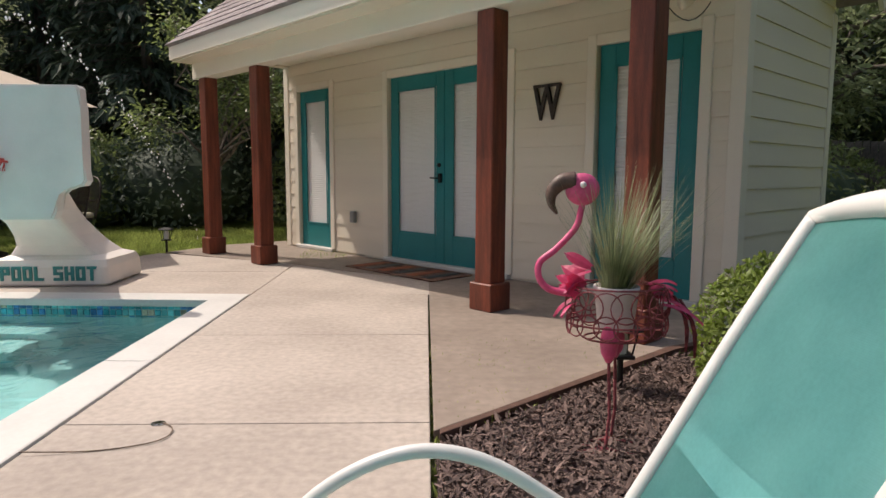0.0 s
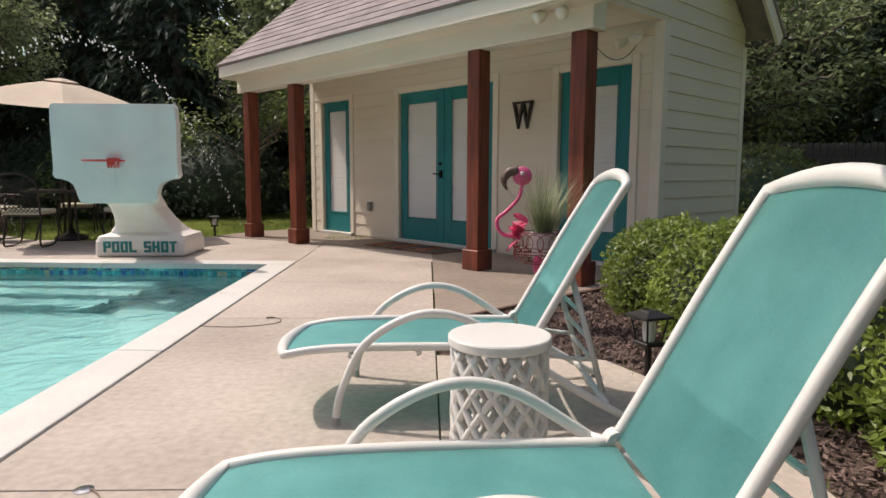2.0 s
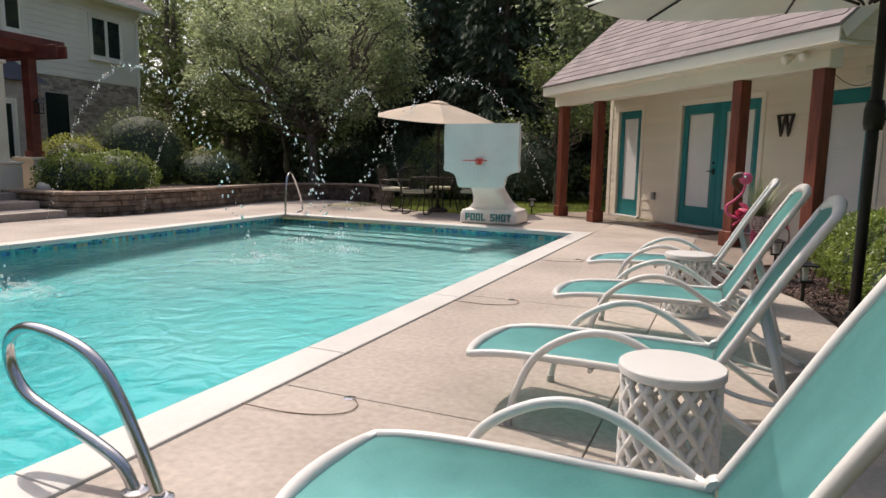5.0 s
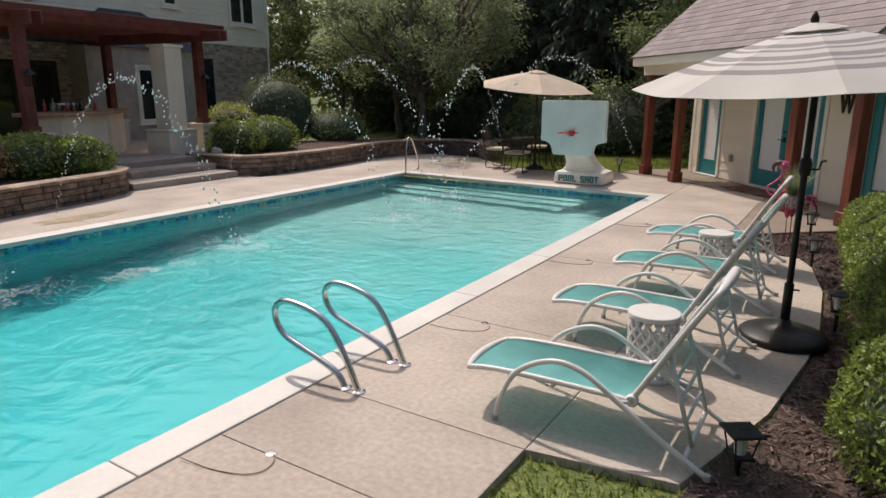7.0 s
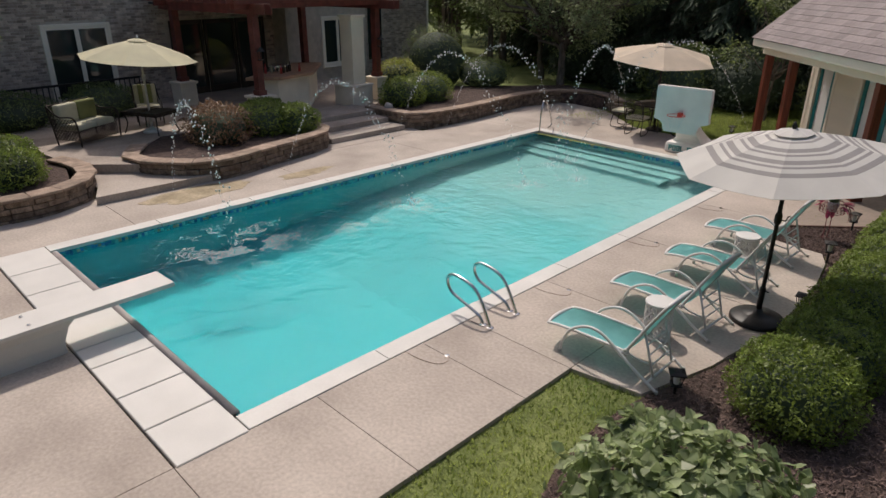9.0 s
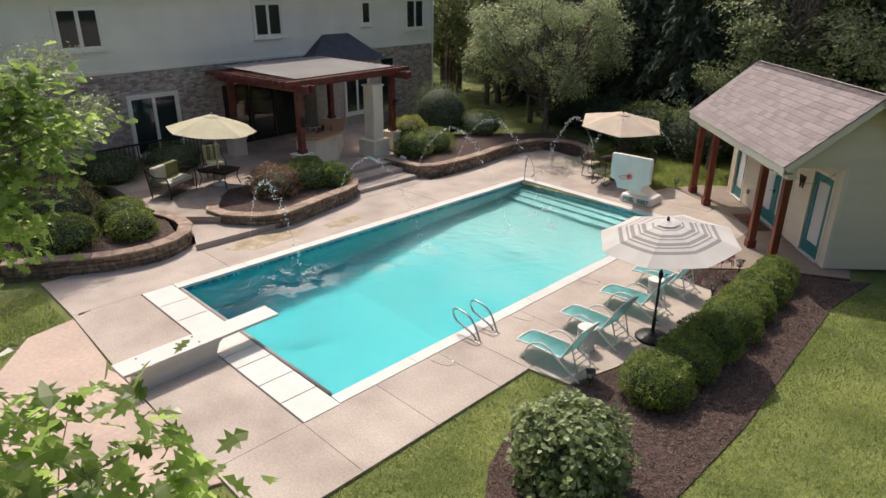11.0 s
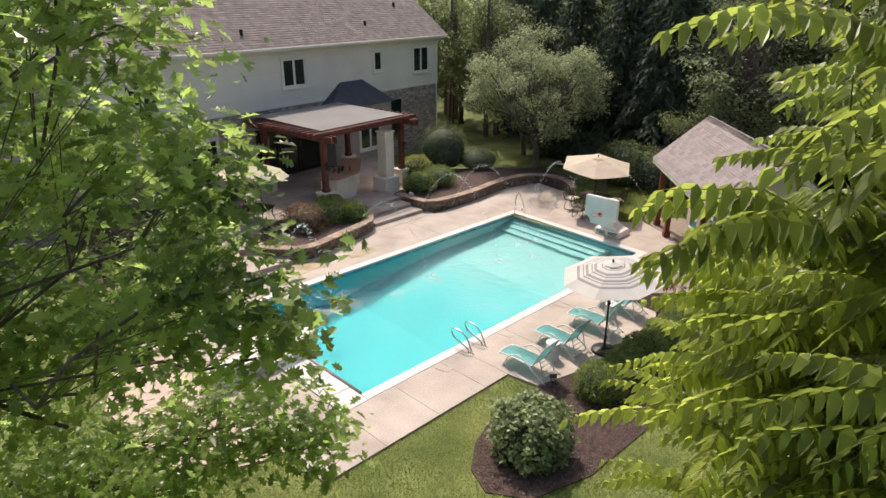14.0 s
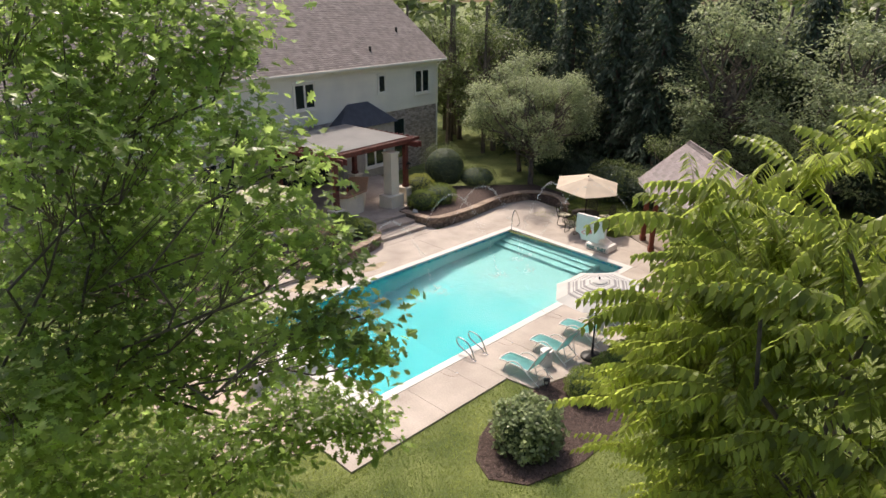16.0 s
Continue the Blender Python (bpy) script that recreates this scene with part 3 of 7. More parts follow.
# trim: corner boards, rakes, fascia, soffit, beam
part("corner_board", boxes(((WR - 0.09, -0.022, 0.01), (WR + 0.022, 0.09, 2.47)), bev=0.004), M_TRIM, house)
part("corner_board", boxes(((WL - 0.022, -0.022, 0.01), (WL + 0.09, 0.09, 2.47)), bev=0.004), M_TRIM, house)
part("corner_board", boxes(((WR - 0.09, WB - 0.09, 0.01), (WR + 0.022, WB + 0.022, 2.47)), bev=0.004), M_TRIM, house)
part("beam", boxes(((-3.5, -1.30, 2.2), (WR + 0.05, -1.10, 2.50)), bev=0.008), M_TRIM, house, "cream boxed beam over the posts")
part("fascia", boxes(((RL + 0.02, EF + 0.02, 2.40), (RR - 0.02, EF + 0.05, 2.562)), bev=0.004), M_TRIM, house)
part("crown_board", boxes(((RL + 0.03, EF + 0.052, 2.385), (RR - 0.03, -1.302, 2.41))), M_TRIM, house)
part("soffit", boxes(((WL + 0.15, -1.09, 2.49), (WR - 0.15, -0.03, 2.515))), M_TRIM, house)
for xx in (RR - 0.06, RL + 0.02):
    bm = bmesh.new()
    for sgn, ey in ((1, EF), (-1, EB)):
        L = math.hypot(RIDGE_Y - EF, RIDGE_Z - EAVE_Z)
        a = math.atan2(RIDGE_Z - EAVE_Z, RIDGE_Y - EF)
        m = Matrix.Translation((xx, ey, EAVE_Z - 0.02)) @ Matrix.Rotation(a if sgn > 0 else math.pi - a, 4, "X")
        if sgn > 0:
            box(bm, (0, 0.03, -0.17), (0.04, L, -0.012), 0.004, m)
        else:
            box(bm, (0, 0.03, 0.012), (0.04, L, 0.17), 0.004, m)
    part("rake_board", bm, M_TRIM, house)

# roof: deck and courses of shingles
roof = part("roof", bmesh.new(), M_SHINGLE, house, "weathered grey-brown shingle roof")
bm = bmesh.new()
L = math.hypot(RIDGE_Y - EF, RIDGE_Z - EAVE_Z)
ang = math.atan2(RIDGE_Z - EAVE_Z, RIDGE_Y - EF)
for ey, a in ((EF, ang), (EB, math.pi - ang)):
    m = Matrix.Translation((0, ey, EAVE_Z)) @ Matrix.Rotation(a, 4, "X")
    if a < 1.6:
        box(bm, (RL, 0.0, -0.03), (RR, L, 0.0), 0, m)
    else:
        box(bm, (RL, 0.0, 0.0), (RR, L, 0.03), 0, m)
part("roof_deck", bm, M_SHINGLE, roof)
TAB, EXP = 0.325, 0.177
V, F = [(0, -0.012, 0.001), (TAB - 0.006, -0.012, 0.001), (TAB - 0.006, EXP, 0.002), (0, EXP, 0.002), (0, -0.012, 0.014), (TAB - 0.006, -0.012, 0.014), (TAB - 0.006, EXP, 0.004), (0, EXP, 0.004)], [(4, 5, 6, 7), (0, 1, 5, 4), (1, 2, 6, 5), (3, 0, 4, 7), (2, 3, 7, 6)]
tab = bpy.data.meshes.new("shingle")
tab.from_pydata(V, [], F)
tab.materials.append(M_SHINGLE)
rnd = random.Random(8)
mf = Matrix.Translation((0, EF, EAVE_Z)) @ Matrix.Rotation(ang, 4, "X")
BV, BF = [], []
for c in range(14):
    off = (c % 2) * TAB / 2 + rnd.uniform(-0.02, 0.02)
    n = int((RR - RL) / TAB)
    for i in range(n + 1):
        x0 = RL + i * TAB - (off if i else 0)
        w = TAB - (off if i == 0 else 0)
        w = min(w, RR - x0)
        if w < 0.04:
            continue
        share("shingle", tab, roof, mf @ Matrix.Translation((x0, c * EXP, rnd.uniform(0, 0.002))) @ Matrix.Diagonal((w / TAB, 1, 1, 1)))
        s = len(BV)
        BV += [Matrix.Translation((0, EB, EAVE_Z)) @ Matrix.Rotation(-ang, 4, "X") @ Vector((x0 + v[0] * w / TAB, -c * EXP - v[1], v[2])) for v in V]
        BF += [tuple(s + j for j in f[::-1]) for f in F]
ob = raw("back_shingles", BV, BF, M_SHINGLE, roof)
ob["kind"] = "stuff"
for i in range(24):
    x0 = RL + i * (RR - RL) / 24
    cap = bmesh.new()
    rows = [[cap.verts.new((x0 + dx, RIDGE_Y + dy, RIDGE_Z + dz + lift)) for dy, dz in ((-0.13, -0.093), (0.0, 0.022), (0.13, -0.093))] for dx, lift in ((0.0, 0.0), (min(0.3, RR - x0 + 0.02), 0.012))]
    for k in range(2):
        cap.faces.new((rows[0][k], rows[1][k], rows[1][k + 1], rows[0][k + 1]))
    bmesh.ops.solidify(cap, geom=list(cap.faces), thickness=-0.012)
    part("ridge_cap", cap, M_SHINGLE, roof)


# doors with blinds behind the glass
def door_leaf(parent, x0, x1, z0, z1, y=0.02, st=0.125, low=0.30, name="door"):
    leaf = part(name, boxes(((x0, y, z0), (x0 + st, y + 0.045, z1)), ((x1 - st, y, z0), (x1, y + 0.045, z1)), ((x0 + st, y, z1 - st - 0.02), (x1 - st, y + 0.045, z1)),
                            ((x0 + st, y, z0), (x1 - st, y + 0.045, z0 + low)), bev=0.003), M_TEAL, parent, "teal painted door with a full-height glass light")
    a, b, c, d = x0 + st, x1 - st, z0 + low, z1 - st - 0.02
    part("glazing_bead", boxes(((a, y - 0.008, c), (a + 0.02, y, d)), ((b - 0.02, y - 0.008, c), (b, y, d)), ((a, y - 0.008, c), (b, y, c + 0.02)), ((a, y - 0.008, d - 0.02), (b, y, d)), bev=0.002), M_TEAL, leaf)
    n = 60
    V, F = [], []
    for i in range(n):
        za, zb = c + (d - c) * i / n, c + (d - c) * (i + 1) / n - 0.004
        s = len(V)
        V += [(a, y + 0.019, za), (b, y + 0.019, za), (b, y + 0.024, zb), (a, y + 0.024, zb)]
        F.append((s, s + 1, s + 2, s + 3))
        if i:
            F.append((s - 1, s - 2, s + 1, s))
    raw("blind", V, F, M_BLIND, leaf, "white closed mini blind")
    return leaf


def casing(parent, a, b, z1):
    for q in (((a - 0.09, -0.03, 0.05), (a, 0.01, z1 + 0.09)), ((b, -0.03, 0.05), (b + 0.09, 0.01, z1 + 0.09)), ((a, -0.03, z1), (b, 0.01, z1 + 0.09))):
        part("door_casing", boxes(q, bev=0.006), M_TRIM, parent)
    part("threshold", boxes(((a - 0.06, -0.06, 0.006), (b + 0.06, 0.1, 0.05)), bev=0.006), M_COPING, parent)


for i, (a, b, z0, z1) in enumerate(DOORS):
    casing(house, a, b, z1)
    if i == 1:
        c = (a + b) / 2
        l1 = door_leaf(house, a + 0.012, c - 0.004, z0, z1)
        l2 = door_leaf(house, c + 0.004, b - 0.012, z0, z1)
        bm = bmesh.new()
        tube(bm, [(c - 0.05, -0.03, 0.98), (c - 0.05, -0.055, 0.98), (c - 0.14, -0.055, 0.985)], 0.009, 8)
        box(bm, (c - 0.07, -0.012, 0.93), (c - 0.03, 0.02, 1.03), 0.004)
        lathe(bm, [(0.022, 0), (0.022, 0.02), (0.01, 0.026)], 12, Matrix.Translation((c - 0.05, 0.0, 1.12)) @ Matrix.Rotation(radians(90), 4, "X"))
        part("handle", bm, M_IRON, l1, "black lever handle and deadbolt", smooth=False)
    else:
        st = 0.115 if i == 0 else 0.15
        door_leaf(house, a + 0.012, b - 0.012, z0, z1, st=st)
part("interior", boxes(((WL + 0.16, 0.16, 0.0), (WR - 0.16, 0.2, 2.4))), M_BLIND, house)

# posts with plinths
post = thing("porch_post", "red-brown stained timber porch post with a plinth", "post", PH @ Matrix.Translation((-3.27, -1.2, 0.004)), "porch posts")
part("shaft", boxes(((-0.083, -0.083, 0.0), (0.083, 0.083, 2.195)), bev=0.008), M_REDWOOD, post)
part("plinth", boxes(((-0.112, -0.112, 0.0), (0.112, 0.112, 0.21)), bev=0.008), M_REDWOOD, post)
for u in (-1.97, 1.48, 2.72):
    copy_thing(post, PH @ Matrix.Translation((u, -1.2, 0.004)))

# letter on the wall, outlet, floodlights, doormat
w = thing("wall_letter", "dark metal letter on the clapboard wall", "wall letter", PH @ pose(0.95, -0.03, 1.52))
cu = bpy.data.curves.new("letter", "FONT")
cu.body, cu.size, cu.extrude, cu.bevel_depth, cu.offset = "W", 0.42, 0.012, 0.003, 0.002
tmp = new("letter", cu)
me = bpy.data.meshes.new_from_object(tmp)
bpy.data.objects.remove(tmp)
wx = max(v.co.x for v in me.vertices)
wz = max(v.co.y for v in me.vertices)
for v in me.vertices:
    v.co = (v.co.x / wx * 0.30, -v.co.z * 1.0, v.co.y / wz * 0.31)
me.materials.append(M_DARKMETAL)
ob = new("letter_face", me)
ob.parent = w
bm = boxes(((0.0, -0.012, 0.285), (0.10, 0.012, 0.31)), ((0.20, -0.012, 0.285), (0.30, 0.012, 0.31)), ((0.11, -0.012, 0.285), (0.19, 0.012, 0.31)), bev=0.003)
part("serif", bm, M_DARKMETAL, w)

outlet = thing("outlet_box", "grey weatherproof outlet box on the wall", "outlet", PH @ pose(-1.88, -0.018, 0.42))
part("cover", boxes(((0, -0.05, 0), (0.085, 0.0, 0.14)), bev=0.012), mat("grey_plastic", (0.30, 0.29, 0.27), 0.5), outlet)
part("lid", boxes(((0.008, -0.058, 0.01), (0.077, -0.05, 0.125)), bev=0.003), mat("grey_plastic_lid", (0.34, 0.33, 0.31), 0.5), outlet)

mat_rug = thing("doormat", "worn red and black patterned doormat on the porch", "doormat", PH @ pose(-0.35, -0.42, 0.006, 0, 0, 0))
part("rug", boxes(((-0.75, -0.28, 0.0), (0.65, 0.28, 0.014)), bev=0.004), mat("red_rug", (0.16, 0.035, 0.025), 0.95, var=0.4, scale=9, fine=90, bump=0.5, tint=(0.25, 0.15, 0.10)), mat_rug)
for i in range(6):
    part("rug_band", boxes(((-0.7 + i * 0.225, -0.22, 0.0145), (-0.58 + i * 0.225, 0.22, 0.017))), M_IRON if i % 2 else mat("rug_orange", (0.30, 0.09, 0.04), 0.95), mat_rug)


def flood(x, y, z, turn):
    f = thing("floodlight", "pale twin floodlight under the eave", "floodlight", PH @ pose(x, y, z, 0, 0, turn), "floodlights")
    bm = bmesh.new()
    lathe(bm, [(0.055, 0), (0.055, 0.02), (0.03, 0.035)], 14, Matrix.Rotation(radians(90), 4, "X"))
    part("plate", bm, M_TRIM, f)
    for s in (-1, 1):
        bm = bmesh.new()
        tube(bm, [(0, -0.02, 0), (s * 0.05, -0.06, -0.03), (s * 0.09, -0.08, -0.05)], 0.014, 8)
        lathe(bm, [(0.02, -0.02), (0.045, 0.03), (0.055, 0.09), (0.05, 0.11)], 14, Matrix.Translation((s * 0.10, -0.10, -0.05)) @ Matrix.Rotation(radians(115), 4, "X") @ Matrix.Rotation(radians(20 * s), 4, "Y"))
        part("lamp_head", bm, M_TRIM, f, smooth=True)
    return f


flood(2.55, -1.305, 2.40, 0)
flood(2.6, -0.06, 2.36, -20)

# string lights between beam and wall
wire = thing("string_lights", "string of small bulbs along the porch beam", "string lights", PH)
bm = bmesh.new()
pts = []
xs = [2.55, 2.0, 1.1, 0.2, -0.7, -1.6, -2.5, -3.3]
for a, b in zip(xs, xs[1:]):
    pts += arc((a, -1.06, 2.36), ((a + b) / 2, -1.06, 2.27), (b, -1.06, 2.36), 6)[:-1]
tube(bm, pts, 0.004, 5)
tube(bm, arc((2.62, -1.08, 2.3), (2.63, -0.6, 2.05), (2.6, -0.08, 2.3), 10), 0.004, 5)
part("cable", bm, M_IRON, wire)
for i in range(0, len(pts), 3):
    bm = bmesh.new()
    lathe(bm, [(0.008, 0), (0.018, -0.02), (0.014, -0.045), (0.004, -0.055)], 8, Matrix.Translation(pts[i]))
    part("bulb", bm, M_BLIND, wire)

# ---- terrace, retaining walls, pergola, house ----
TER = 0.34
def flat(name, poly, z0, z1, m, label, cat):
    bm = bmesh.new()
    prism(bm, poly, z0, z1, 0.01)
    return tagged(part(name, bm, m), label, cat, kind="structure")
flat("patio", [(-10.35, -4.75), (-11.3, -5.75), (-12.6, -5.9), (-17.6, -5.8), (-18.3, 6.2), (-13.0, 5.2), (-12.2, 2.6), (-11.9, -0.2), (-12.4, -0.9), (-12.5, -3.4), (-11.9, -4.1)], -0.06, TER, M_PATIO, "raised stone patio in front of the house", "patio")
flat("landing", [(-9.3, -6.0), (-9.25, -3.75), (-10.3, -4.7), (-11.2, -5.7), (-9.9, -5.75)], -0.06, 0.15, M_DECK, "low concrete landing between the planters", "step")

steps = thing("stone_steps", "broad concrete steps up to the pergola", "steps", kind="structure")
for i, (x, y0, y1) in enumerate(((-10.2, -0.05, 2.45), (-10.85, 0.35, 2.4), (-11.5, 0.5, 2.5))):
    part("step", boxes(((-12.6, y0, -0.06), (x, y1, 0.13 * (i + 1))), bev=0.015), M_PATIO if i else M_DECK, steps)

# retaining walls of stacked stone with caps
def ring_pts(path, n=10):
    return spline([(x, y, 0) for x, y in path], n)
def stone_wall(path, h, label, w=0.26):
    th = thing("retaining_wall", label, "retaining wall", kind="structure")
    pts = ring_pts(path)
    cum = [0.0]
    for a, b in zip(pts, pts[1:]):
        cum.append(cum[-1] + (b - a).length)
    def at(s):
        s = min(max(s, 0), cum[-1] - 1e-4)
        i = max(k for k in range(len(cum)) if cum[k] <= s)
        i = min(i, len(pts) - 2)
        f = (s - cum[i]) / (cum[i + 1] - cum[i])
        d = (pts[i + 1] - pts[i]).normalized()
        return pts[i].lerp(pts[i + 1], f), d
    rn = random.Random(int(h * 1000 + len(path)))
    rows = 4
    hr = (h - 0.06) / rows
    def block(s0, s1, z0, z1, wid, proud, m, name):
        V = []
        for s in (s0, s1):
            p, d = at(s)
            nrm = Vector((-d.y, d.x, 0))
            for off in (-wid / 2 - proud, wid / 2 + proud):
                q = p + nrm * off
                V += [(q.x, q.y, z0), (q.x, q.y, z1)]
        bm = bmesh.new()
        v = [bm.verts.new(c) for c in V]
        for f in ((0, 1, 3, 2), (4, 6, 7, 5), (0, 4, 5, 1), (2, 3, 7, 6), (1, 5, 7, 3), (0, 2, 6, 4)):
            bm.faces.new([v[i] for i in f])
        bmesh.ops.recalc_face_normals(bm, faces=bm.faces)
        bmesh.ops.bevel(bm, geom=list(bm.edges), offset=0.01, segments=1, affect="EDGES")
        part(name, bm, m, th)
    for r in range(rows):
        s = rn.uniform(-0.2, 0)
        while s < cum[-1]:
            l = rn.uniform(0.22, 0.5)
            block(max(s, 0) + 0.005, min(s + l, cum[-1]) - 0.005, -0.05 + r * (hr + 0.0125), -0.05 + (r + 1) * (hr + 0.0125) - 0.008, w, rn.uniform(-0.02, 0.008), M_STONE, "stone")
            s += l
    s = 0
    while s < cum[-1] - 0.1:
        l = rn.uniform(0.42, 0.6)
        block(s + 0.003, min(s + l, cum[-1]) - 0.003, h - 0.055, h, w + 0.1, rn.uniform(-0.006, 0.006), M_CAP, "cap_stone")
        s += l
    return th
stone_wall([(-10.7, -9.9), (-10.1, -8.9), (-9.55, -7.9), (-9.4, -6.9), (-9.75, -6.1), (-10.4, -5.75), (-11.2, -5.75), (-11.9, -5.95)], 0.42, "curved stacked-stone planter wall with flat caps")
stone_wall([(-11.75, -4.2), (-10.8, -4.75), (-10.1, -4.5), (-9.45, -3.9), (-9.35, -3.2), (-9.6, -2.2), (-9.8, -1.2), (-10.05, -0.45), (-10.5, -0.12), (-11.3, -0.15)], 0.44, "long curved stacked-stone planter wall with flat caps")
stone_wall([(-11.9, 2.55), (-11.0, 2.6), (-10.2, 2.75), (-9.95, 3.6), (-9.95, 5.2), (-10.15, 6.8), (-10.15, 8.0), (-9.75, 9.1), (-8.9, 9.55), (-7.9, 9.3), (-7.15, 8.6)], 0.44, "stacked-stone wall curving behind the pool")
mound("planter_mulch", [(-10.75, -9.8), (-9.75, -8.1), (-9.55, -6.9), (-9.9, -6.2), (-11.2, -5.9), (-12.6, -6.0), (-13.5, -8.5), (-12.5, -10.5)], 0.33, "mulch in the stone planter")
mound("planter_mulch", [(-11.6, -4.2), (-10.8, -4.55), (-9.65, -3.8), (-9.5, -3.2), (-9.95, -1.2), (-10.4, -0.3), (-11.9, -0.3), (-12.45, -1.0), (-12.5, -3.4)], 0.35, "mulch in the stone planter by the steps")
mound("planter_mulch", [(-11.9, 2.7), (-10.3, 2.9), (-10.1, 5.2), (-10.3, 7.9), (-9.8, 8.95), (-9.0, 9.35), (-8.0, 9.1), (-8.4, 10.3), (-10.5, 10.6), (-13.2, 7.5), (-14.2, 5.3)], 0.34, "mulch bank above the stone wall")

# pergola
PG = pose(-12.35, 1.45, 0, 0, 0, 6.0)
perg = thing("pergola", "dark red timber pergola with a pale canopy over the bar", "pergola", PG)
PZ = 3.17
def column(x, y):
    part("pedestal", boxes(((x - 0.26, y - 0.26, TER - 0.02), (x + 0.26, y + 0.26, TER + 0.62)), ((x - 0.3, y - 0.3, TER + 0.62), (x + 0.3, y + 0.3, TER + 0.69)), bev=0.012), M_STUCCO, perg, "cream stucco pedestal")
    part("post", boxes(((x - 0.1, y - 0.1, TER + 0.69), (x + 0.1, y + 0.1, PZ - 0.1)), ((x - 0.13, y - 0.13, TER + 0.69), (x + 0.13, y + 0.13, TER + 0.82)), bev=0.006), M_PERGOLA, perg)
COLS = [(-0.35, -2.05), (-0.55, 2.55), (-4.2, -2.0), (-4.2, 2.7)]
for x, y in COLS:
    column(x, y)
for y in (-2.1, 2.55):
    for d in (-0.12, 0.10):
        part("beam", boxes(((-4.6, y + d, PZ - 0.12), (0.35, y + d + 0.05, PZ + 0.13)), bev=0.005), M_PERGOLA, perg)
for x in (-0.28, -0.48, -4.15):
    part("beam", boxes(((x, -2.6, PZ + 0.0), (x + 0.05, 2.95, PZ + 0.25)), bev=0.005), M_PERGOLA, perg)
for i in range(14):
    x = -4.5 + i * 0.34
    part("rafter", boxes(((x, -2.75, PZ + 0.13), (x + 0.045, 3.0, PZ + 0.27)), bev=0.004), M_PERGOLA, perg)
bm = bmesh.new()
V = [bm.verts.new(c) for c in ((-4.5, -2.1, PZ + 0.38), (-0.35, -2.1, PZ + 0.29), (-0.35, 2.5, PZ + 0.29), (-4.5, 2.5, PZ + 0.38))]
f = bm.faces.new(V)
bmesh.ops.solidify(bm, geom=[f], thickness=0.02)
part("canopy", bm, mat("grey_canopy", (0.42, 0.41, 0.40), 0.7, var=0.06, scale=1, fine=60), perg, "pale grey canopy sheet")
for x, y in COLS[:2]:
    lan = thing("wall_lantern", "black lantern on the pergola post", "lantern", PG @ pose(x + 0.12, y, 1.95), "pergola lanterns")
    part("cage", boxes(((0.02, -0.06, 0.0), (0.03, -0.05, 0.2)), ((0.02, 0.05, 0.0), (0.03, 0.06, 0.2)), ((0.13, -0.06, 0.0), (0.14, -0.05, 0.2)), ((0.13, 0.05, 0.0), (0.14, 0.06, 0.2)), ((0.0, -0.07, -0.02), (0.15, 0.07, 0.0))), M_IRON, lan)
    bm = bmesh.new()
    lathe(bm, [(0.12, 0.2), (0.05, 0.27), (0.015, 0.31)], 4, Matrix.Translation((0.08, 0, 0)) @ Matrix.Rotation(radians(45), 4, "Z"))
    part("cap", bm, M_IRON, lan)

chim = thing("fireplace_chimney", "cream stucco outdoor fireplace column on the patio", "fireplace", pose(-12.95, 2.85, TER, 0, 0, 6))
part("shaft", boxes(((-0.25, -0.25, 0.58), (0.25, 0.25, 2.5)), bev=0.012), M_STUCCO, chim)
part("base", boxes(((-0.34, -0.5, -0.02), (0.45, 0.34, 0.55)), bev=0.012), M_STUCCO, chim)
part("ledge", boxes(((-0.37, -0.53, 0.55), (0.48, 0.37, 0.6)), bev=0.01), M_STUCCO, chim)
part("cap", boxes(((-0.29, -0.29, 2.5), (0.29, 0.29, 2.57)), bev=0.012), M_STUCCO, chim)

bar = thing("outdoor_bar", "curved stucco bar with a terracotta counter", "bar", pose(-13.9, 1.05, TER, 0, 0, 6))
bm = bmesh.new()
prism(bm, [(0.55, -1.5), (0.95, -1.0), (0.75, 0.2), (-0.6, 1.7), (-1.1, 1.3), (0.1, 0.0), (0.25, -0.9)], -0.02, 0.98, 0.02)
part("counter_base", bm, M_STUCCO, bar)
bm = bmesh.new()
prism(bm, [(0.5, -1.72), (1.15, -1.05), (0.95, 0.28), (-0.62, 1.95), (-1.3, 1.3), (-0.1, -0.05), (0.1, -0.95)], 0.98, 1.06, 0.015)
part("countertop", bm, M_COUNTER, bar)
bm = boxes(((0.0, -0.6, 1.063), (0.34, -0.1, 1.24)), bev=0.03)
gr = tagged(part("grill_hood", bm, M_CHROME), "stainless grill set into the bar", "grill")
gr.matrix_basis = pose(-13.9, 1.05, TER, 0, 0, 6)
rnd = random.Random(21)
for i in range(7):
    b = thing("bottle", "small dark bottle standing on the bar", "bottle", pose(-13.35 + rnd.uniform(-0.25, 0.2), 0.2 + 0.16 * i, TER + 1.063), "bar bottles")
    bm = bmesh.new()
    h = rnd.uniform(0.2, 0.3)
    lathe(bm, [(0.03, 0), (0.034, 0.01), (0.034, h * 0.6), (0.012, h * 0.75), (0.012, h)], 10)
    part("glass", bm, mat("bottle_glass", rnd.choice(((0.05, 0.03, 0.02), (0.35, 0.3, 0.2), (0.4, 0.05, 0.04))), 0.1), b, smooth=True)

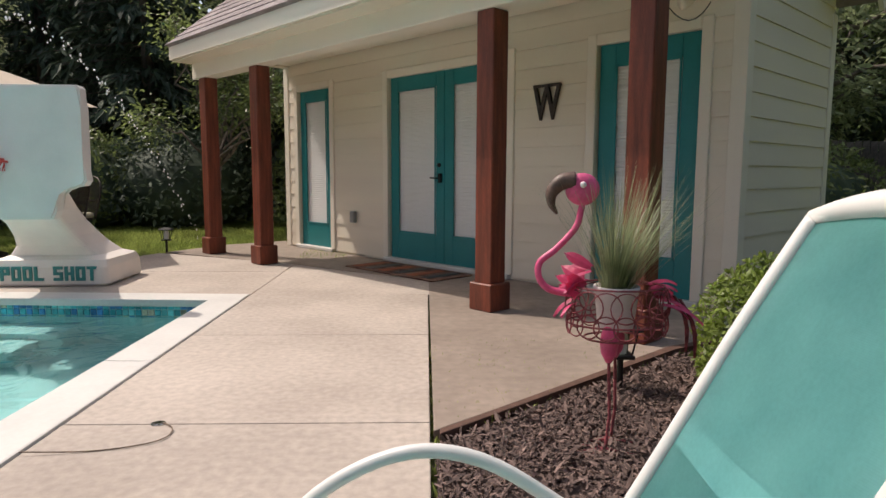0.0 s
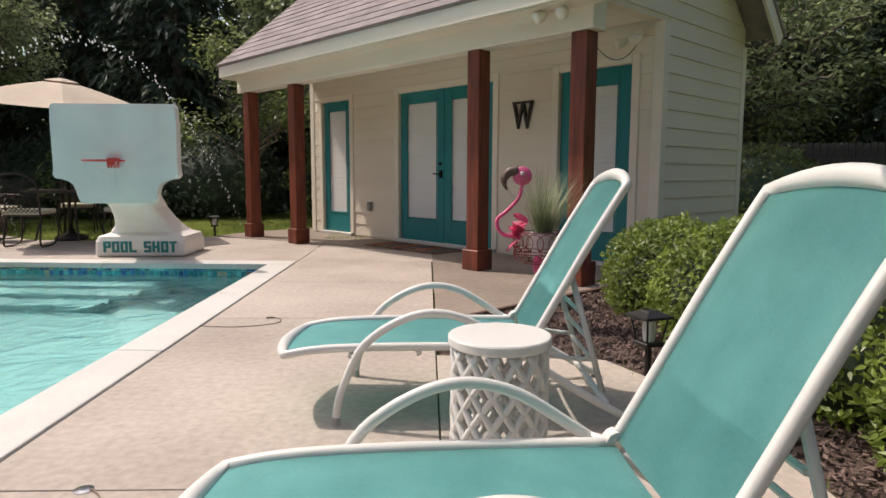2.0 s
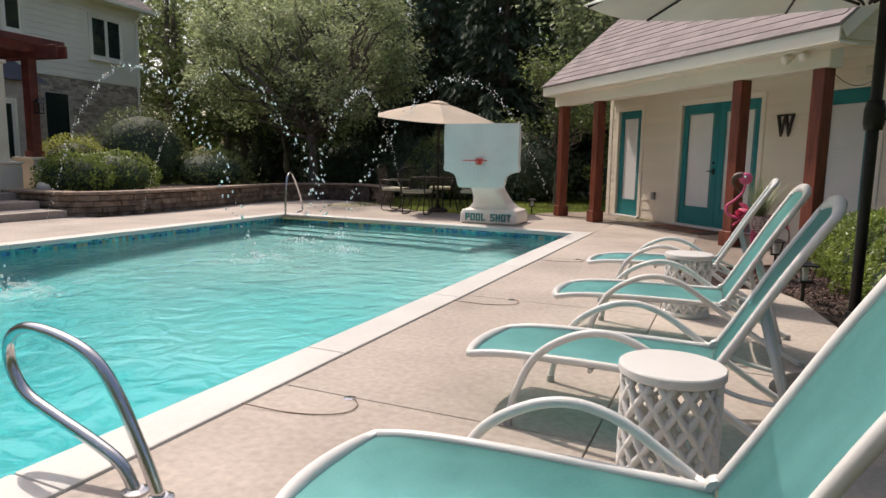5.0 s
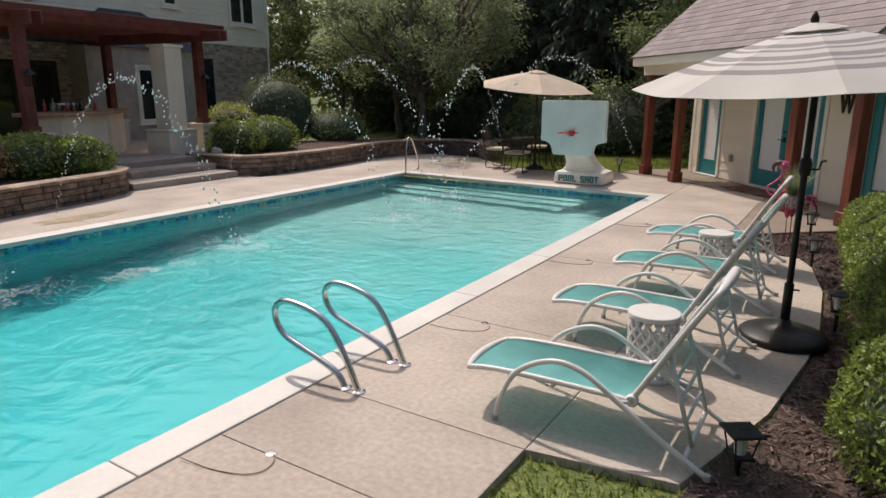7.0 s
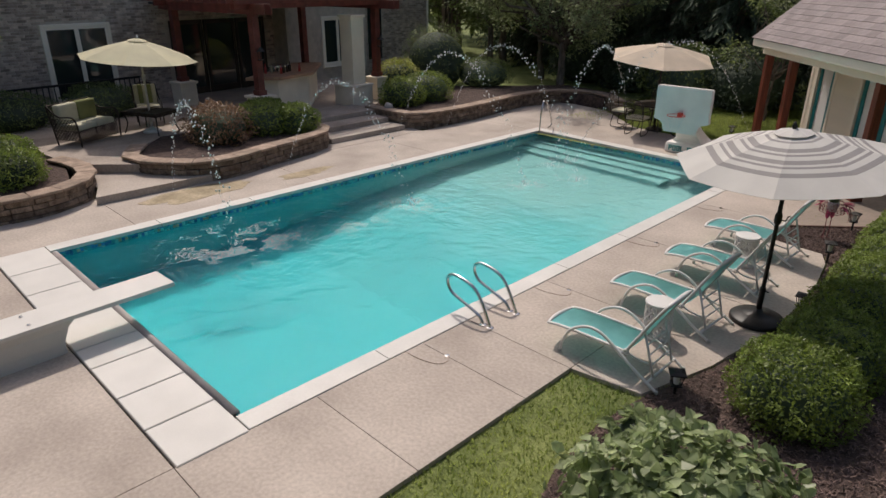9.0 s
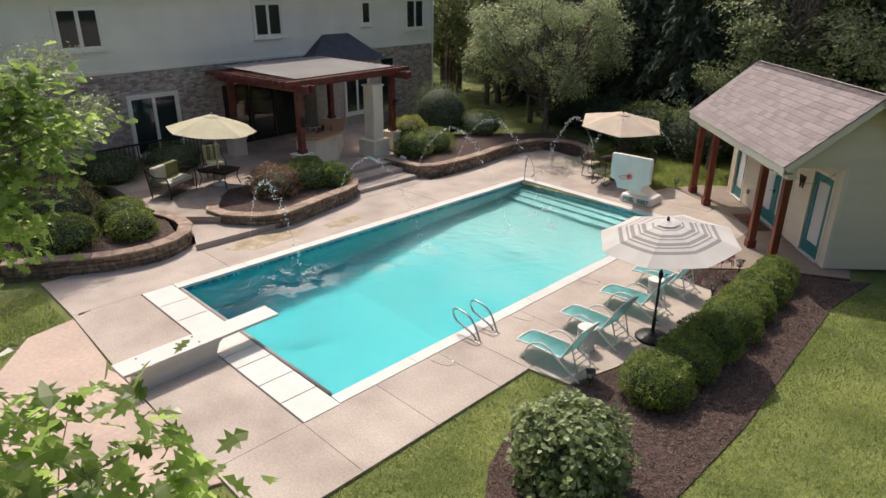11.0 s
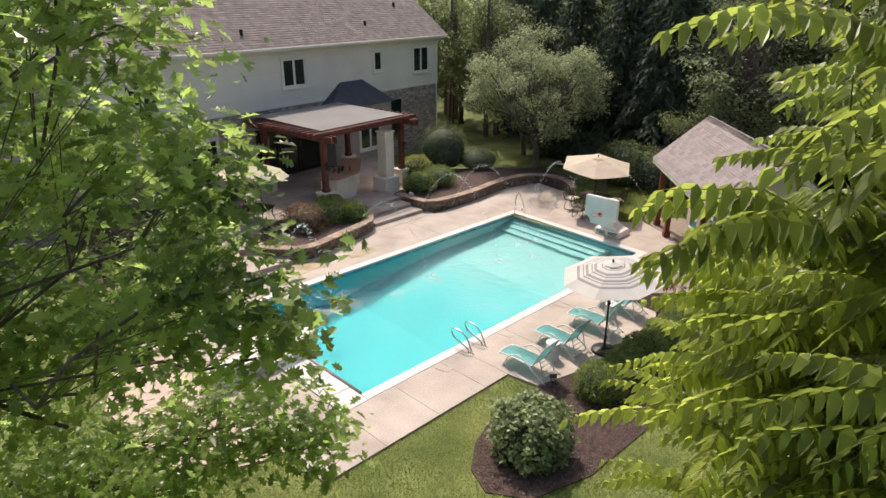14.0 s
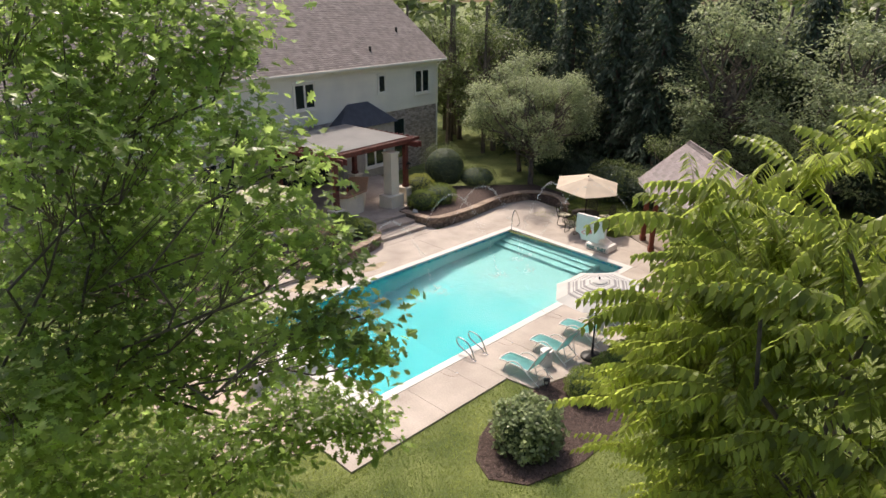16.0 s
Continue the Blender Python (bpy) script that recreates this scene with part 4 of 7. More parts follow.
# main house: brick below, white siding above
HM = pose(-18.05, 1.04, 0.0, 0, 0, 5.9)
villa = thing("main_house", "two-storey house with brick base and white siding", "house", HM)
HY0, HY1, BT, ET = -8.95, 10.97, 3.52, 6.04
part("brick_wall", boxes(((-8.0, HY0, -0.1), (-0.02, HY1, BT))), M_MORTAR, villa)
part("siding_wall", boxes(((-8.0, HY0, BT), (0.0, HY1, ET))), M_WHITE, villa)
part("left_wing", boxes(((-8.0, -14.0, -0.1), (0.35, HY0, 6.0))), M_MORTAR, villa)
for k in range(13):
    z0 = BT + k * 0.18
    V, F = [(0.018, HY0, z0), (0.018, HY1, z0), (0.004, HY1, z0 + 0.178), (0.004, HY0, z0 + 0.178), (0, HY0, z0), (0, HY1, z0)], [(0, 1, 2, 3), (4, 5, 1, 0)]
    raw("siding_board", V, F, M_WHITE, villa)
rnd = random.Random(5)
V, F = [], []
def brick_face(y0, y1, z0, z1, x, holes):
    r = 0
    z = z0
    while z < z1:
        y = y0 - (r % 2) * 0.11
        while y < y1:
            a, b = max(y, y0), min(y + 0.21, y1)
            if b - a > 0.03 and not any(h[0] < (a + b) / 2 < h[1] and h[2] < z + 0.035 < h[3] for h in holes):
                d = x + 0.012 + rnd.uniform(0, 0.006)
                s = len(V)
                V.extend([(x, a, z), (x, b, z), (x, b, z + 0.064), (x, a, z + 0.064), (d, a + 0.004, z + 0.004), (d, b - 0.004, z + 0.004), (d, b - 0.004, z + 0.06), (d, a + 0.004, z + 0.06)])
                F.extend([(s + 4, s + 5, s + 6, s + 7)] + [(s + j, s + (j + 1) % 4, s + 4 + (j + 1) % 4, s + 4 + j) for j in range(4)])
            y += 0.22
        z += 0.075
        r += 1
OPEN = [(-5.3, -3.35, 0.5, 2.75), (-1.7, 2.15, 0.2, 2.7), (4.0, 5.6, 0.8, 2.6), (7.1, 8.0, 0.7, 3.0)]
brick_face(HY0, HY1, 0.0, BT, -0.02, OPEN)
brick_face(-14.0, HY0 - 0.01, 0.0, 6.0, 0.35, [])
ob = raw("bricks", V, F, M_BRICK, villa)
ob["kind"] = "stuff"
part("band_board", boxes(((0.0, HY0, BT - 0.05), (0.03, HY1, BT + 0.06)), bev=0.004), M_WHITE, villa)
part("frieze_board", boxes(((0.02, HY0, ET - 0.25), (0.045, HY1, ET - 0.03)), bev=0.004), M_WHITE, villa)
part("corner_board", boxes(((0.0, HY1 - 0.1, BT), (0.03, HY1 + 0.03, ET)), bev=0.004), M_WHITE, villa)
part("soffit", boxes(((0.0, -14.0, ET - 0.03), (0.42, HY1 + 0.3, ET))), M_WHITE, villa)
part("gutter", boxes(((0.40, -14.0, ET - 0.04), (0.52, HY1 + 0.35, ET + 0.08)), bev=0.02), M_WHITE, villa, "white eaves gutter")
bm = bmesh.new()
tube(bm, [(0.46, HY1 - 0.12, ET), (0.06, HY1 - 0.12, ET - 0.4), (0.06, HY1 - 0.12, 0.3)], 0.04, 8)
part("downspout", bm, M_WHITE, villa)
# roof
RA = radians(36)
bm = bmesh.new()
mr = Matrix.Translation((0.5, 0, ET + 0.05)) @ Matrix.Rotation(RA, 4, "Y")
box(bm, (-6.2, -14.3, -0.05), (0.0, HY1 + 0.4, 0.0), 0, mr)
vroof = part("roof", bm, M_SHINGLE2, villa, "grey-brown asphalt shingle roof")
part("roof_back", boxes(((-9.4, -14.2, ET), (-4.5, HY1 + 0.3, ET + 0.2))), M_SHINGLE2, villa)
bm = bmesh.new()
tri = [(-0.02, ET), (-8.0, ET), (-4.4, ET + 3.45)]
a = [bm.verts.new((x, HY1 - 0.1, z)) for x, z in tri]
b = [bm.verts.new((x, HY1, z)) for x, z in tri]
bm.faces.new(a), bm.faces.new(b[::-1])
for i in range(3):
    bm.faces.new((a[i], b[i], b[(i + 1) % 3], a[(i + 1) % 3]))
part("gable", bm, M_WHITE, villa)
V, F = [], []
for c in range(41):
    y = -14.3 - rnd.uniform(0, 0.3)
    while y < HY1 + 0.4:
        a, b = max(y, -14.3), min(y + 0.32, HY1 + 0.4)
        if b - a > 0.02:
            x = -c * 0.15
            s = len(V)
            hh = 0.014 + rnd.uniform(0, 0.006)
            V.extend([mr @ Vector(p) for p in ((x, a + 0.004, hh), (x, b - 0.004, hh), (x - 0.155, b - 0.004, 0.003), (x - 0.155, a + 0.004, 0.003), (x, a + 0.004, 0), (x, b - 0.004, 0))])
            F.extend([(s, s + 1, s + 2, s + 3), (s + 4, s + 5, s + 1, s)])
        y += 0.32
ob = raw("house_shingles", V, F, M_SHINGLE2, vroof)
ob["kind"] = "stuff"
for y, c in ((5.9, 1.2), (9.2, 2.6), (-1.5, 1.0)):
    bm = bmesh.new()
    p = mr @ Vector((-c, y, 0))
    tube(bm, [p - Vector((0, 0, 0.1)), p + Vector((0, 0, 0.22))], 0.07, 10)
    part("vent_pipe", bm, M_IRON, vroof)


def window(y0, y1, z0, z1, x, lights=2, fr=None):
    w = part("window", boxes(((x - 0.02, y0 - 0.09, z0 - 0.09), (x + 0.05, y0, z1 + 0.09)), ((x - 0.02, y1, z0 - 0.09), (x + 0.05, y1 + 0.09, z1 + 0.09)),
                             ((x - 0.02, y0, z1), (x + 0.05, y1, z1 + 0.09)), ((x - 0.02, y0, z0 - 0.09), (x + 0.05, y1, z0)), bev=0.006), M_WHITE, villa, "white framed casement window")
    part("sill", boxes(((x, y0 - 0.13, z0 - 0.13), (x + 0.09, y1 + 0.13, z0 - 0.085)), bev=0.006), M_WHITE, w)
    n = lights
    for i in range(n):
        a, b = y0 + (y1 - y0) * i / n, y0 + (y1 - y0) * (i + 1) / n
        part("sash", boxes(((x + 0.003, a, z0), (x + 0.03, a + 0.06, z1)), ((x + 0.003, b - 0.06, z0), (x + 0.03, b, z1)), ((x + 0.003, a + 0.06, z1 - 0.06), (x + 0.03, b - 0.06, z1)), ((x + 0.003, a + 0.06, z0), (x + 0.03, b - 0.06, z0 + 0.06))), M_WHITE, w)
        part("pane", boxes(((x + 0.008, a + 0.06, z0 + 0.06), (x + 0.014, b - 0.06, z1 - 0.06))), M_GLASS, w)
    return w


window(-7.02, -5.72, 4.33, 5.53, 0.02)
window(0.20, 1.45, 4.35, 5.56, 0.02)
window(5.94, 6.47, 4.59, 5.53, 0.02, 1)
window(8.93, 10.17, 4.27, 5.56, 0.02)
window(-5.19, -3.48, 0.64, 2.61, 0.0, 2)
window(4.07, 5.46, 0.90, 2.51, 0.752, 2)
# patio doors under the pergola, lower vent opening
for y0 in (-1.55, -0.35, 0.85):
    d = part("patio_door", boxes(((-0.03, y0, 0.34), (0.03, y0 + 0.1, 2.65)), ((-0.03, y0 + 1.05, 0.34), (0.03, y0 + 1.15, 2.65)), ((-0.03, y0 + 0.1, 2.52), (0.03, y0 + 1.05, 2.65)), ((-0.03, y0 + 0.1, 0.34), (0.03, y0 + 1.05, 0.55)), bev=0.004), M_DARKMETAL, villa, "dark framed glass patio door")
    part("pane", boxes(((-0.01, y0 + 0.1, 0.55), (0.0, y0 + 1.05, 2.52))), M_GLASS, d)
part("alcove", boxes(((-0.012, 7.15, 0.75), (-0.006, 7.95, 2.95))), M_GLASS, villa, "dark recessed window")
# hipped bay roof behind the pergola and a lean-to roof strip
bay = thing("bay_roof", "dark slate-blue hipped bay roof against the house", "bay roof", HM)
bm = bmesh.new()
V8 = [(0.03, 2.14, 3.2), (0.9, 2.14, 3.1), (0.9, 6.55, 3.1), (0.03, 6.55, 3.2), (0.03, 3.55, 4.25), (0.03, 5.05, 4.25)]
v = [bm.verts.new(c) for c in V8]
for f in ((0, 1, 4), (1, 2, 5, 4), (2, 3, 5), (0, 4, 5, 3), (0, 3, 2, 1)):
    bm.faces.new([v[i] for i in f])
part("hip", bm, M_SLATE, bay)
V, F = [], []
part("bay_wall", boxes(((0.0, 2.4, 0.3), (0.75, 6.3, 3.1))), M_MORTAR, bay)
bm = boxes(((0.02, -2.1, 3.16), (1.2, 2.4, 3.22)))
part("lean_to", bm, M_SLATE, bay)
railm = thing("patio_railing", "dark metal railing below the house window", "railing", HM @ pose(0.5, -5.2, TER))
part("top_rail", boxes(((-0.03, -1.6, 0.78), (0.03, 2.2, 0.84)), bev=0.008), M_IRON, railm)
part("bottom_rail", boxes(((-0.02, -1.6, 0.1), (0.02, 2.2, 0.14))), M_IRON, railm)
for i in range(26):
    part("baluster", boxes(((-0.012, -1.58 + i * 0.15, 0.0), (0.012, -1.555 + i * 0.15, 0.78))), M_IRON, railm)

# ---- lounge chairs ----
def chaise():
    """Origin on the deck below the middle; feet towards -x, back towards +x."""
    t = thing("lounge_chair", "white metal lounge chair with teal mesh sling, back raised", "lounge chair", group="poolside lounge chairs")
    W = 0.255
    hinge = (0.40, 0.30)
    prof_seat = [(-0.585, 0.266), (-0.47, 0.286), (-0.30, 0.297), (0.0, 0.302), (hinge[0] - 0.01, hinge[1])]
    prof_back = [(0.395, 0.315), (0.493, 0.488), (0.613, 0.705), (0.720, 0.884), (0.758, 0.945)]
    for nm, prof, taper in (("seat", prof_seat, True), ("backrest", prof_back, False)):
        n = len(prof)
        P = spline([(x, 0, z) for x, z in prof], 5)
        bm = bmesh.new()
        rows = []
        e = P[0] if taper else P[-1]
        dx = (P[0] - P[1]).normalized() if taper else (P[-1] - P[-2]).normalized()
        w = W - 0.012
        for i, p in enumerate(P):
            near = max(0.0, 1 - (i if taper else len(P) - 1 - i) / 5)
            row = []
            for k in range(9):
                u = 1 - (2 * k / 8 - 1) ** 2
                row.append(bm.verts.new(Vector((p.x, -w + 2 * w * k / 8, p.z - 0.012 * u * (1 - near))) + dx * 0.04 * u * near))
            rows.append(row)
        for A, B in zip(rows, rows[1:]):
            for k in range(8):
                bm.faces.new((A[k], A[k + 1], B[k + 1], B[k]))
        bmesh.ops.solidify(bm, geom=list(bm.faces), thickness=0.006)
        sec = part(nm, bm, M_SLING, t, "teal woven mesh sling", smooth=True)
        # frame: two rails joined by a bowed end bar
        rail = [Vector((p.x, -W, p.z)) for p in P]
        other = [Vector((p.x, W, p.z)) for p in P]
        bow = [Vector((e.x, -W + 2 * W * k / 10, e.z)) + dx * 0.045 * (1 - (2 * k / 10 - 1) ** 2) for k in range(1, 10)]
        loop = rail[::-1] + bow + other if taper else rail + bow + other[::-1]
        bm = bmesh.new()
        wide = [0.017] * len(rail) + [0.017 + 0.010 * (1 - (2 * k / 10 - 1) ** 2) for k in range(1, 10)] + [0.017] * len(other)
        tube(bm, loop, wide, 10)
        part(nm + "_frame", bm, M_FRAME, t, smooth=True)
    # hinge knuckles and cross bars
    for s in (-1, 1):
        bm = bmesh.new()
        lathe(bm, [(0.03, -0.02), (0.034, -0.012), (0.034, 0.012), (0.03, 0.02)], 14, Matrix.Translation((hinge[0] - 0.005, s * (W + 0.005), hinge[1] + 0.005)) @ Matrix.Rotation(radians(90), 4, "X"))
        part("hinge", bm, M_FRAME, t)
        bm = bmesh.new()
        lathe(bm, [(0.012, -0.026), (0.012, 0.026)], 10, Matrix.Translation((hinge[0] - 0.005, s * (W + 0.006), hinge[1] + 0.005)) @ Matrix.Rotation(radians(90), 4, "X"))
        part("hinge_bolt", bm, M_CHROME, t)
        # bowed arm and leg in one bent tube
        y = s * (W + 0.055)
        arm = spline([(-0.375, y, 0.012), (-0.345, y, 0.15), (-0.25, y, 0.33), (-0.06, y, 0.44), (0.12, y, 0.43), (0.32, y, 0.31), (0.55, y, 0.155), (0.80, y, 0.012)], 6)
        bm = bmesh.new()
        tube(bm, arm, 0.0165, 8)
        part("arm", bm, M_FRAME, t, "bowed white tube arm running down to both feet", smooth=True)
        for a, b in (((-0.28, y, 0.28), (-0.30, s * W, 0.285)), ((0.34, y, 0.30), (hinge[0], s * W, 0.30))):
            bm = bmesh.new()
            tube(bm, [a, b], 0.012, 6)
            part("bracket", bm, M_FRAME, t)
        for x in (-0.375, 0.80):
            bm = bmesh.new()
            lathe(bm, [(0.02, 0), (0.02, 0.03), (0.016, 0.034)], 10, Matrix.Translation((x, y, 0)))
            part("foot_cap", bm, mat("grey_foot", (0.4, 0.4, 0.38), 0.6) if x < 0 and s < 0 else bpy.data.materials["grey_foot"], t)
        # back prop
        bm = bmesh.new()
        tube(bm, [(0.560, s * (W - 0.03), 0.575), (0.70, s * (W - 0.045), 0.10)], 0.0125, 8)
        part("prop", bm, M_FRAME, t, smooth=True)
        bm = bmesh.new()
        tube(bm, arc((hinge[0] + 0.02, s * (W - 0.01), hinge[1] - 0.01), (0.52, s * (W - 0.02), 0.255), (0.655, s * (W - 0.04), 0.24), 6), 0.0105, 6)
        part("stay", bm, M_FRAME, t, smooth=True)
    for (x, z, r) in ((-0.32, 0.262, 0.012), (-0.05, 0.275, 0.012), (0.69, 0.088, 0.014)):
        bm = bmesh.new()
        w = W + (0.055 if x > 0.5 else 0)
        tube(bm, [(x, -w, z), (x, w, z)], r, 8)
        part("cross_bar", bm, M_FRAME, t, smooth=True)
    for k in range(3):
        f = 0.3 + 0.22 * k
        x, z = 0.545 + 0.155 * f, 0.585 - 0.485 * f
        bm = bmesh.new()
        tube(bm, [(x, -W + 0.045, z), (x, W - 0.045, z)], 0.009, 6)
        part("prop_rung", bm, M_FRAME, t)
    return t


ch = chaise()
ch.matrix_basis = pose(0.08, -3.78, 0.0, 0, 0, 1.0)
for x, y, r in ((0.03, -2.38, -2.0), (0.05, -0.94, 2.5), (-0.03, 0.52, -1.0)):
    copy_thing(ch, pose(x, y, 0.0, 0, 0, r))


# ---- side tables: pierced drums ----
def drum():
    t = thing("side_table", "white metal drum side table with lattice sides", "side table", group="drum side tables")
    R, H = 0.158, 0.46
    bm = bmesh.new()
    lathe(bm, [(R - 0.01, H - 0.035), (R + 0.009, H - 0.034), (R + 0.013, H - 0.028), (R + 0.013, H - 0.006), (R + 0.009, H - 0.001), (R, H), (0.001, H + 0.0005)], 44)
    part("tabletop", bm, M_FRAME, t)
    bm = bmesh.new()
    lathe(bm, [(R - 0.02, 0.0), (R + 0.006, 0.0), (R + 0.008, 0.03), (R - 0.004, 0.04), (R - 0.02, 0.04)], 40)
    part("base_ring", bm, M_FRAME, t, smooth=True)
    n = 14
    for sgn in (1, -1):
        bm = bmesh.new()
        for i in range(n):
            pts = []
            for k in range(13):
                f = k / 12
                a = 2 * math.pi * (i / n + sgn * f * 0.27)
                pts.append((math.cos(a) * (R - 0.006), math.sin(a) * (R - 0.006), 0.035 + f * (H - 0.075)))
            tube(bm, pts, 0.0125, 6)
        ob = part("lattice", bm, M_FRAME, t, smooth=True)
    return t


dr = drum()
dr.matrix_basis = pose(0.31, -3.0, 0.0)
copy_thing(dr, pose(0.19, -0.16, 0.0, 0, 0, 12))


# ---- umbrellas ----
def canopy_mesh(R, rise, n, scallop, stripes=None):
    """Canopy as gores; returns one bmesh for each colour."""
    segs = 32
    bms = [bmesh.new(), bmesh.new()]
    for g in range(n):
        a0, a1 = 2 * math.pi * g / n, 2 * math.pi * (g + 1) / n
        for k in range(segs):
            f0, f1 = 0.06 + 0.94 * k / segs, 0.06 + 0.94 * (k + 1) / segs
            which = 0
            if stripes:
                which = 1 if stripes((f0 + f1) / 2) else 0
            bm = bms[which]
            for h in range(4):
                q = []
                for f, hh in ((f0, h), (f1, h), (f1, h + 1), (f0, h + 1)):
                    u = hh / 4
                    p0 = Vector((math.cos(a0), math.sin(a0), 0)).lerp(Vector((math.cos(a1), math.sin(a1), 0)), u) * R * f
                    sag = 4 * u * (1 - u) * scallop * f
                    q.append(bm.verts.new((p0.x, p0.y, -rise * (f ** 1.25) - sag)))
                bm.faces.new(q)
    for bm in bms:
        bmesh.ops.remove_doubles(bm, verts=bm.verts, dist=0.0005)
        if bm.faces:
            bmesh.ops.solidify(bm, geom=list(bm.faces), thickness=0.004)
    return bms


def umbrella(name, label, m, R, rise, top, n, fabric, alt, stripes, pole_mat, tilt, base_r, group=""):
    t = thing(name, label, "umbrella", m, group)
    bm = bmesh.new()
    tube(bm, [(0, 0, 0.0), (0, 0, top - 0.05)], 0.024, 12)
    part("pole", bm, pole_mat, t, smooth=True)
    if base_r:
        bm = bmesh.new()
        lathe(bm, [(base_r, 0), (base_r, 0.035), (base_r * 0.93, 0.055), (base_r * 0.55, 0.085), (0.06, 0.11), (0.04, 0.16)], 36)
        part("base", bm, pole_mat, t, "round cast base", smooth=True)
        bm = bmesh.new()
        lathe(bm, [(0.034, 0.14), (0.034, 0.44), (0.03, 0.45)], 16)
        tube(bm, [(0.03, 0, 0.4), (0.075, 0, 0.4)], 0.008, 6)
        part("collar", bm, pole_mat, t, smooth=True)
        bm = bmesh.new()
        tube(bm, [(0.02, 0, 1.32), (0.085, 0, 1.32), (0.10, 0.0, 1.38), (0.13, 0, 1.385)], 0.008, 6)
        lathe(bm, [(0.036, 1.27), (0.042, 1.30), (0.042, 1.36), (0.034, 1.40)], 14)
        part("crank", bm, pole_mat, t, smooth=True)
    head = Matrix.Translation((0, 0, top)) @ tilt
    bms = canopy_mesh(R, rise, n, 0.02, stripes)
    can = part("canopy", bms[0], fabric, t)
    can.matrix_basis = head
    if stripes:
        ob = part("canopy_stripe", bms[1], alt, can, "grey woven stripes")
    else:
        bms[1].free()
    bm = canopy_mesh(R * 0.17, rise * 0.14, n, 0.004)
    bm[1].free()
    v = part("vent", bm[0], fabric, can)
    v.matrix_basis = Matrix.Translation((0, 0, 0.035))
    bm = bmesh.new()
    lathe(bm, [(0.02, 0.0), (0.03, 0.03), (0.022, 0.06), (0.008, 0.09)], 12, Matrix.Translation((0, 0, 0.02)))
    part("finial", bm, pole_mat, can, smooth=True)
    for g in range(n):
        a = 2 * math.pi * g / n
        bm = bmesh.new()
        tube(bm, [(math.cos(a) * R * f, math.sin(a) * R * f, -rise * f ** 1.25 - 0.014) for f in (0.03, 0.3, 0.55, 0.8, 0.985)], 0.008, 6)
        tube(bm, [(math.cos(a) * 0.03, math.sin(a) * 0.03, -rise - 0.12), (math.cos(a) * R * 0.5, math.sin(a) * R * 0.5, -rise * 0.42 - 0.014)], 0.006, 6)
        part("rib", bm, pole_mat, can)
    return t


umbrella("striped_umbrella", "white and grey striped umbrella on a black stand", pose(1.0, -1.76, 0.004), 1.27, 0.35, 2.30, 8, M_STRIPEW, M_STRIPEG,
         lambda f: any(a < f < b for a, b in ((0.20, 0.24), (0.32, 0.38), (0.42, 0.445), (0.50, 0.56), (0.60, 0.625), (0.68, 0.74), (0.78, 0.805), (0.93, 0.955))), M_IRON, pose(-0.07, 0.14, 0.02, 5, -4, 12), 0.32)
DIN = (-5.3, 7.38)
umbrella("tan_umbrella", "faded tan canvas umbrella over the dining table", pose(DIN[0], DIN[1], 0.0), 1.45, 0.36, 2.3, 6, M_BEIGE, None, None, M_DARKMETAL, pose(0, 0, 0, 4, 6, 0), 0.22)
umbrella("cream_umbrella", "cream canvas umbrella over the patio seating", pose(-13.2, -3.3, TER), 1.35, 0.42, 2.2, 8, M_CREAM, None, None, M_FRAME, pose(0, 0, 0, -3, 4, 10), 0.22)


# ---- dining set: scrolled metal chairs and round table ----
def mesh_panel(bm, pts_u, corner, du, dv, nu, nv, r=0.004):
    """A lattice of thin bars over the patch corner + u * du + v * dv."""
    c, du, dv = Vector(corner), Vector(du), Vector(dv)
    for i in range(-nv, nu + 1):
        a = max(0, -i) / nv, i
        p, q = None, None
        seg = []
        for k in range(nv + 1):
            if 0 <= i + k <= nu:
                seg.append(c + du * ((i + k) / nu) + dv * (k / nv))
        if len(seg) > 1:
            tube(bm, [seg[0], seg[-1]], r, 4)
        seg = []
        for k in range(nv + 1):
            if 0 <= nu - i - k <= nu:
                seg.append(c + du * ((nu - i - k) / nu) + dv * (k / nv))
        if len(seg) > 1:
            tube(bm, [seg[0], seg[-1]], r, 4)


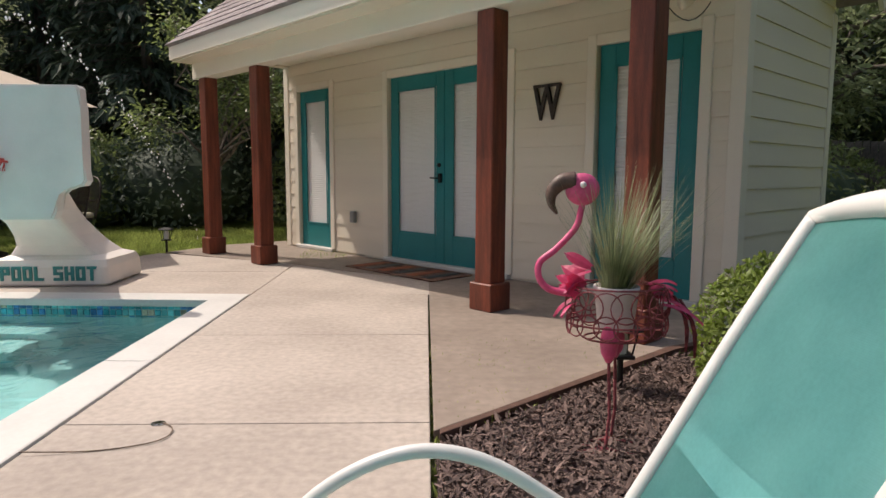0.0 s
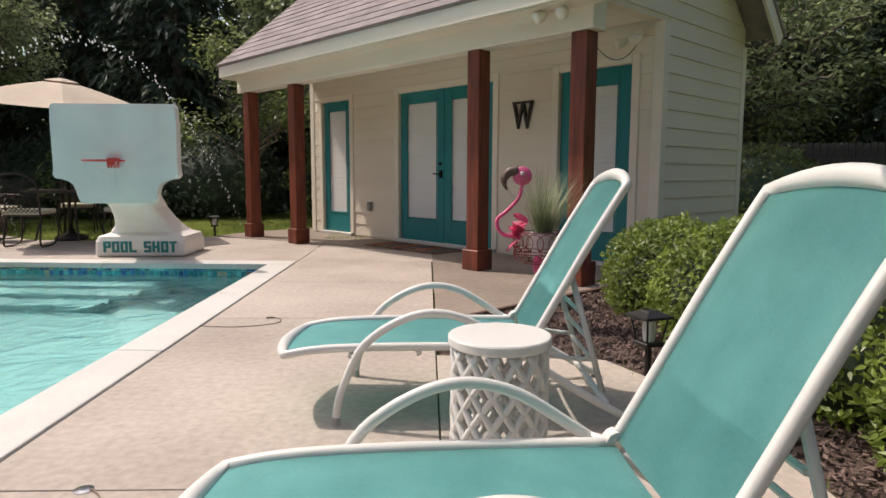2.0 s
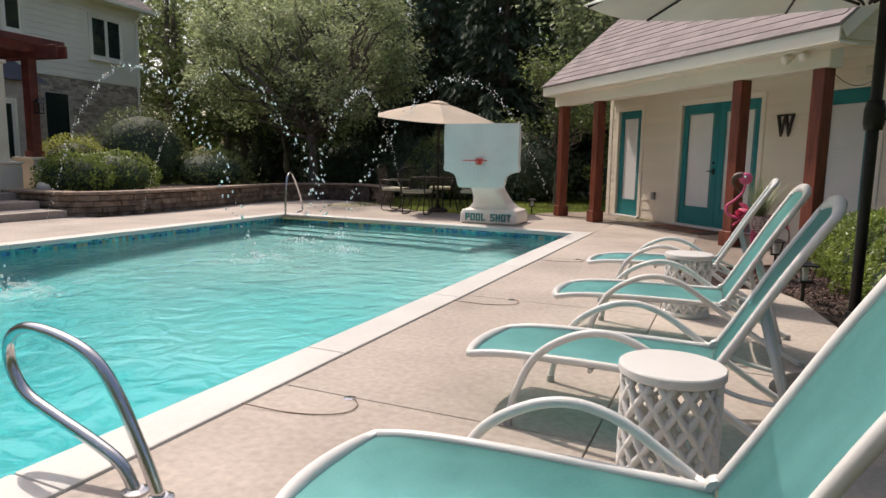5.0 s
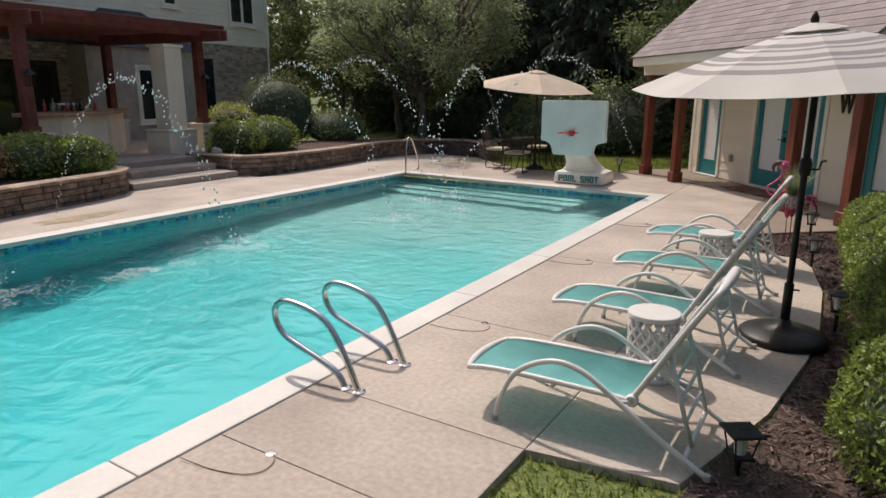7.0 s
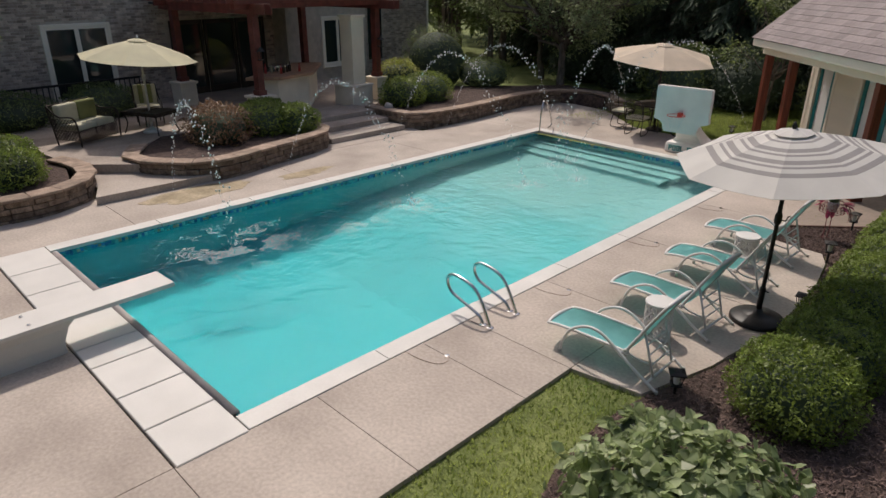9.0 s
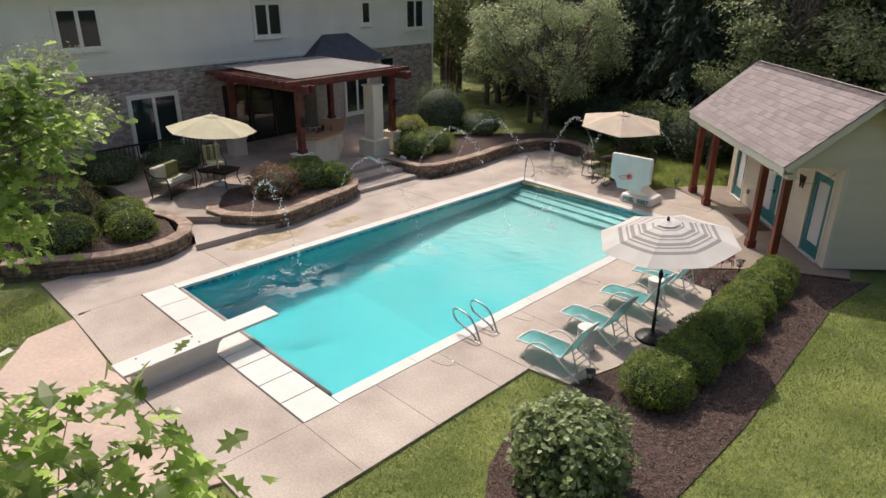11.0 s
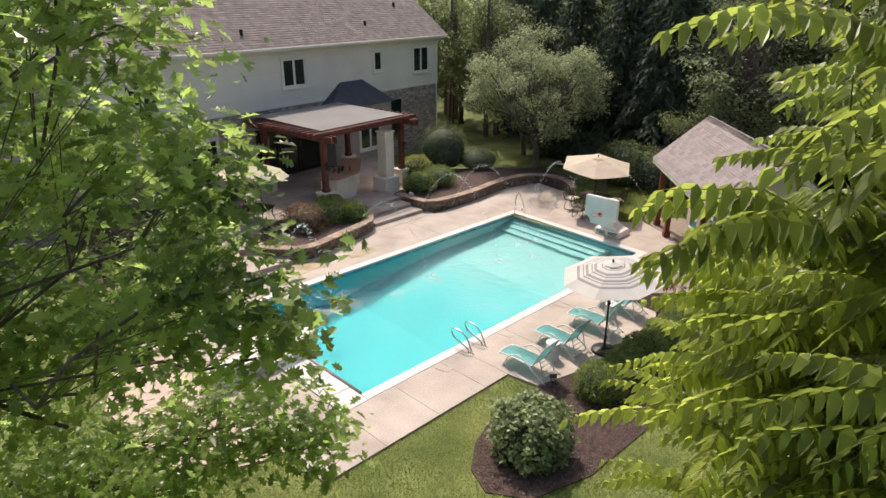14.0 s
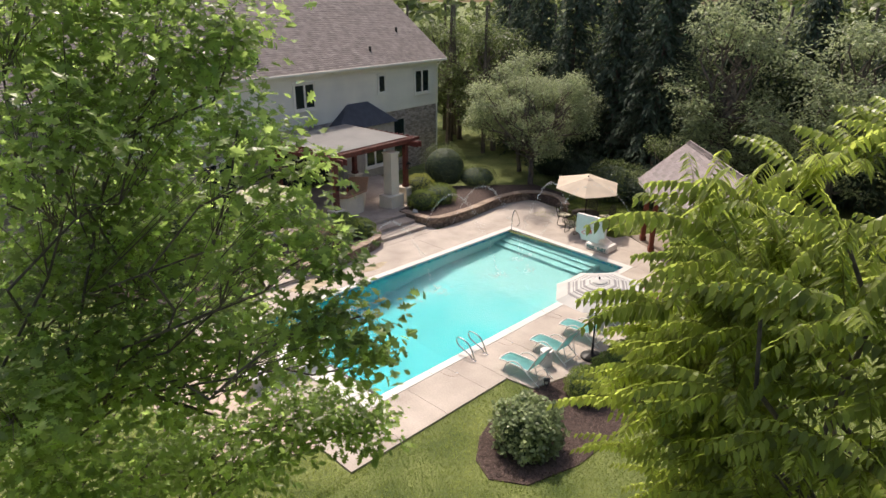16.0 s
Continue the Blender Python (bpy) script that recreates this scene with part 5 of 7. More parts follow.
def patio_chair():
    t = thing("patio_chair", "dark bronze metal patio chair with lattice back and cream cushion", "chair", group="chairs round the dining table")
    bm = bmesh.new()
    tube(bm, spline([(-0.25, 0.22, 0.42), (-0.27, 0.30, 0.78), (-0.18, 0.335, 0.93), (0, 0.345, 0.97), (0.18, 0.335, 0.93), (0.27, 0.30, 0.78), (0.25, 0.22, 0.42)], 5), 0.013, 6)
    part("back_frame", bm, M_DARKMETAL, t, smooth=True)
    bm = bmesh.new()
    mesh_panel(bm, None, (-0.25, 0.235, 0.46), (0.5, 0, 0), (0, 0.1, 0.44), 9, 8)
    part("back_lattice", bm, M_DARKMETAL, t)
    bm = bmesh.new()
    tube(bm, [(-0.25, 0.22, 0.42), (-0.25, -0.24, 0.42), (0.25, -0.24, 0.42), (0.25, 0.22, 0.42)], 0.013, 6, closed=True)
    part("seat_frame", bm, M_DARKMETAL, t)
    part("cushion", boxes(((-0.24, -0.23, 0.43), (0.24, 0.22, 0.50)), bev=0.03), M_CUSHION, t, "cream seat cushion", smooth=True)
    for s in (-1, 1):
        bm = bmesh.new()
        tube(bm, spline([(s * 0.26, 0.26, 0.66), (s * 0.29, 0.05, 0.66), (s * 0.29, -0.2, 0.64), (s * 0.27, -0.25, 0.55), (s * 0.25, -0.24, 0.42)], 5), 0.012, 6)
        part("arm", bm, M_DARKMETAL, t, smooth=True)
        bm = bmesh.new()
        tube(bm, spline([(s * 0.22, -0.2, 0.42), (s * 0.24, -0.24, 0.2), (s * 0.23, -0.18, 0.06), (s * 0.23, -0.05, 0.018), (s * 0.23, 0.1, 0.018), (s * 0.23, 0.22, 0.06), (s * 0.22, 0.14, 0.42)], 5), 0.012, 6)
        part("leg", bm, M_DARKMETAL, t, smooth=True)
    return t


pc = patio_chair()
pc.matrix_basis = pose(DIN[0] - 0.05, DIN[1] - 0.88, 0.0, 0, 0, 183)
for dx, dy, r in ((-0.92, -0.2, 95), (0.90, -0.15, -88), (-0.35, 0.9, 20), (0.55, 0.82, -35)):
    copy_thing(pc, pose(DIN[0] + dx, DIN[1] + dy, 0.0, 0, 0, r))
tb = thing("dining_table", "round dark metal patio dining table", "table", pose(DIN[0], DIN[1], 0.0))
bm = bmesh.new()
lathe(bm, [(0.58, 0.70), (0.60, 0.705), (0.60, 0.725), (0.58, 0.735), (0.001, 0.735)], 36)
part("tabletop", bm, M_DARKMETAL, tb)
for k in range(4):
    a = math.pi / 2 * k + 0.7
    bm = bmesh.new()
    tube(bm, spline([(0.42 * math.cos(a), 0.42 * math.sin(a), 0.70), (0.36 * math.cos(a), 0.36 * math.sin(a), 0.4), (0.46 * math.cos(a), 0.46 * math.sin(a), 0.013)], 5), 0.016, 6)
    part("leg", bm, M_DARKMETAL, tb)


# ---- basketball goal ----
goal = thing("pool_basketball_goal", "white moulded plastic pool basketball goal with red rim", "basketball goal", pose(-3.44, 5.74, 0.004, 0, 0, 2))
bm = bmesh.new()
# base with rounded shoulders: section narrows upwards
def loft(bm, secs):
    rings = []
    for z, hx, y0, y1, r in secs:
        ring = []
        for cx, cy, a0 in ((hx - r, y1 - r, 0), (-hx + r, y1 - r, 90), (-hx + r, y0 + r, 180), (hx - r, y0 + r, 270)):
            for k in range(4):
                a = radians(a0 + 30 * k)
                ring.append(bm.verts.new((cx + r * math.cos(a), cy + r * math.sin(a), z)))
        rings.append(ring)
    n = len(rings[0])
    for A, B in zip(rings, rings[1:]):
        for j in range(n):
            bm.faces.new((A[j], A[(j + 1) % n], B[(j + 1) % n], B[j]))
    bm.faces.new(rings[0][::-1])
    bm.faces.new(rings[-1])
    return bm
loft(bm, [(0.0, 0.50, -0.34, 0.42, 0.05), (0.02, 0.525, -0.36, 0.44, 0.06), (0.17, 0.52, -0.355, 0.43, 0.06), (0.235, 0.50, -0.33, 0.40, 0.07), (0.27, 0.40, -0.26, 0.33, 0.08),
          (0.36, 0.32, -0.30, 0.24, 0.08), (0.46, 0.275, -0.40, 0.12, 0.07), (0.58, 0.25, -0.54, -0.04, 0.07), (0.70, 0.26, -0.72, -0.22, 0.07), (0.82, 0.31, -0.92, -0.45, 0.06), (0.98, 0.36, -1.035, -0.70, 0.06)])
part("base", bm, M_PLASTIC, goal, "white hollow base", smooth=False)
bm = bmesh.new()
out = [(-0.251, 0.660), (0.491, 0.660), (0.520, 0.720), (0.538, 0.860), (0.584, 0.900), (0.735, 0.920), (0.764, 0.960), (0.746, 1.080), (0.752, 1.500), (0.746, 1.660), (0.723, 1.685), (-0.483, 1.685), (-0.512, 1.660), (-0.512, 1.500), (-0.506, 1.080), (-0.524, 0.960), (-0.495, 0.920), (-0.344, 0.900), (-0.298, 0.860), (-0.280, 0.720)]
fr = [bm.verts.new((x, -1.16, z)) for x, z in out]
bk = [bm.verts.new((x, -1.03, z)) for x, z in out]
bm.faces.new(fr), bm.faces.new(bk[::-1])
for i in range(len(out)):
    j = (i + 1) % len(out)
    bm.faces.new((fr[j], fr[i], bk[i], bk[j]))
bmesh.ops.bevel(bm, geom=[e for e in bm.edges if len({v.co.y for v in e.verts}) == 1], offset=0.016, segments=2, affect="EDGES")
bmesh.ops.recalc_face_normals(bm, faces=bm.faces)
part("backboard", bm, M_PLASTIC, goal, "white ribbed backboard")
bm = bmesh.new()
ringp = [(0.12 + 0.19 * math.cos(2 * math.pi * k / 24), -1.42 + 0.19 * math.sin(2 * math.pi * k / 24), 1.10) for k in range(24)]
tube(bm, ringp, 0.009, 6, closed=True)
box(bm, (0.07, -1.25, 1.03), (0.17, -1.155, 1.13), 0.006)
part("rim", bm, M_RED, goal, "orange-red hoop with bracket")
bm = bmesh.new()
for k in range(12):
    a = 2 * math.pi * k / 12
    for s in (1, -1):
        tube(bm, [(0.12 + 0.19 * math.cos(a), -1.42 + 0.19 * math.sin(a), 1.095), (0.12 + 0.13 * math.cos(a + s * 0.26), -1.42 + 0.13 * math.sin(a + s * 0.26), 0.95), (0.12 + 0.09 * math.cos(a), -1.42 + 0.09 * math.sin(a), 0.82)], 0.0025, 3)
part("net", bm, M_NET, goal, "thin white net")
# block lettering on the front of the base
GLYPH = {"P": ["111", "101", "111", "100", "100"], "O": ["111", "101", "101", "101", "111"], "L": ["100", "100", "100", "100", "111"], "S": ["111", "100", "111", "001", "111"],
         "H": ["101", "101", "111", "101", "101"], "T": ["111", "010", "010", "010", "010"]}
x = -0.41
for chx in "POOL SHOT":
    if chx == " ":
        x += 0.07
        continue
    bm = bmesh.new()
    for r, row in enumerate(GLYPH[chx]):
        for c, bit in enumerate(row):
            if bit == "1":
                box(bm, (x + c * 0.027, -0.368, 0.155 - r * 0.026), (x + c * 0.027 + 0.0275, -0.350, 0.181 - r * 0.026))
    part("letter", bm, M_LETTER, goal, "teal block lettering")
    x += 0.098


# ---- ladder rails, entry rail, diving board ----
def grab(name, label, y):
    t = thing(name, label, "pool rail", pose(0, y, 0.0), "pool ladder rails")
    bm = bmesh.new()
    tube(bm, spline([(-1.19, 0, 0.000), (-1.27, 0, 0.170), (-1.37, 0, 0.340), (-1.47, 0, 0.439), (-1.62, 0, 0.490), (-1.80, 0, 0.503), (-1.90, 0, 0.449), (-1.91, 0, 0.354), (-1.84, 0, 0.258), (-1.70, 0, 0.204), (-1.48, 0, 0.136), (-1.36, 0, 0.082), (-1.30, 0, 0.000)], 5), 0.0215, 12)
    part("tube", bm, M_CHROME, t, smooth=True)
    for xx in (-1.19, -1.30):
        bm = bmesh.new()
        lathe(bm, [(0.045, 0.0), (0.045, 0.008), (0.026, 0.016)], 16, Matrix.Translation((xx, 0, 0.0)))
        part("escutcheon", bm, M_CHROME, t)
    return t


g = grab("ladder_rail", "polished stainless steel ladder grab rail", -4.26)
copy_thing(g, pose(0, -3.76, 0.0))
t = thing("entry_rail", "stainless steel handrail at the shallow-end steps", "pool rail", pose(-7.55, 5.45, 0.0, 0, 0, -80))
bm = bmesh.new()
tube(bm, spline([(0.45, 0, 0.0), (0.42, 0, 0.45), (0.34, 0, 0.72), (0.22, 0, 0.80), (0.10, 0, 0.74), (-0.15, 0, 0.40), (-0.28, 0, 0.12), (-0.22, 0, 0.02), (-0.05, 0, 0.0)], 6), 0.02, 10)
part("tube", bm, M_CHROME, t, smooth=True)

bd = thing("diving_board", "white diving board on a low moulded stand", "diving board", pose(-4.32, -8.0, 0.0, 0, 0, 2.5))
bm = bmesh.new()
box(bm, (-0.24, -1.72, 0.40), (0.24, 1.22, 0.455), 0.012)
part("board", bm, M_SLAB, bd, "white gritty springboard")
bm = bmesh.new()
loft(bm, [(0.0, 0.17, -1.55, -0.05, 0.05), (0.12, 0.16, -1.5, -0.05, 0.05), (0.30, 0.17, -1.5, 0.02, 0.05), (0.398, 0.20, -1.55, 0.10, 0.04)])
part("stand", bm, M_SLAB, bd, "white moulded stand")
for s in (-1, 1):
    for yy in (-1.35, -0.35):
        bm = bmesh.new()
        lathe(bm, [(0.02, 0.455), (0.02, 0.468), (0.008, 0.475)], 8, Matrix.Translation((s * 0.13, yy, 0)))
        part("bolt", bm, M_CHROME, bd)

# cover anchors with cords at the deck joints
for y in (2.12, -0.3, -2.72, -5.07):
    a = thing("deck_anchor", "small dark deck anchor with a wet cord", "deck anchor", pose(-1.12, y, 0.0), "deck anchors")
    bm = bmesh.new()
    lathe(bm, [(0.03, 0.0), (0.03, 0.003), (0.012, 0.005)], 14)
    part("ring", bm, M_CHROME, a)
    bm = bmesh.new()
    tube(bm, spline([(0.02, 0.0, 0.006), (0.08, -0.06, 0.006), (0.09, -0.15, 0.006), (0.02, -0.22, 0.006), (-0.15, -0.27, 0.004), (-0.38, -0.30, 0.016)], 5), 0.0028, 4)
    part("cord", bm, M_STONE, a)


# ---- path lanterns ----
def path_lamp(h=0.35):
    t = thing("path_lantern", "small black metal path lantern on a stake", "path lamp", group="path lanterns")
    bm = bmesh.new()
    tube(bm, [(0, 0, 0), (0, 0, h - 0.16)], 0.016, 8)
    part("stake", bm, M_IRON, t)
    part("tray", boxes(((-0.055, -0.055, h - 0.17), (0.055, 0.055, h - 0.15)), bev=0.004), M_IRON, t)
    for sx in (-1, 1):
        for sy in (-1, 1):
            bm = bmesh.new()
            tube(bm, [(sx * 0.042, sy * 0.042, h - 0.15), (sx * 0.062, sy * 0.062, h - 0.03)], 0.005, 5)
            part("cage_bar", bm, M_IRON, t)
    bm = bmesh.new()
    lathe(bm, [(0.118, h - 0.03), (0.112, h - 0.018), (0.05, h), (0.045, h + 0.004)], 4, Matrix.Rotation(radians(45), 4, "Z"))
    part("roof", bm, M_IRON, t)
    bm = bmesh.new()
    lathe(bm, [(0.028, h - 0.15), (0.034, h - 0.08), (0.028, h - 0.04)], 10)
    part("lens", bm, M_BLIND, t)
    return t


pl = path_lamp()
pl.matrix_basis = pose(0.92, 2.55, -0.03)
for x, y, r in ((1.04, 0.84, 20), (-3.4, 8.0, 10), (1.0, -3.9, 35), (1.34, -1.3, 5)):
    copy_thing(pl, pose(x, y, -0.03 if y > -3 else -0.10, 0, 0, r))


# ---- flamingo planter ----
fl = thing("flamingo_planter", "pink metal flamingo planter with a white pot", "garden ornament", pose(0.66, 1.92, -0.025, 0, 0, -2) @ Matrix.Scale(0.87, 4))
HX = -0.16
bm = bmesh.new()
neck = spline([(-0.13, 0, 0.69), (-0.24, 0, 0.71), (-0.29, 0, 0.76), (-0.29, 0, 0.83), (-0.22, 0, 0.89), (-0.14, 0, 0.98), (-0.12, 0, 1.05), (-0.11, 0, 1.10)], 6)
tube(bm, neck, [0.016 - 0.003 * i / len(neck) for i in range(len(neck))], 10)
part("neck", bm, M_PINK, fl, smooth=True)
bm = bmesh.new()
bmesh.ops.create_uvsphere(bm, u_segments=18, v_segments=12, radius=0.07, matrix=Matrix.Translation((-0.115, 0, 1.145)) @ Matrix.Diagonal((1.05, 0.62, 1.0, 1)))
part("head", bm, M_PINK, fl, smooth=True)
bm = bmesh.new()
bk_pts = spline([(-0.15, 0, 1.18), (-0.205, 0, 1.175), (-0.245, 0, 1.13), (-0.245, 0, 1.08), (-0.22, 0, 1.04)], 5)
tube(bm, bk_pts, [0.042 - 0.037 * (i / (len(bk_pts) - 1)) ** 1.3 for i in range(len(bk_pts))], 10)
part("beak", bm, M_BEAK, fl, "brown hooked beak", smooth=True)
for s in (-1, 1):
    bm = bmesh.new()
    bmesh.ops.create_uvsphere(bm, u_segments=10, v_segments=6, radius=0.014, matrix=Matrix.Translation((-0.12, s * 0.042, 1.165)))
    part("eye", bm, M_POT, fl, smooth=True)
# wire basket
bm = bmesh.new()
def oval(z, rx, ry, n=28, cx=0.05):
    return [(cx + rx * math.cos(2 * math.pi * k / n), ry * math.sin(2 * math.pi * k / n), z) for k in range(n)]
for z, rx, ry in ((0.63, 0.20, 0.145), (0.47, 0.215, 0.15), (0.40, 0.14, 0.10)):
    tube(bm, oval(z, rx, ry), 0.0045, 5, closed=True)
part("basket_ring", bm, M_RUSTPINK, fl)
for i in range(16):
    a = 2 * math.pi * i / 16
    for z0, r in ((0.555, 0.065), (0.47, 0.05)):
        c = Vector((0.05 + 0.208 * math.cos(a), 0.148 * math.sin(a), z0))
        tang = Vector((-0.208 * math.sin(a), 0.148 * math.cos(a), 0)).normalized()
        bm = bmesh.new()
        tube(bm, [c + tang * r * math.cos(q) + Vector((0, 0, r * math.sin(q))) for q in (2 * math.pi * k / 16 for k in range(16))], 0.0035, 4, closed=True)
        part("basket_hoop", bm, M_RUSTPINK, fl)
# feathers
rnd = random.Random(3)
def feather(p, d, up, l, w):
    p, d, up = Vector(p), Vector(d).normalized(), Vector(up).normalized()
    sd = d.cross(up).normalized()
    bm = bmesh.new()
    rows = []
    for k in range(6):
        f = k / 5
        wd = w * math.sin(math.pi * (0.12 + 0.86 * f)) ** 0.8
        c = p + d * l * f + up * 0.12 * l * math.sin(math.pi * f)
        rows.append((bm.verts.new(c - sd * wd), bm.verts.new(c + up * 0.01), bm.verts.new(c + sd * wd)))
    for A, B in zip(rows, rows[1:]):
        bm.faces.new((A[0], A[1], B[1], B[0]))
        bm.faces.new((A[1], A[2], B[2], B[1]))
    bmesh.ops.solidify(bm, geom=list(bm.faces), thickness=0.002)
    return bm
for i in range(13):
    a = rnd.uniform(-0.9, 0.9)
    z = 0.56 + 0.012 * i
    part("breast_feather", feather((-0.13 + 0.006 * i, 0.10 * math.sin(a), z), (-0.55 + rnd.uniform(-0.2, 0.3), math.sin(a), -0.3 + rnd.uniform(-0.5, 0.9)), (-0.8, 0, 0.5), rnd.uniform(0.09, 0.14), 0.025), M_PINK, fl)
for i in range(10):
    a = rnd.uniform(-1.2, 1.2)
    part("tail_feather", feather((0.20 + 0.004 * i, 0.09 * math.sin(a), 0.62 - 0.008 * i), (1.0, 0.7 * math.sin(a), -0.1 - 0.05 * i), (0.2, 0, 1), rnd.uniform(0.12, 0.18), 0.024), M_PINK, fl)
for s in (-0.5, 0.2):
    part("tail_plume", feather((0.30, s * 0.1, 0.58), (0.25, s * 0.2, -1.0), (1, 0, 0.2), 0.26, 0.03), M_RUSTPINK, fl)
for s in (-1, 1):
    bm = bmesh.new()
    lathe(bm, [(0.012, 0.30), (0.034, 0.34), (0.042, 0.39), (0.03, 0.45), (0.012, 0.47)], 12, Matrix.Translation((0.01 + 0.05 * (s > 0), s * 0.045, -0.0)))
    part("thigh", bm, M_PINK, fl, smooth=True)
    bm = bmesh.new()
    x0 = 0.01 + 0.05 * (s > 0)
    tube(bm, [(x0, s * 0.045, 0.32), (x0 + 0.01, s * 0.05, 0.16), (x0 - 0.005, s * 0.055, 0.015)], 0.007, 6)
    part("leg", bm, M_RUSTPINK, fl)
    for k in range(4):
        a = radians((150, 185, 215, 340)[k])
        bm = bmesh.new()
        tube(bm, [(x0 - 0.005, s * 0.055, 0.018), (x0 + 0.13 * math.cos(a), s * 0.055 + 0.13 * math.sin(a), 0.006)], 0.006, 5)
        part("toe", bm, M_RUSTPINK, fl)
# the body sits high on its legs
for ob in fl.children:
    low = 0.25 if ob.name.startswith("leg") else 0.0
    if ob.name.startswith(("basket", "breast", "tail", "thigh", "leg")):
        for v in ob.data.vertices:
            v.co.z += 0.10 if v.co.z > low else 0.0
pot = thing("plant_pot", "white pot with tall spiky grey-green grass", "potted plant", pose(0.70, 1.92, 0.445) @ Matrix.Scale(0.74, 4))
bm = bmesh.new()
lathe(bm, [(0.085, 0.0), (0.09, 0.01), (0.112, 0.20), (0.116, 0.205), (0.116, 0.222), (0.104, 0.222), (0.10, 0.19), (0.001, 0.188)], 28)
part("pot", bm, M_POT, pot, smooth=True)
V, F = [], []
for i in range(420):
    a = rnd.uniform(0, 2 * math.pi)
    r0 = rnd.uniform(0, 0.085)
    p = Vector((r0 * math.cos(a), r0 * math.sin(a), 0.19))
    lean = rnd.uniform(0.1, 0.75) ** 1.2
    d = Vector((math.cos(a) * lean + 0.16, math.sin(a) * lean, 1)).normalized()
    l = rnd.uniform(0.36, 0.76)
    droop = rnd.uniform(0.02, 0.22)
    sd = d.cross(Vector((0, 0, 1))).normalized() * rnd.uniform(0.0022, 0.0042)
    s = len(V)
    for k in range(5):
        f = k / 4
        c = p + d * l * f + Vector((d.x, d.y, -0.5)) * droop * f * f * l * 1.6
        w = sd * (1 - f * 0.92)
        V += [tuple(c - w), tuple(c + w)]
    F += [(s + 2 * k, s + 2 * k + 1, s + 2 * k + 3, s + 2 * k + 2) for k in range(4)]
ob = raw("grass_tuft", V, F, M_REED, pot, "tall arching grass blades")
ob["kind"] = "stuff"


# ---- patio seating ----
so = thing("patio_loveseat", "dark rattan loveseat with cream and olive cushions", "loveseat", pose(-13.35, -4.75, TER, 0, 0, 120))
bm = bmesh.new()
mesh_panel(bm, None, (-0.6, 0.28, 0.12), (1.2, 0, 0), (0, 0.12, 0.75), 14, 9, 0.008)
part("back", bm, M_DARKMETAL, so)
for s in (-1, 1):
    bm = bmesh.new()
    mesh_panel(bm, None, (s * 0.6, -0.35, 0.12), (0, 0.65, 0), (s * 0.04, 0, 0.5), 8, 6, 0.008)
    part("side_panel", bm, M_DARKMETAL, so)["kind"] = "stuff"
bm = bmesh.new()
mesh_panel(bm, None, (-0.6, -0.35, 0.06), (1.2, 0, 0), (0, 0, 0.3), 14, 4, 0.008)
tube(bm, spline([(-0.62, 0.4, 0.88), (-0.64, 0.1, 0.66), (-0.66, -0.35, 0.62), (-0.62, -0.38, 0.0)], 5), 0.02, 6)
tube(bm, spline([(0.62, 0.4, 0.88), (0.64, 0.1, 0.66), (0.66, -0.35, 0.62), (0.62, -0.38, 0.0)], 5), 0.02, 6)
tube(bm, [(-0.62, 0.4, 0.88), (0.62, 0.4, 0.88)], 0.02, 6)
tube(bm, [(-0.6, 0.28, 0.0), (-0.62, 0.4, 0.88)], 0.02, 6)
tube(bm, [(0.6, 0.28, 0.0), (0.62, 0.4, 0.88)], 0.02, 6)
part("frame", bm, M_DARKMETAL, so)
for x in (-0.56, 0.01):
    part("seat_cushion", boxes(((x, -0.34, 0.34), (x + 0.55, 0.28, 0.48)), bev=0.04), M_CUSHION, so, smooth=True)
    part("back_cushion", boxes(((x, 0.12, 0.47), (x + 0.55, 0.30, 0.9)), bev=0.05), M_CUSHION if x < 0 else M_OLIVE, so, smooth=True)
ac = thing("patio_armchair", "dark armchair with striped cream and olive cushions", "armchair", pose(-14.4, -2.95, TER, 0, 0, 0))
ac.matrix_basis = pose(-14.3, -2.9, TER, 0, 0, 75)
bm = bmesh.new()
for s in (-1, 1):
    tube(bm, spline([(s * 0.3, -0.3, 0.0), (s * 0.31, -0.3, 0.55), (s * 0.31, 0.1, 0.6), (s * 0.28, 0.3, 0.95)], 5), 0.016, 6)
    tube(bm, [(s * 0.28, 0.25, 0.0), (s * 0.28, 0.3, 0.95)], 0.016, 6)
tube(bm, spline([(-0.28, 0.3, 0.95), (0, 0.32, 1.02), (0.28, 0.3, 0.95)], 5), 0.016, 6)
part("frame", bm, M_DARKMETAL, ac)
part("seat_cushion", boxes(((-0.27, -0.3, 0.36), (0.27, 0.26, 0.5)), bev=0.04), M_CUSHION, ac, smooth=True)
for i in range(5):
    part("back_cushion", boxes(((-0.27 + i * 0.109, 0.16, 0.48), (-0.27 + (i + 1) * 0.109 - 0.002, 0.3, 0.98)), bev=0.03), M_OLIVE if i % 2 else M_CUSHION, ac, smooth=True)
ct = thing("coffee_table", "dark square patio table beneath the umbrella", "table", pose(-13.2, -3.3, TER, 0, 0, 25))
part("tabletop", boxes(((-0.55, -0.38, 0.50), (-0.03, 0.38, 0.54)), ((0.03, -0.38, 0.50), (0.55, 0.38, 0.54)), bev=0.006), M_DARKMETAL, ct)
part("apron", boxes(((-0.5, -0.34, 0.44), (-0.04, 0.34, 0.499)), ((0.04, -0.34, 0.44), (0.5, 0.34, 0.499))), M_DARKMETAL, ct)
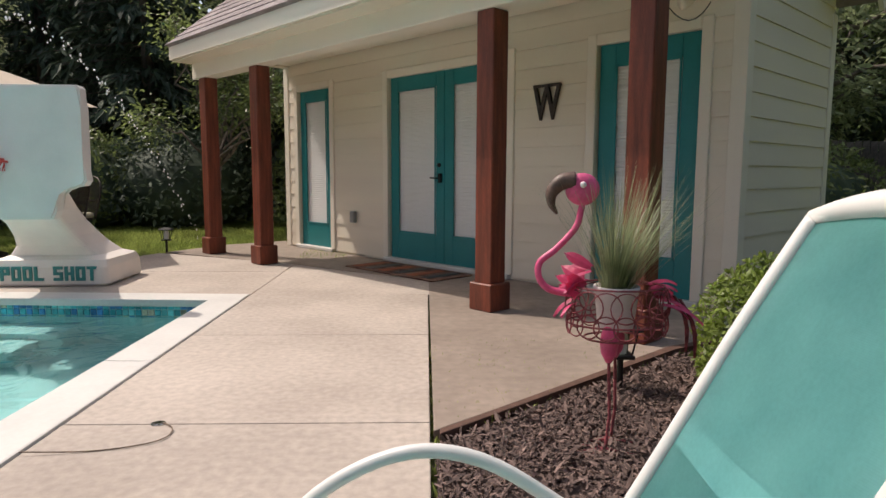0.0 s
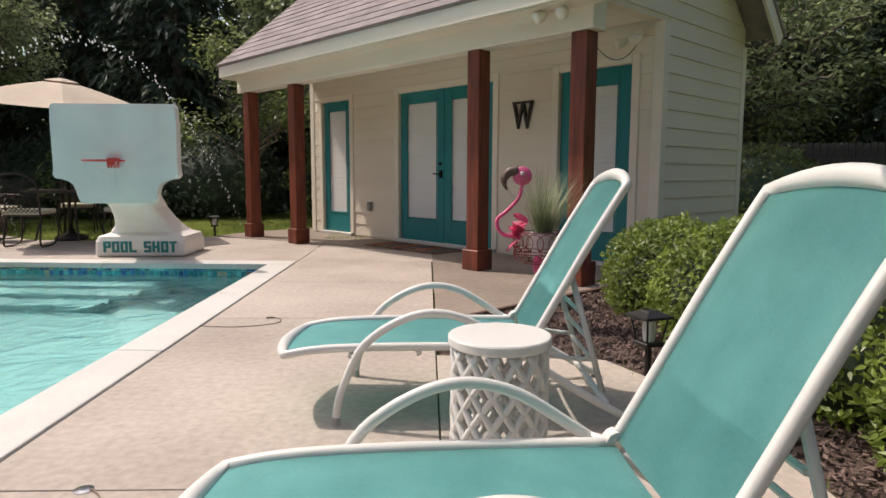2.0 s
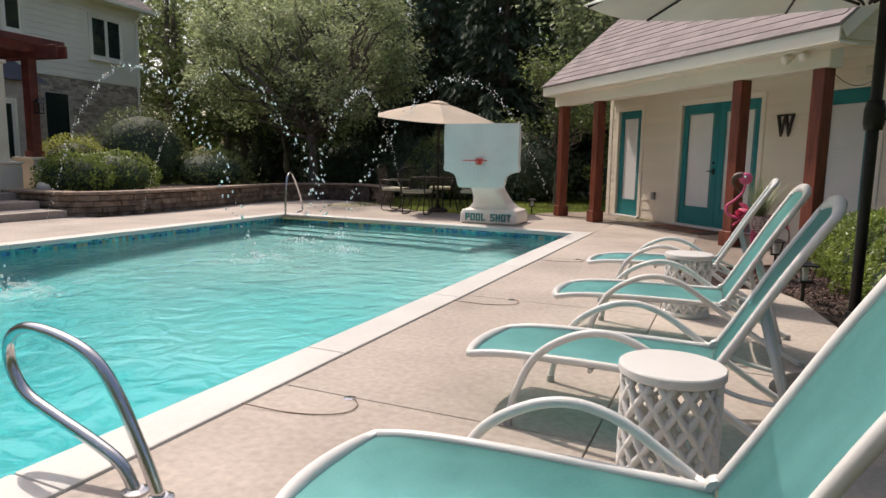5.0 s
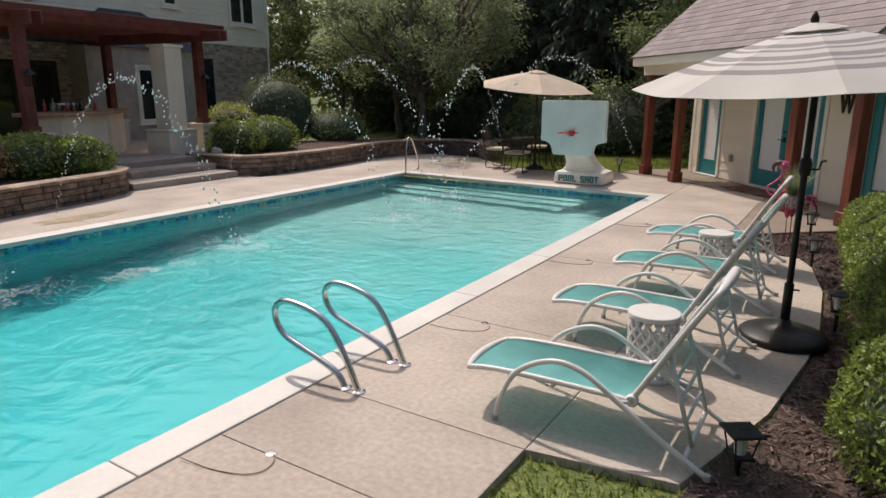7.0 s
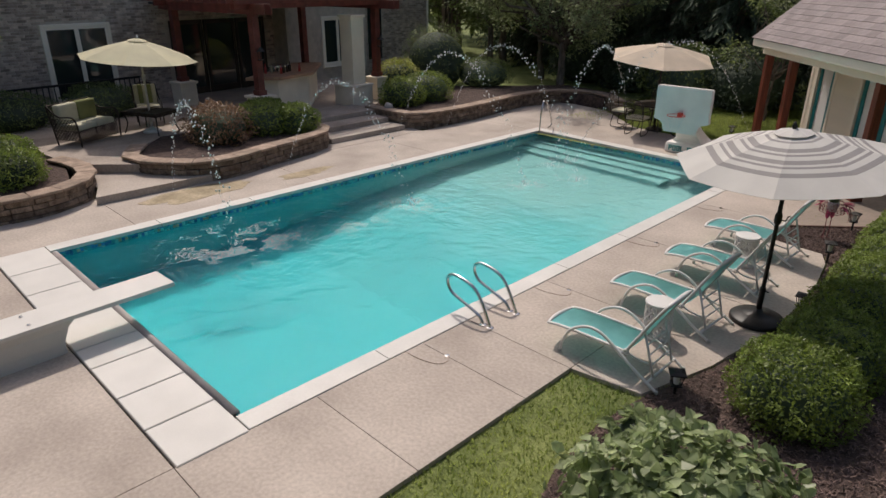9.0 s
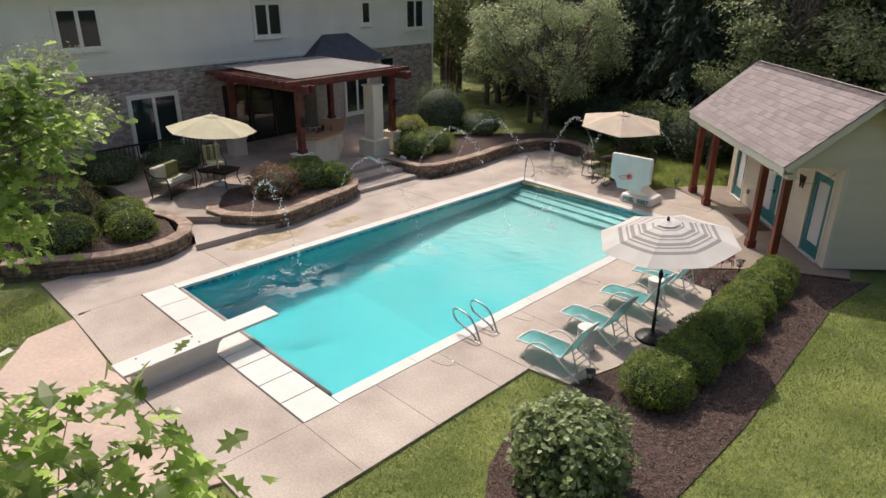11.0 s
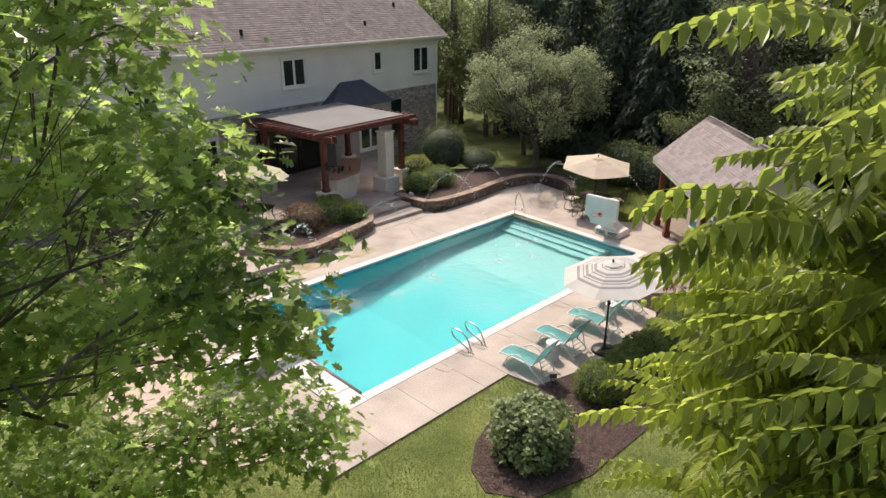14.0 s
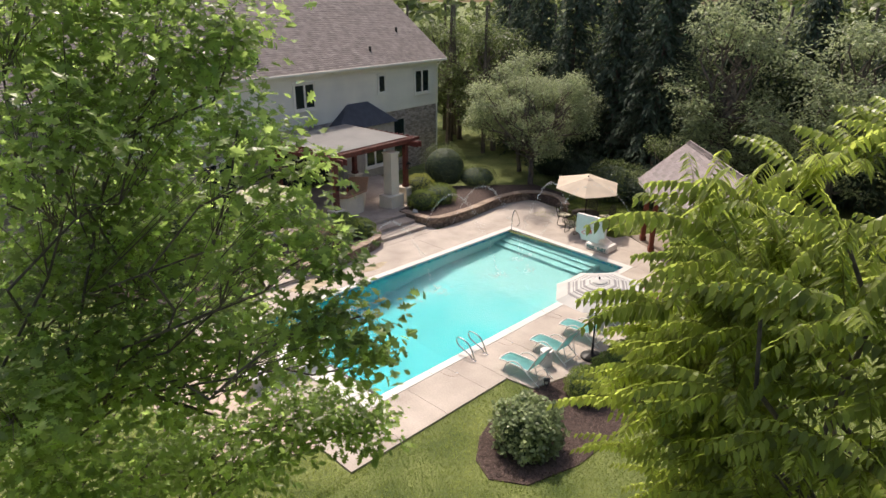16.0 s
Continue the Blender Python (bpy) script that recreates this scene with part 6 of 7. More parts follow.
for sx in (-1, 1):
    for sy in (-1, 1):
        bm = bmesh.new()
        tube(bm, spline([(sx * 0.5, sy * 0.34, 0.5), (sx * 0.45, sy * 0.3, 0.25), (sx * 0.52, sy * 0.36, 0.01)], 5), 0.016, 6)
        part("leg", bm, M_DARKMETAL, ct)
st = thing("garden_stone", "pale round boulder at the planter's edge", "stone", pose(-11.25, 2.75, 0.33))
bm = bmesh.new()
bmesh.ops.create_icosphere(bm, subdivisions=3, radius=0.15, matrix=Matrix.Translation((0, 0, 0.1)) @ Matrix.Diagonal((1, 0.85, 0.95, 1)))
for v in bm.verts:
    v.co *= 1 + 0.12 * noise.noise(v.co * 9)
part("rock", bm, mat("pale_rock", (0.45, 0.43, 0.40), 0.85, var=0.15, scale=8), st, smooth=True)

# ---- plants ----
NP = np.random.RandomState(11)


def unit(v):
    return v / np.maximum(np.linalg.norm(v, axis=1, keepdims=True), 1e-9)


def scatter(shape, pos, normal, size, heading=None):
    """Copies of a flat leaf outline (k x 3; its length along x) at pos, facing normal; returns vertices and faces."""
    n, k = len(pos), len(shape)
    nz = unit(normal)
    hx = heading if heading is not None else NP.normal(size=(n, 3))
    hx = unit(hx - nz * np.sum(hx * nz, axis=1, keepdims=True))
    hy = np.cross(nz, hx)
    s = np.asarray(size).reshape(-1, 1, 1)
    V = pos[:, None, :] + s * (shape[None, :, 0:1] * hx[:, None, :] + shape[None, :, 1:2] * hy[:, None, :] + shape[None, :, 2:3] * nz[:, None, :])
    F = np.arange(n * k).reshape(n, k)
    return V.reshape(-1, 3), F


def foliage(name, sets, material, parent=None, label=""):
    V = np.concatenate([v for v, f in sets])
    F, off = [], 0
    for v, f in sets:
        F += (f + off).tolist()
        off += len(v)
    ob = raw(name, V.tolist(), F, material, parent, label)
    ob["kind"] = "stuff"
    return ob


OVAL = np.array([(0, 0, 0), (0.3, 0.2, 0.05), (0.7, 0.17, 0.04), (1, 0, -0.08), (0.7, -0.17, 0.04), (0.3, -0.2, 0.05)])
ROUND = np.array([(0, 0, 0), (0.35, 0.33, 0.06), (0.75, 0.26, 0.04), (1, 0, -0.1), (0.75, -0.26, 0.04), (0.35, -0.33, 0.06)])
LANCE = np.array([(0, 0, 0), (0.28, 0.14, 0.03), (0.65, 0.11, 0.0), (1, 0, -0.12), (0.65, -0.11, 0.0), (0.28, -0.14, 0.03)])
OAKL = np.array([(0, 0.02, 0), (0.25, 0.10, 0), (0.22, 0.30, 0.06), (0.42, 0.14, 0.02), (0.52, 0.42, 0.08), (0.63, 0.14, 0.0), (0.78, 0.26, 0.03), (1.0, 0.0, -0.08),
                 (0.78, -0.26, 0.03), (0.63, -0.14, 0.0), (0.52, -0.42, 0.08), (0.42, -0.14, 0.02), (0.22, -0.30, 0.06), (0.25, -0.10, 0), (0, -0.02, 0)])
NEEDLE = np.array([(0, 0.012, 0), (0.6, 0.10, -0.05), (1, 0, -0.22), (0.6, -0.10, -0.05)])


def shrub(m, rx, ry, rz, n, size, material, label, name="boxwood_shrub", category="shrub", shape=OVAL, group="", lump=0.12, bottom=-0.55):
    """A clipped or loose shrub: a solid dark green core and many leaves over a lumpy dome."""
    t = thing(name, label, category, m, group)
    d = unit(NP.normal(size=(n, 3)))
    d[:, 2] = np.where(d[:, 2] < bottom, -d[:, 2], d[:, 2])
    bump = np.array([noise.noise(Vector(v) * 2.3 + Vector((m.translation.x, m.translation.y, 0))) + 0.6 * noise.noise(Vector(v) * 5.5 + Vector((m.translation.y, 3, 0))) for v in d])
    r = (1 + lump * bump) * (1 - 0.22 * NP.rand(n) ** 2.2)
    P = d * r[:, None] * np.array((rx, ry, rz)) + np.array((0, 0, rz * 0.62))
    P[:, 2] = np.maximum(P[:, 2], 0.02)
    nrm = d + NP.normal(size=(n, 3)) * 0.75 + np.array((0, 0, 0.35))
    head = d + NP.normal(size=(n, 3)) * 0.6 + np.array((0, 0, 0.5))
    foliage("leaves", [scatter(shape, P, nrm, size * (0.7 + 0.6 * NP.rand(n)), head)], material, t)
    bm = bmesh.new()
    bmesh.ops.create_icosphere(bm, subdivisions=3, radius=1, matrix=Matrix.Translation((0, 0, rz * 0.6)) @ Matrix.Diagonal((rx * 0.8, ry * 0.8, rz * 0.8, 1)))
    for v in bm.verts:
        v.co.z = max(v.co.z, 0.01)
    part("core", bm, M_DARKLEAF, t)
    bm = bmesh.new()
    for k in range(5):
        a = 2 * math.pi * k / 5
        tube(bm, [(0.04 * math.cos(a), 0.04 * math.sin(a), -0.03), (rx * 0.4 * math.cos(a), ry * 0.4 * math.sin(a), rz * 0.5)], 0.014, 5)
    part("stems", bm, M_BARK, t)
    return t


# boxwood row beside the lounge pad
rr = random.Random(2)
for x, y, rx, rz in ((1.95, -3.45, 0.62, 0.48), (2.0, -2.45, 0.60, 0.47), (1.98, -1.5, 0.60, 0.48), (1.95, -0.5, 0.60, 0.47), (1.88, 0.45, 0.58, 0.46), (1.82, 1.42, 0.58, 0.46), (1.75, 2.38, 0.52, 0.42)):
    shrub(pose(x, y, -0.03, 0, 0, rr.uniform(0, 90)), rx, rx * 0.95, rz, 6500, 0.042, M_BOX, "rounded green boxwood shrub in the mulch bed", group="boxwood row")
shrub(pose(2.05, -6.1, -0.03), 0.76, 0.76, 0.70, 2900, 0.105, M_HYDR, "loose pale-green hydrangea shrub in the mulch bed", "hydrangea_shrub", shape=ROUND, lump=0.3)
shrub(pose(1.15, -4.9, -0.03), 0.26, 0.26, 0.18, 160, 0.12, M_HYDR, "low pale-green hosta at the lawn's edge", "hosta", "plant", shape=ROUND, lump=0.2)
# planters by the house
for x, y, rx, rz, m, lab, nm in ((-11.25, -1.35, 0.75, 0.5, M_BOX, "rounded green shrub in the stone planter", "planter_shrub"), (-10.75, -0.65, 0.55, 0.45, M_BOX, "rounded green shrub in the stone planter", "planter_shrub"),
                                 (-11.9, -0.9, 0.7, 0.45, M_BOX, "rounded green shrub in the stone planter", "planter_shrub"), (-11.0, -8.5, 0.8, 0.5, M_BOX, "rounded green shrub in the far planter", "planter_shrub"),
                                 (-10.6, -7.0, 0.6, 0.42, M_BOX, "rounded green shrub in the far planter", "planter_shrub"), (-11.6, -6.9, 0.7, 0.45, M_BOX, "rounded green shrub in the far planter", "planter_shrub"),
                                 (-11.75, 3.75, 0.72, 0.5, M_BOX, "rounded green shrub above the stone wall", "planter_shrub"), (-11.9, 4.9, 0.85, 0.55, M_BOX, "rounded green shrub above the stone wall", "planter_shrub"),
                                 (-13.0, 4.7, 0.8, 0.75, M_LIME, "yellow-green leafy shrub beside the pergola", "spirea_shrub"), (-14.2, 7.6, 1.3, 1.3, M_WOOD, "dark green shrub against the house", "foundation_shrub"),
                                 (-12.8, 8.6, 1.1, 0.6, M_WOOD, "dark green shrub beyond the wall", "foundation_shrub"), (-16.2, -5.6, 1.1, 0.55, M_WOOD, "dark hedge below the house window", "foundation_shrub"),
                                 (-16.3, -3.4, 1.1, 0.55, M_WOOD, "dark hedge below the house window", "foundation_shrub"), (-16.2, -7.8, 1.1, 0.6, M_WOOD, "dark hedge below the house window", "foundation_shrub")):
    shrub(pose(x, y, TER - 0.03, 0, 0, rr.uniform(0, 90)), rx, rx, rz, 3000, 0.06, m, lab, nm)
shrub(pose(-12.5, -8.3, TER - 0.03), 1.25, 1.2, 0.85, 4200, 0.075, M_BRONZE, "loose bronze-green shrub behind the planter", "spirea_shrub", lump=0.25)
shrub(pose(-11.15, -2.55, TER - 0.03), 0.85, 0.75, 0.55, 3000, 0.085, M_RUSSET, "weeping russet laceleaf maple in the planter", "laceleaf_maple", shape=LANCE, lump=0.25)


def limb(bm, a, b, r0, r1, rng, wob=0.12, n=7):
    a, b = Vector(a), Vector(b)
    L = (b - a).length
    mid = [a.lerp(b, k / n) + Vector((rng.uniform(-1, 1), rng.uniform(-1, 1), rng.uniform(-0.4, 0.8))) * wob * L * math.sin(math.pi * k / n) for k in range(n + 1)]
    tube(bm, mid, [r0 + (r1 - r0) * k / n for k in range(n + 1)], 6)
    return mid


def tree(name, label, base, trunk_h, trunk_r, clumps, leaves, size, material, shape, seed, droop=0.2, limb_r=0.0):
    """Trunk, limbs out to the clumps, twigs, and leaves round each clump (x, y, z, radius), in world places."""
    t = thing(name, label, "tree", pose(*base))
    rng = random.Random(seed)
    bx, by, bz = base
    bm = bmesh.new()
    top = Vector((rng.uniform(-0.2, 0.2), rng.uniform(-0.2, 0.2), trunk_h))
    limb(bm, (0, 0, -0.1), top, trunk_r, trunk_r * 0.6, rng, 0.03)
    part("trunk", bm, M_BARK, t, smooth=True)
    sets = []
    tot = sum(c[3] ** 2 for c in clumps)
    tw = bmesh.new()
    for cx, cy, cz, cr in clumps:
        c = Vector((cx - bx, cy - by, cz - bz))
        bm = bmesh.new()
        start = top * min(1.0, max(0.35, (c.z - 0.3 * (Vector((c.x, c.y, 0))).length) / max(trunk_h, 0.1)))
        pts = limb(bm, start, c, limb_r or trunk_r * 0.42, (limb_r or trunk_r * 0.42) * 0.24 + 0.004, rng)
        part("limb", bm, M_BARK, t, smooth=True)
        n = max(30, int(leaves * cr ** 2 / tot))
        k = max(8, n // 16)
        tips = unit(NP.normal(size=(k, 3))) * (NP.rand(k, 1) ** 0.45) * cr * np.array((1, 1, 0.8)) + np.array(c)
        if k:
            for q in range(0, k, 3):
                src = pts[rng.randrange(len(pts) // 2, len(pts))]
                mid = Vector(src).lerp(Vector(tips[q]), 0.5) + Vector((0, 0, 0.08 * cr))
                tube(tw, [src, mid, Vector(tips[q])], [0.0055, 0.004, 0.002], 3)
        idx = NP.randint(0, k, n)
        spread = 0.12 * cr + 0.75 * size
        P = tips[idx] + NP.normal(size=(n, 3)) * spread * np.array((1, 1, 0.6))
        out = unit(P - np.array(c))
        nrm = np.array((0, 0, 1.0)) + NP.normal(size=(n, 3)) * 0.55 + out * 0.3
        head = out + NP.normal(size=(n, 3)) * 0.7 + np.array((0, 0, -droop))
        sets.append(scatter(shape, P, nrm, size * (0.6 + 0.7 * NP.rand(n)), head))
    part("branching", tw, M_BARK, t)["kind"] = "stuff"
    foliage("crown", sets, material, t)
    return t


def crown(cx, cy, cz, rx, ry, rz, n, r, seed):
    q = random.Random(seed)
    out = []
    while len(out) < n:
        v = Vector((q.uniform(-1, 1), q.uniform(-1, 1), q.uniform(-1, 1)))
        if 0.35 < v.length < 1:
            out.append((cx + v.x * rx, cy + v.y * ry, cz + v.z * rz, r * q.uniform(0.7, 1.25)))
    return out


# oak beside the drone's way, its crown on the lawn's corner
OAK = [(2.42, -14.09, 8.89, 0.9), (3.66, -13.5, 9.07, 0.6), (3.93, -13.15, 9.21, 0.35), (3.07, -13.78, 8.25, 0.8), (4.42, -13.51, 8.5, 0.45), (4.94, -13.44, 8.26, 0.33), (2.17, -14.42, 7.35, 0.9),
       (3.01, -13.64, 7.25, 0.8), (4.56, -13.44, 7.55, 0.5), (5.05, -13.09, 7.59, 0.33), (5.37, -13.08, 7.01, 0.33), (4.95, -13.25, 6.92, 0.42), (3.09, -14.76, 6.44, 0.9), (3.3, -13.94, 6.19, 0.85),
       (3.9, -13.33, 6.19, 0.55), (5.29, -13.14, 6.51, 0.3), (2.79, -15.03, 5.13, 0.9), (2.63, -14.05, 4.46, 0.85), (3.29, -13.32, 4.58, 0.65), (3.38, -12.67, 4.76, 0.55), (3.61, -12.17, 4.71, 0.5),
       (3.94, -11.96, 4.48, 0.36), (4.01, -14.95, 8.56, 0.6), (2.47, -13.55, 9.77, 0.8), (3.96, -15.43, 6.42, 0.6), (3.21, -14.44, 9.56, 0.7), (3.0, -12.96, 9.87, 0.6),
       (-0.24, -11.4, 5.37, 0.45), (-0.14, -11.0, 5.37, 0.36), (-0.14, -11.54, 4.83, 0.45), (-0.09, -10.96, 5.16, 0.4), (-0.03, -11.49, 4.52, 0.4)]
tree("oak_tree", "oak tree with lobed sunlit green leaves", (2.4, -15.0, -0.05), 5.2, 0.11, OAK, 24000, 0.113, M_OAK, OAKL, 7, limb_r=0.017)


# tree with long feathered leaves on the other side of the way
def feathered_tree():
    base = Vector((9.6, -10.6, -0.05))
    t = thing("sumac_tree", "tall tree with long drooping feathered leaves", "tree", pose(*base))
    rng = random.Random(17)
    bm = bmesh.new()
    top = Vector((-0.2, -0.3, 5.2))
    limb(bm, (0, 0, -0.1), top, 0.13, 0.07, rng, 0.03)
    part("trunk", bm, M_BARK, t, smooth=True)
    C, R = Vector((9.5, -11.15, 6.35)) - base, Vector((2.35, 1.95, 2.3))
    hubs = []
    for i in range(270):
        while True:
            v = Vector((rng.uniform(-1, 1), rng.uniform(-1, 1), rng.uniform(-1, 1)))
            if 0.5 < v.length < 1.0 and (i % 4 == 0 or v.y < 0.35 - 0.3 * v.z):
                break
        hubs.append(C + Vector((v.x * R.x, v.y * R.y, v.z * R.z)))
    hubs += [Vector(p) + Vector((0.2, 0.1, 0.0)) - base for p in ((8.1, -12.8, 8.0), (8.5, -12.9, 8.1), (7.6, -12.6, 8.3), (7.75, -12.3, 8.35), (7.6, -12.75, 7.8), (7.9, -12.6, 8.1), (8.0, -12.1, 8.5), (8.2, -11.7, 8.55), (8.4, -11.4, 8.6), (8.3, -12.3, 8.3), (8.7, -11.8, 8.6), (7.9, -12.3, 7.9))]
    for i in range(55):
        v = Vector((rng.gauss(0, 1), rng.gauss(0, 1), rng.gauss(0, 1))).normalized() * rng.uniform(0.3, 1.0)
        hubs.append(Vector((7.9 + 0.6 * v.x, -11.5 + 0.6 * v.y, 7.1 + 1.1 * v.z)) - base)
    P, N, H, S = [], [], [], []
    stalk = bmesh.new()
    for i, h in enumerate(hubs):
        if i % 9 == 0:
            bm = bmesh.new()
            limb(bm, top * rng.uniform(0.6, 1.0), h, 0.035, 0.012, rng, 0.1)
            part("limb", bm, M_BARK, t, smooth=True)
        out = (h - C).normalized()
        for f in range(7):
            a = rng.uniform(0, 2 * math.pi)
            d = (out * 0.9 + Vector((math.cos(a), math.sin(a), rng.uniform(-0.2, 0.7)))).normalized()
            L = rng.uniform(0.46, 0.72)
            n = rng.randint(11, 14)
            pts = []
            for k in range(n + 1):
                u = k / n
                pts.append(h + d * L * u + Vector((0, 0, 0.10 * u - 0.42 * u * u)) * L)
            tube(stalk, [pts[0], pts[n // 2], pts[-1]], [0.004, 0.003, 0.0015], 3)
            side = d.cross(Vector((0, 0, 1))).normalized()
            for k in range(1, n + 1):
                for s in (-1, 1):
                    P.append(pts[k])
                    H.append(side * s * 0.75 + d * 0.45 + Vector((0, 0, -0.62 - 0.3 * rng.random())))
                    N.append(Vector((0, 0, 0.8)) + side * s * 0.75 + Vector((rng.uniform(-0.25, 0.25), rng.uniform(-0.25, 0.25), 0)))
                    S.append(rng.uniform(0.085, 0.125) * (1 - 0.35 * (k / n) ** 3))
    part("stalk_work", stalk, leaf_mat("green_stalk", (0.20, 0.22, 0.05), (0.28, 0.28, 0.08)), t)
    foliage("crown", [scatter(LANCE * np.array((1, 1.4, 1)), np.array([tuple(p) for p in P]), np.array([tuple(p) for p in N]), np.array(S), np.array([tuple(p) for p in H]))], M_SUMAC, t)
    return t


feathered_tree()
tree("young_maple", "thin sapling with small yellowing leaves over the lawn", (7.4, -8.0, -0.05), 3.2, 0.05,
     [(6.0, -8.4, 4.2, 0.32), (5.7, -8.4, 4.2, 0.22), (6.3, -8.2, 3.9, 0.35), (6.6, -8.6, 4.5, 0.4), (7.0, -8.2, 4.6, 0.5), (6.6, -7.9, 3.3, 0.5), (7.2, -8.0, 3.6, 0.6), (7.4, -8.6, 3.0, 0.6), (7.9, -8.0, 4.3, 0.6)], 1500, 0.085, M_OAK, LANCE, 9, droop=0.8)

# mid-distance trees
tree("crabapple_tree", "spreading crabapple tree with silvery green leaves", (-10.75, 10.6, 0.2), 1.6, 0.16, crown(-11.4, 11.2, 4.1, 3.4, 3.1, 2.5, 66, 0.68, 3), 33000, 0.12, M_CRAB, OVAL, 3)
tree("crabapple_tree", "smaller crabapple tree behind the stone wall", (-13.6, 13.2, 0.1), 1.8, 0.14, crown(-13.6, 13.2, 4.2, 2.8, 2.6, 2.5, 40, 0.66, 4), 15000, 0.13, M_CRAB, OVAL, 4)
tree("dogwood_tree", "small bright green tree beside the pool house", (-3.7, 11.0, -0.05), 1.2, 0.07, crown(-3.7, 11.0, 2.6, 1.3, 1.1, 1.3, 12, 0.6, 5), 5000, 0.10, M_WOOD, OVAL, 5)
tree("patio_tree", "light airy tree by the house corner", (-12.8, -8.8, 0.3), 2.2, 0.09, crown(-12.8, -8.4, 3.5, 1.9, 1.9, 1.5, 18, 0.6, 6), 11000, 0.085, M_CRAB, OVAL, 6)
for i, (x, y, h, r) in enumerate(((2.2, 13.9, 9.6, 3.0), (-2.6, 14.3, 9.8, 2.7), (7.5, 13.8, 8.6, 3.6), (-18.5, 16.5, 8.5, 2.8), (12.0, 19.0, 9.5, 3.6), (-22.5, 17.5, 9.0, 3.2), (-1.0, 20.0, 8.0, 3.2), (13.5, 10.5, 6.5, 3.3), (16.5, 3.5, 7.0, 3.5), (6.0, 21.0, 9.0, 3.6), (-20.5, 24.0, 8.5, 3.4), (-14.5, 22.0, 8.0, 3.0), (18.5, 14.0, 8.5, 3.8))):
    tree("woodland_tree", "broadleaf tree at the garden's edge", (x, y, -0.05), h * 0.4, 0.2, crown(x, y, h * 0.58, r, r, h * 0.42, 44, 0.85, 30 + i), 12000, 0.18, M_CRAB if i < 3 else M_WOOD, OVAL, 40 + i)


def spruce(x, y, h, r, seed):
    t = thing("spruce_tree", "tall dark green spruce behind the garden", "tree", pose(x, y, -0.05), "spruces")
    rng = random.Random(seed)
    bm = bmesh.new()
    tube(bm, [(0, 0, -0.1), (0, 0, h * 0.5), (0, 0, h)], [0.2, 0.12, 0.01], 8)
    part("trunk", bm, M_BARK, t, smooth=True)
    P, H, N, S = [], [], [], []
    boughs = bmesh.new()
    z = 0.4
    while z < h - 0.2:
        rad = r * (1 - z / h) ** 0.8 + 0.15
        nb = 9
        for k in range(nb):
            a = 2 * math.pi * (k + rng.random()) / nb
            l = rad * rng.uniform(0.75, 1.1)
            d = Vector((math.cos(a), math.sin(a), 0))
            tube(boughs, [Vector((0, 0, z)), Vector((0, 0, z)) + d * l + Vector((0, 0, -0.22 * l))], [0.02, 0.006], 3)
            for q in range(int(7 + 13 * l)):
                u = rng.uniform(0.15, 1.0)
                p = Vector((0, 0, z)) + d * l * u + Vector((0, 0, -0.28 * l * u * u + 0.06)) + Vector((rng.gauss(0, 0.10), rng.gauss(0, 0.10), rng.gauss(0, 0.05)))
                P.append(tuple(p))
                H.append((d.x + rng.gauss(0, 0.6), d.y + rng.gauss(0, 0.6), -0.75 + rng.gauss(0, 0.2)))
                N.append((d.x * 0.6 + rng.gauss(0, 0.4), d.y * 0.6 + rng.gauss(0, 0.4), 0.9))
                S.append(rng.uniform(0.22, 0.45))
        z += 0.34
    part("bough_work", boughs, M_BARK, t)["kind"] = "stuff"
    foliage("needles", [scatter(NEEDLE * np.array((1, 1.6, 1)), np.array(P), np.array(N), np.array(S), np.array(H))], M_DARKLEAF, t)
    return t


for i, (x, y, h, r) in enumerate(((-16.5, 18.5, 11, 2.7), (-13.0, 17.0, 12, 2.8), (-9.6, 16.4, 12, 2.8), (-6.6, 15.4, 12.5, 2.8), (-3.6, 18.2, 12, 2.7), (-0.8, 18.8, 11.5, 2.6), (-8.2, 20.0, 13, 3.0), (-4.6, 19.0, 13, 3.0), (-11.6, 21.5, 13, 3.0),
                                 (2.6, 19.2, 12, 2.8), (-19.5, 20.5, 11, 2.8), (-17.5, 26.0, 13, 3.2), (10.5, 19.0, 12, 3.0), (14.5, 18.0, 12, 3.0), (20.0, 8.5, 11, 3.0), (-23.5, 24.0, 12, 3.0))):
    spruce(x, y, h, r, 60 + i)
for i, (x, y, rx, rz) in enumerate(((-9.5, 13.6, 1.5, 1.1), (-7.0, 12.4, 1.5, 1.2), (-5.0, 12.9, 1.6, 1.2), (-1.6, 12.4, 1.5, 1.3), (-12.2, 14.6, 1.6, 1.2), (6.5, 11.0, 1.6, 1.0), (9.5, 9.5, 1.5, 0.9), (11.5, 7.0, 1.5, 0.9))):
    shrub(pose(x, y, -0.05, 0, 0, 20 * i), rx, rx, rz, 2600, 0.12, M_WOOD if i % 2 else M_DARKLEAF, "dark undergrowth shrub at the wood's edge", "understorey_shrub")

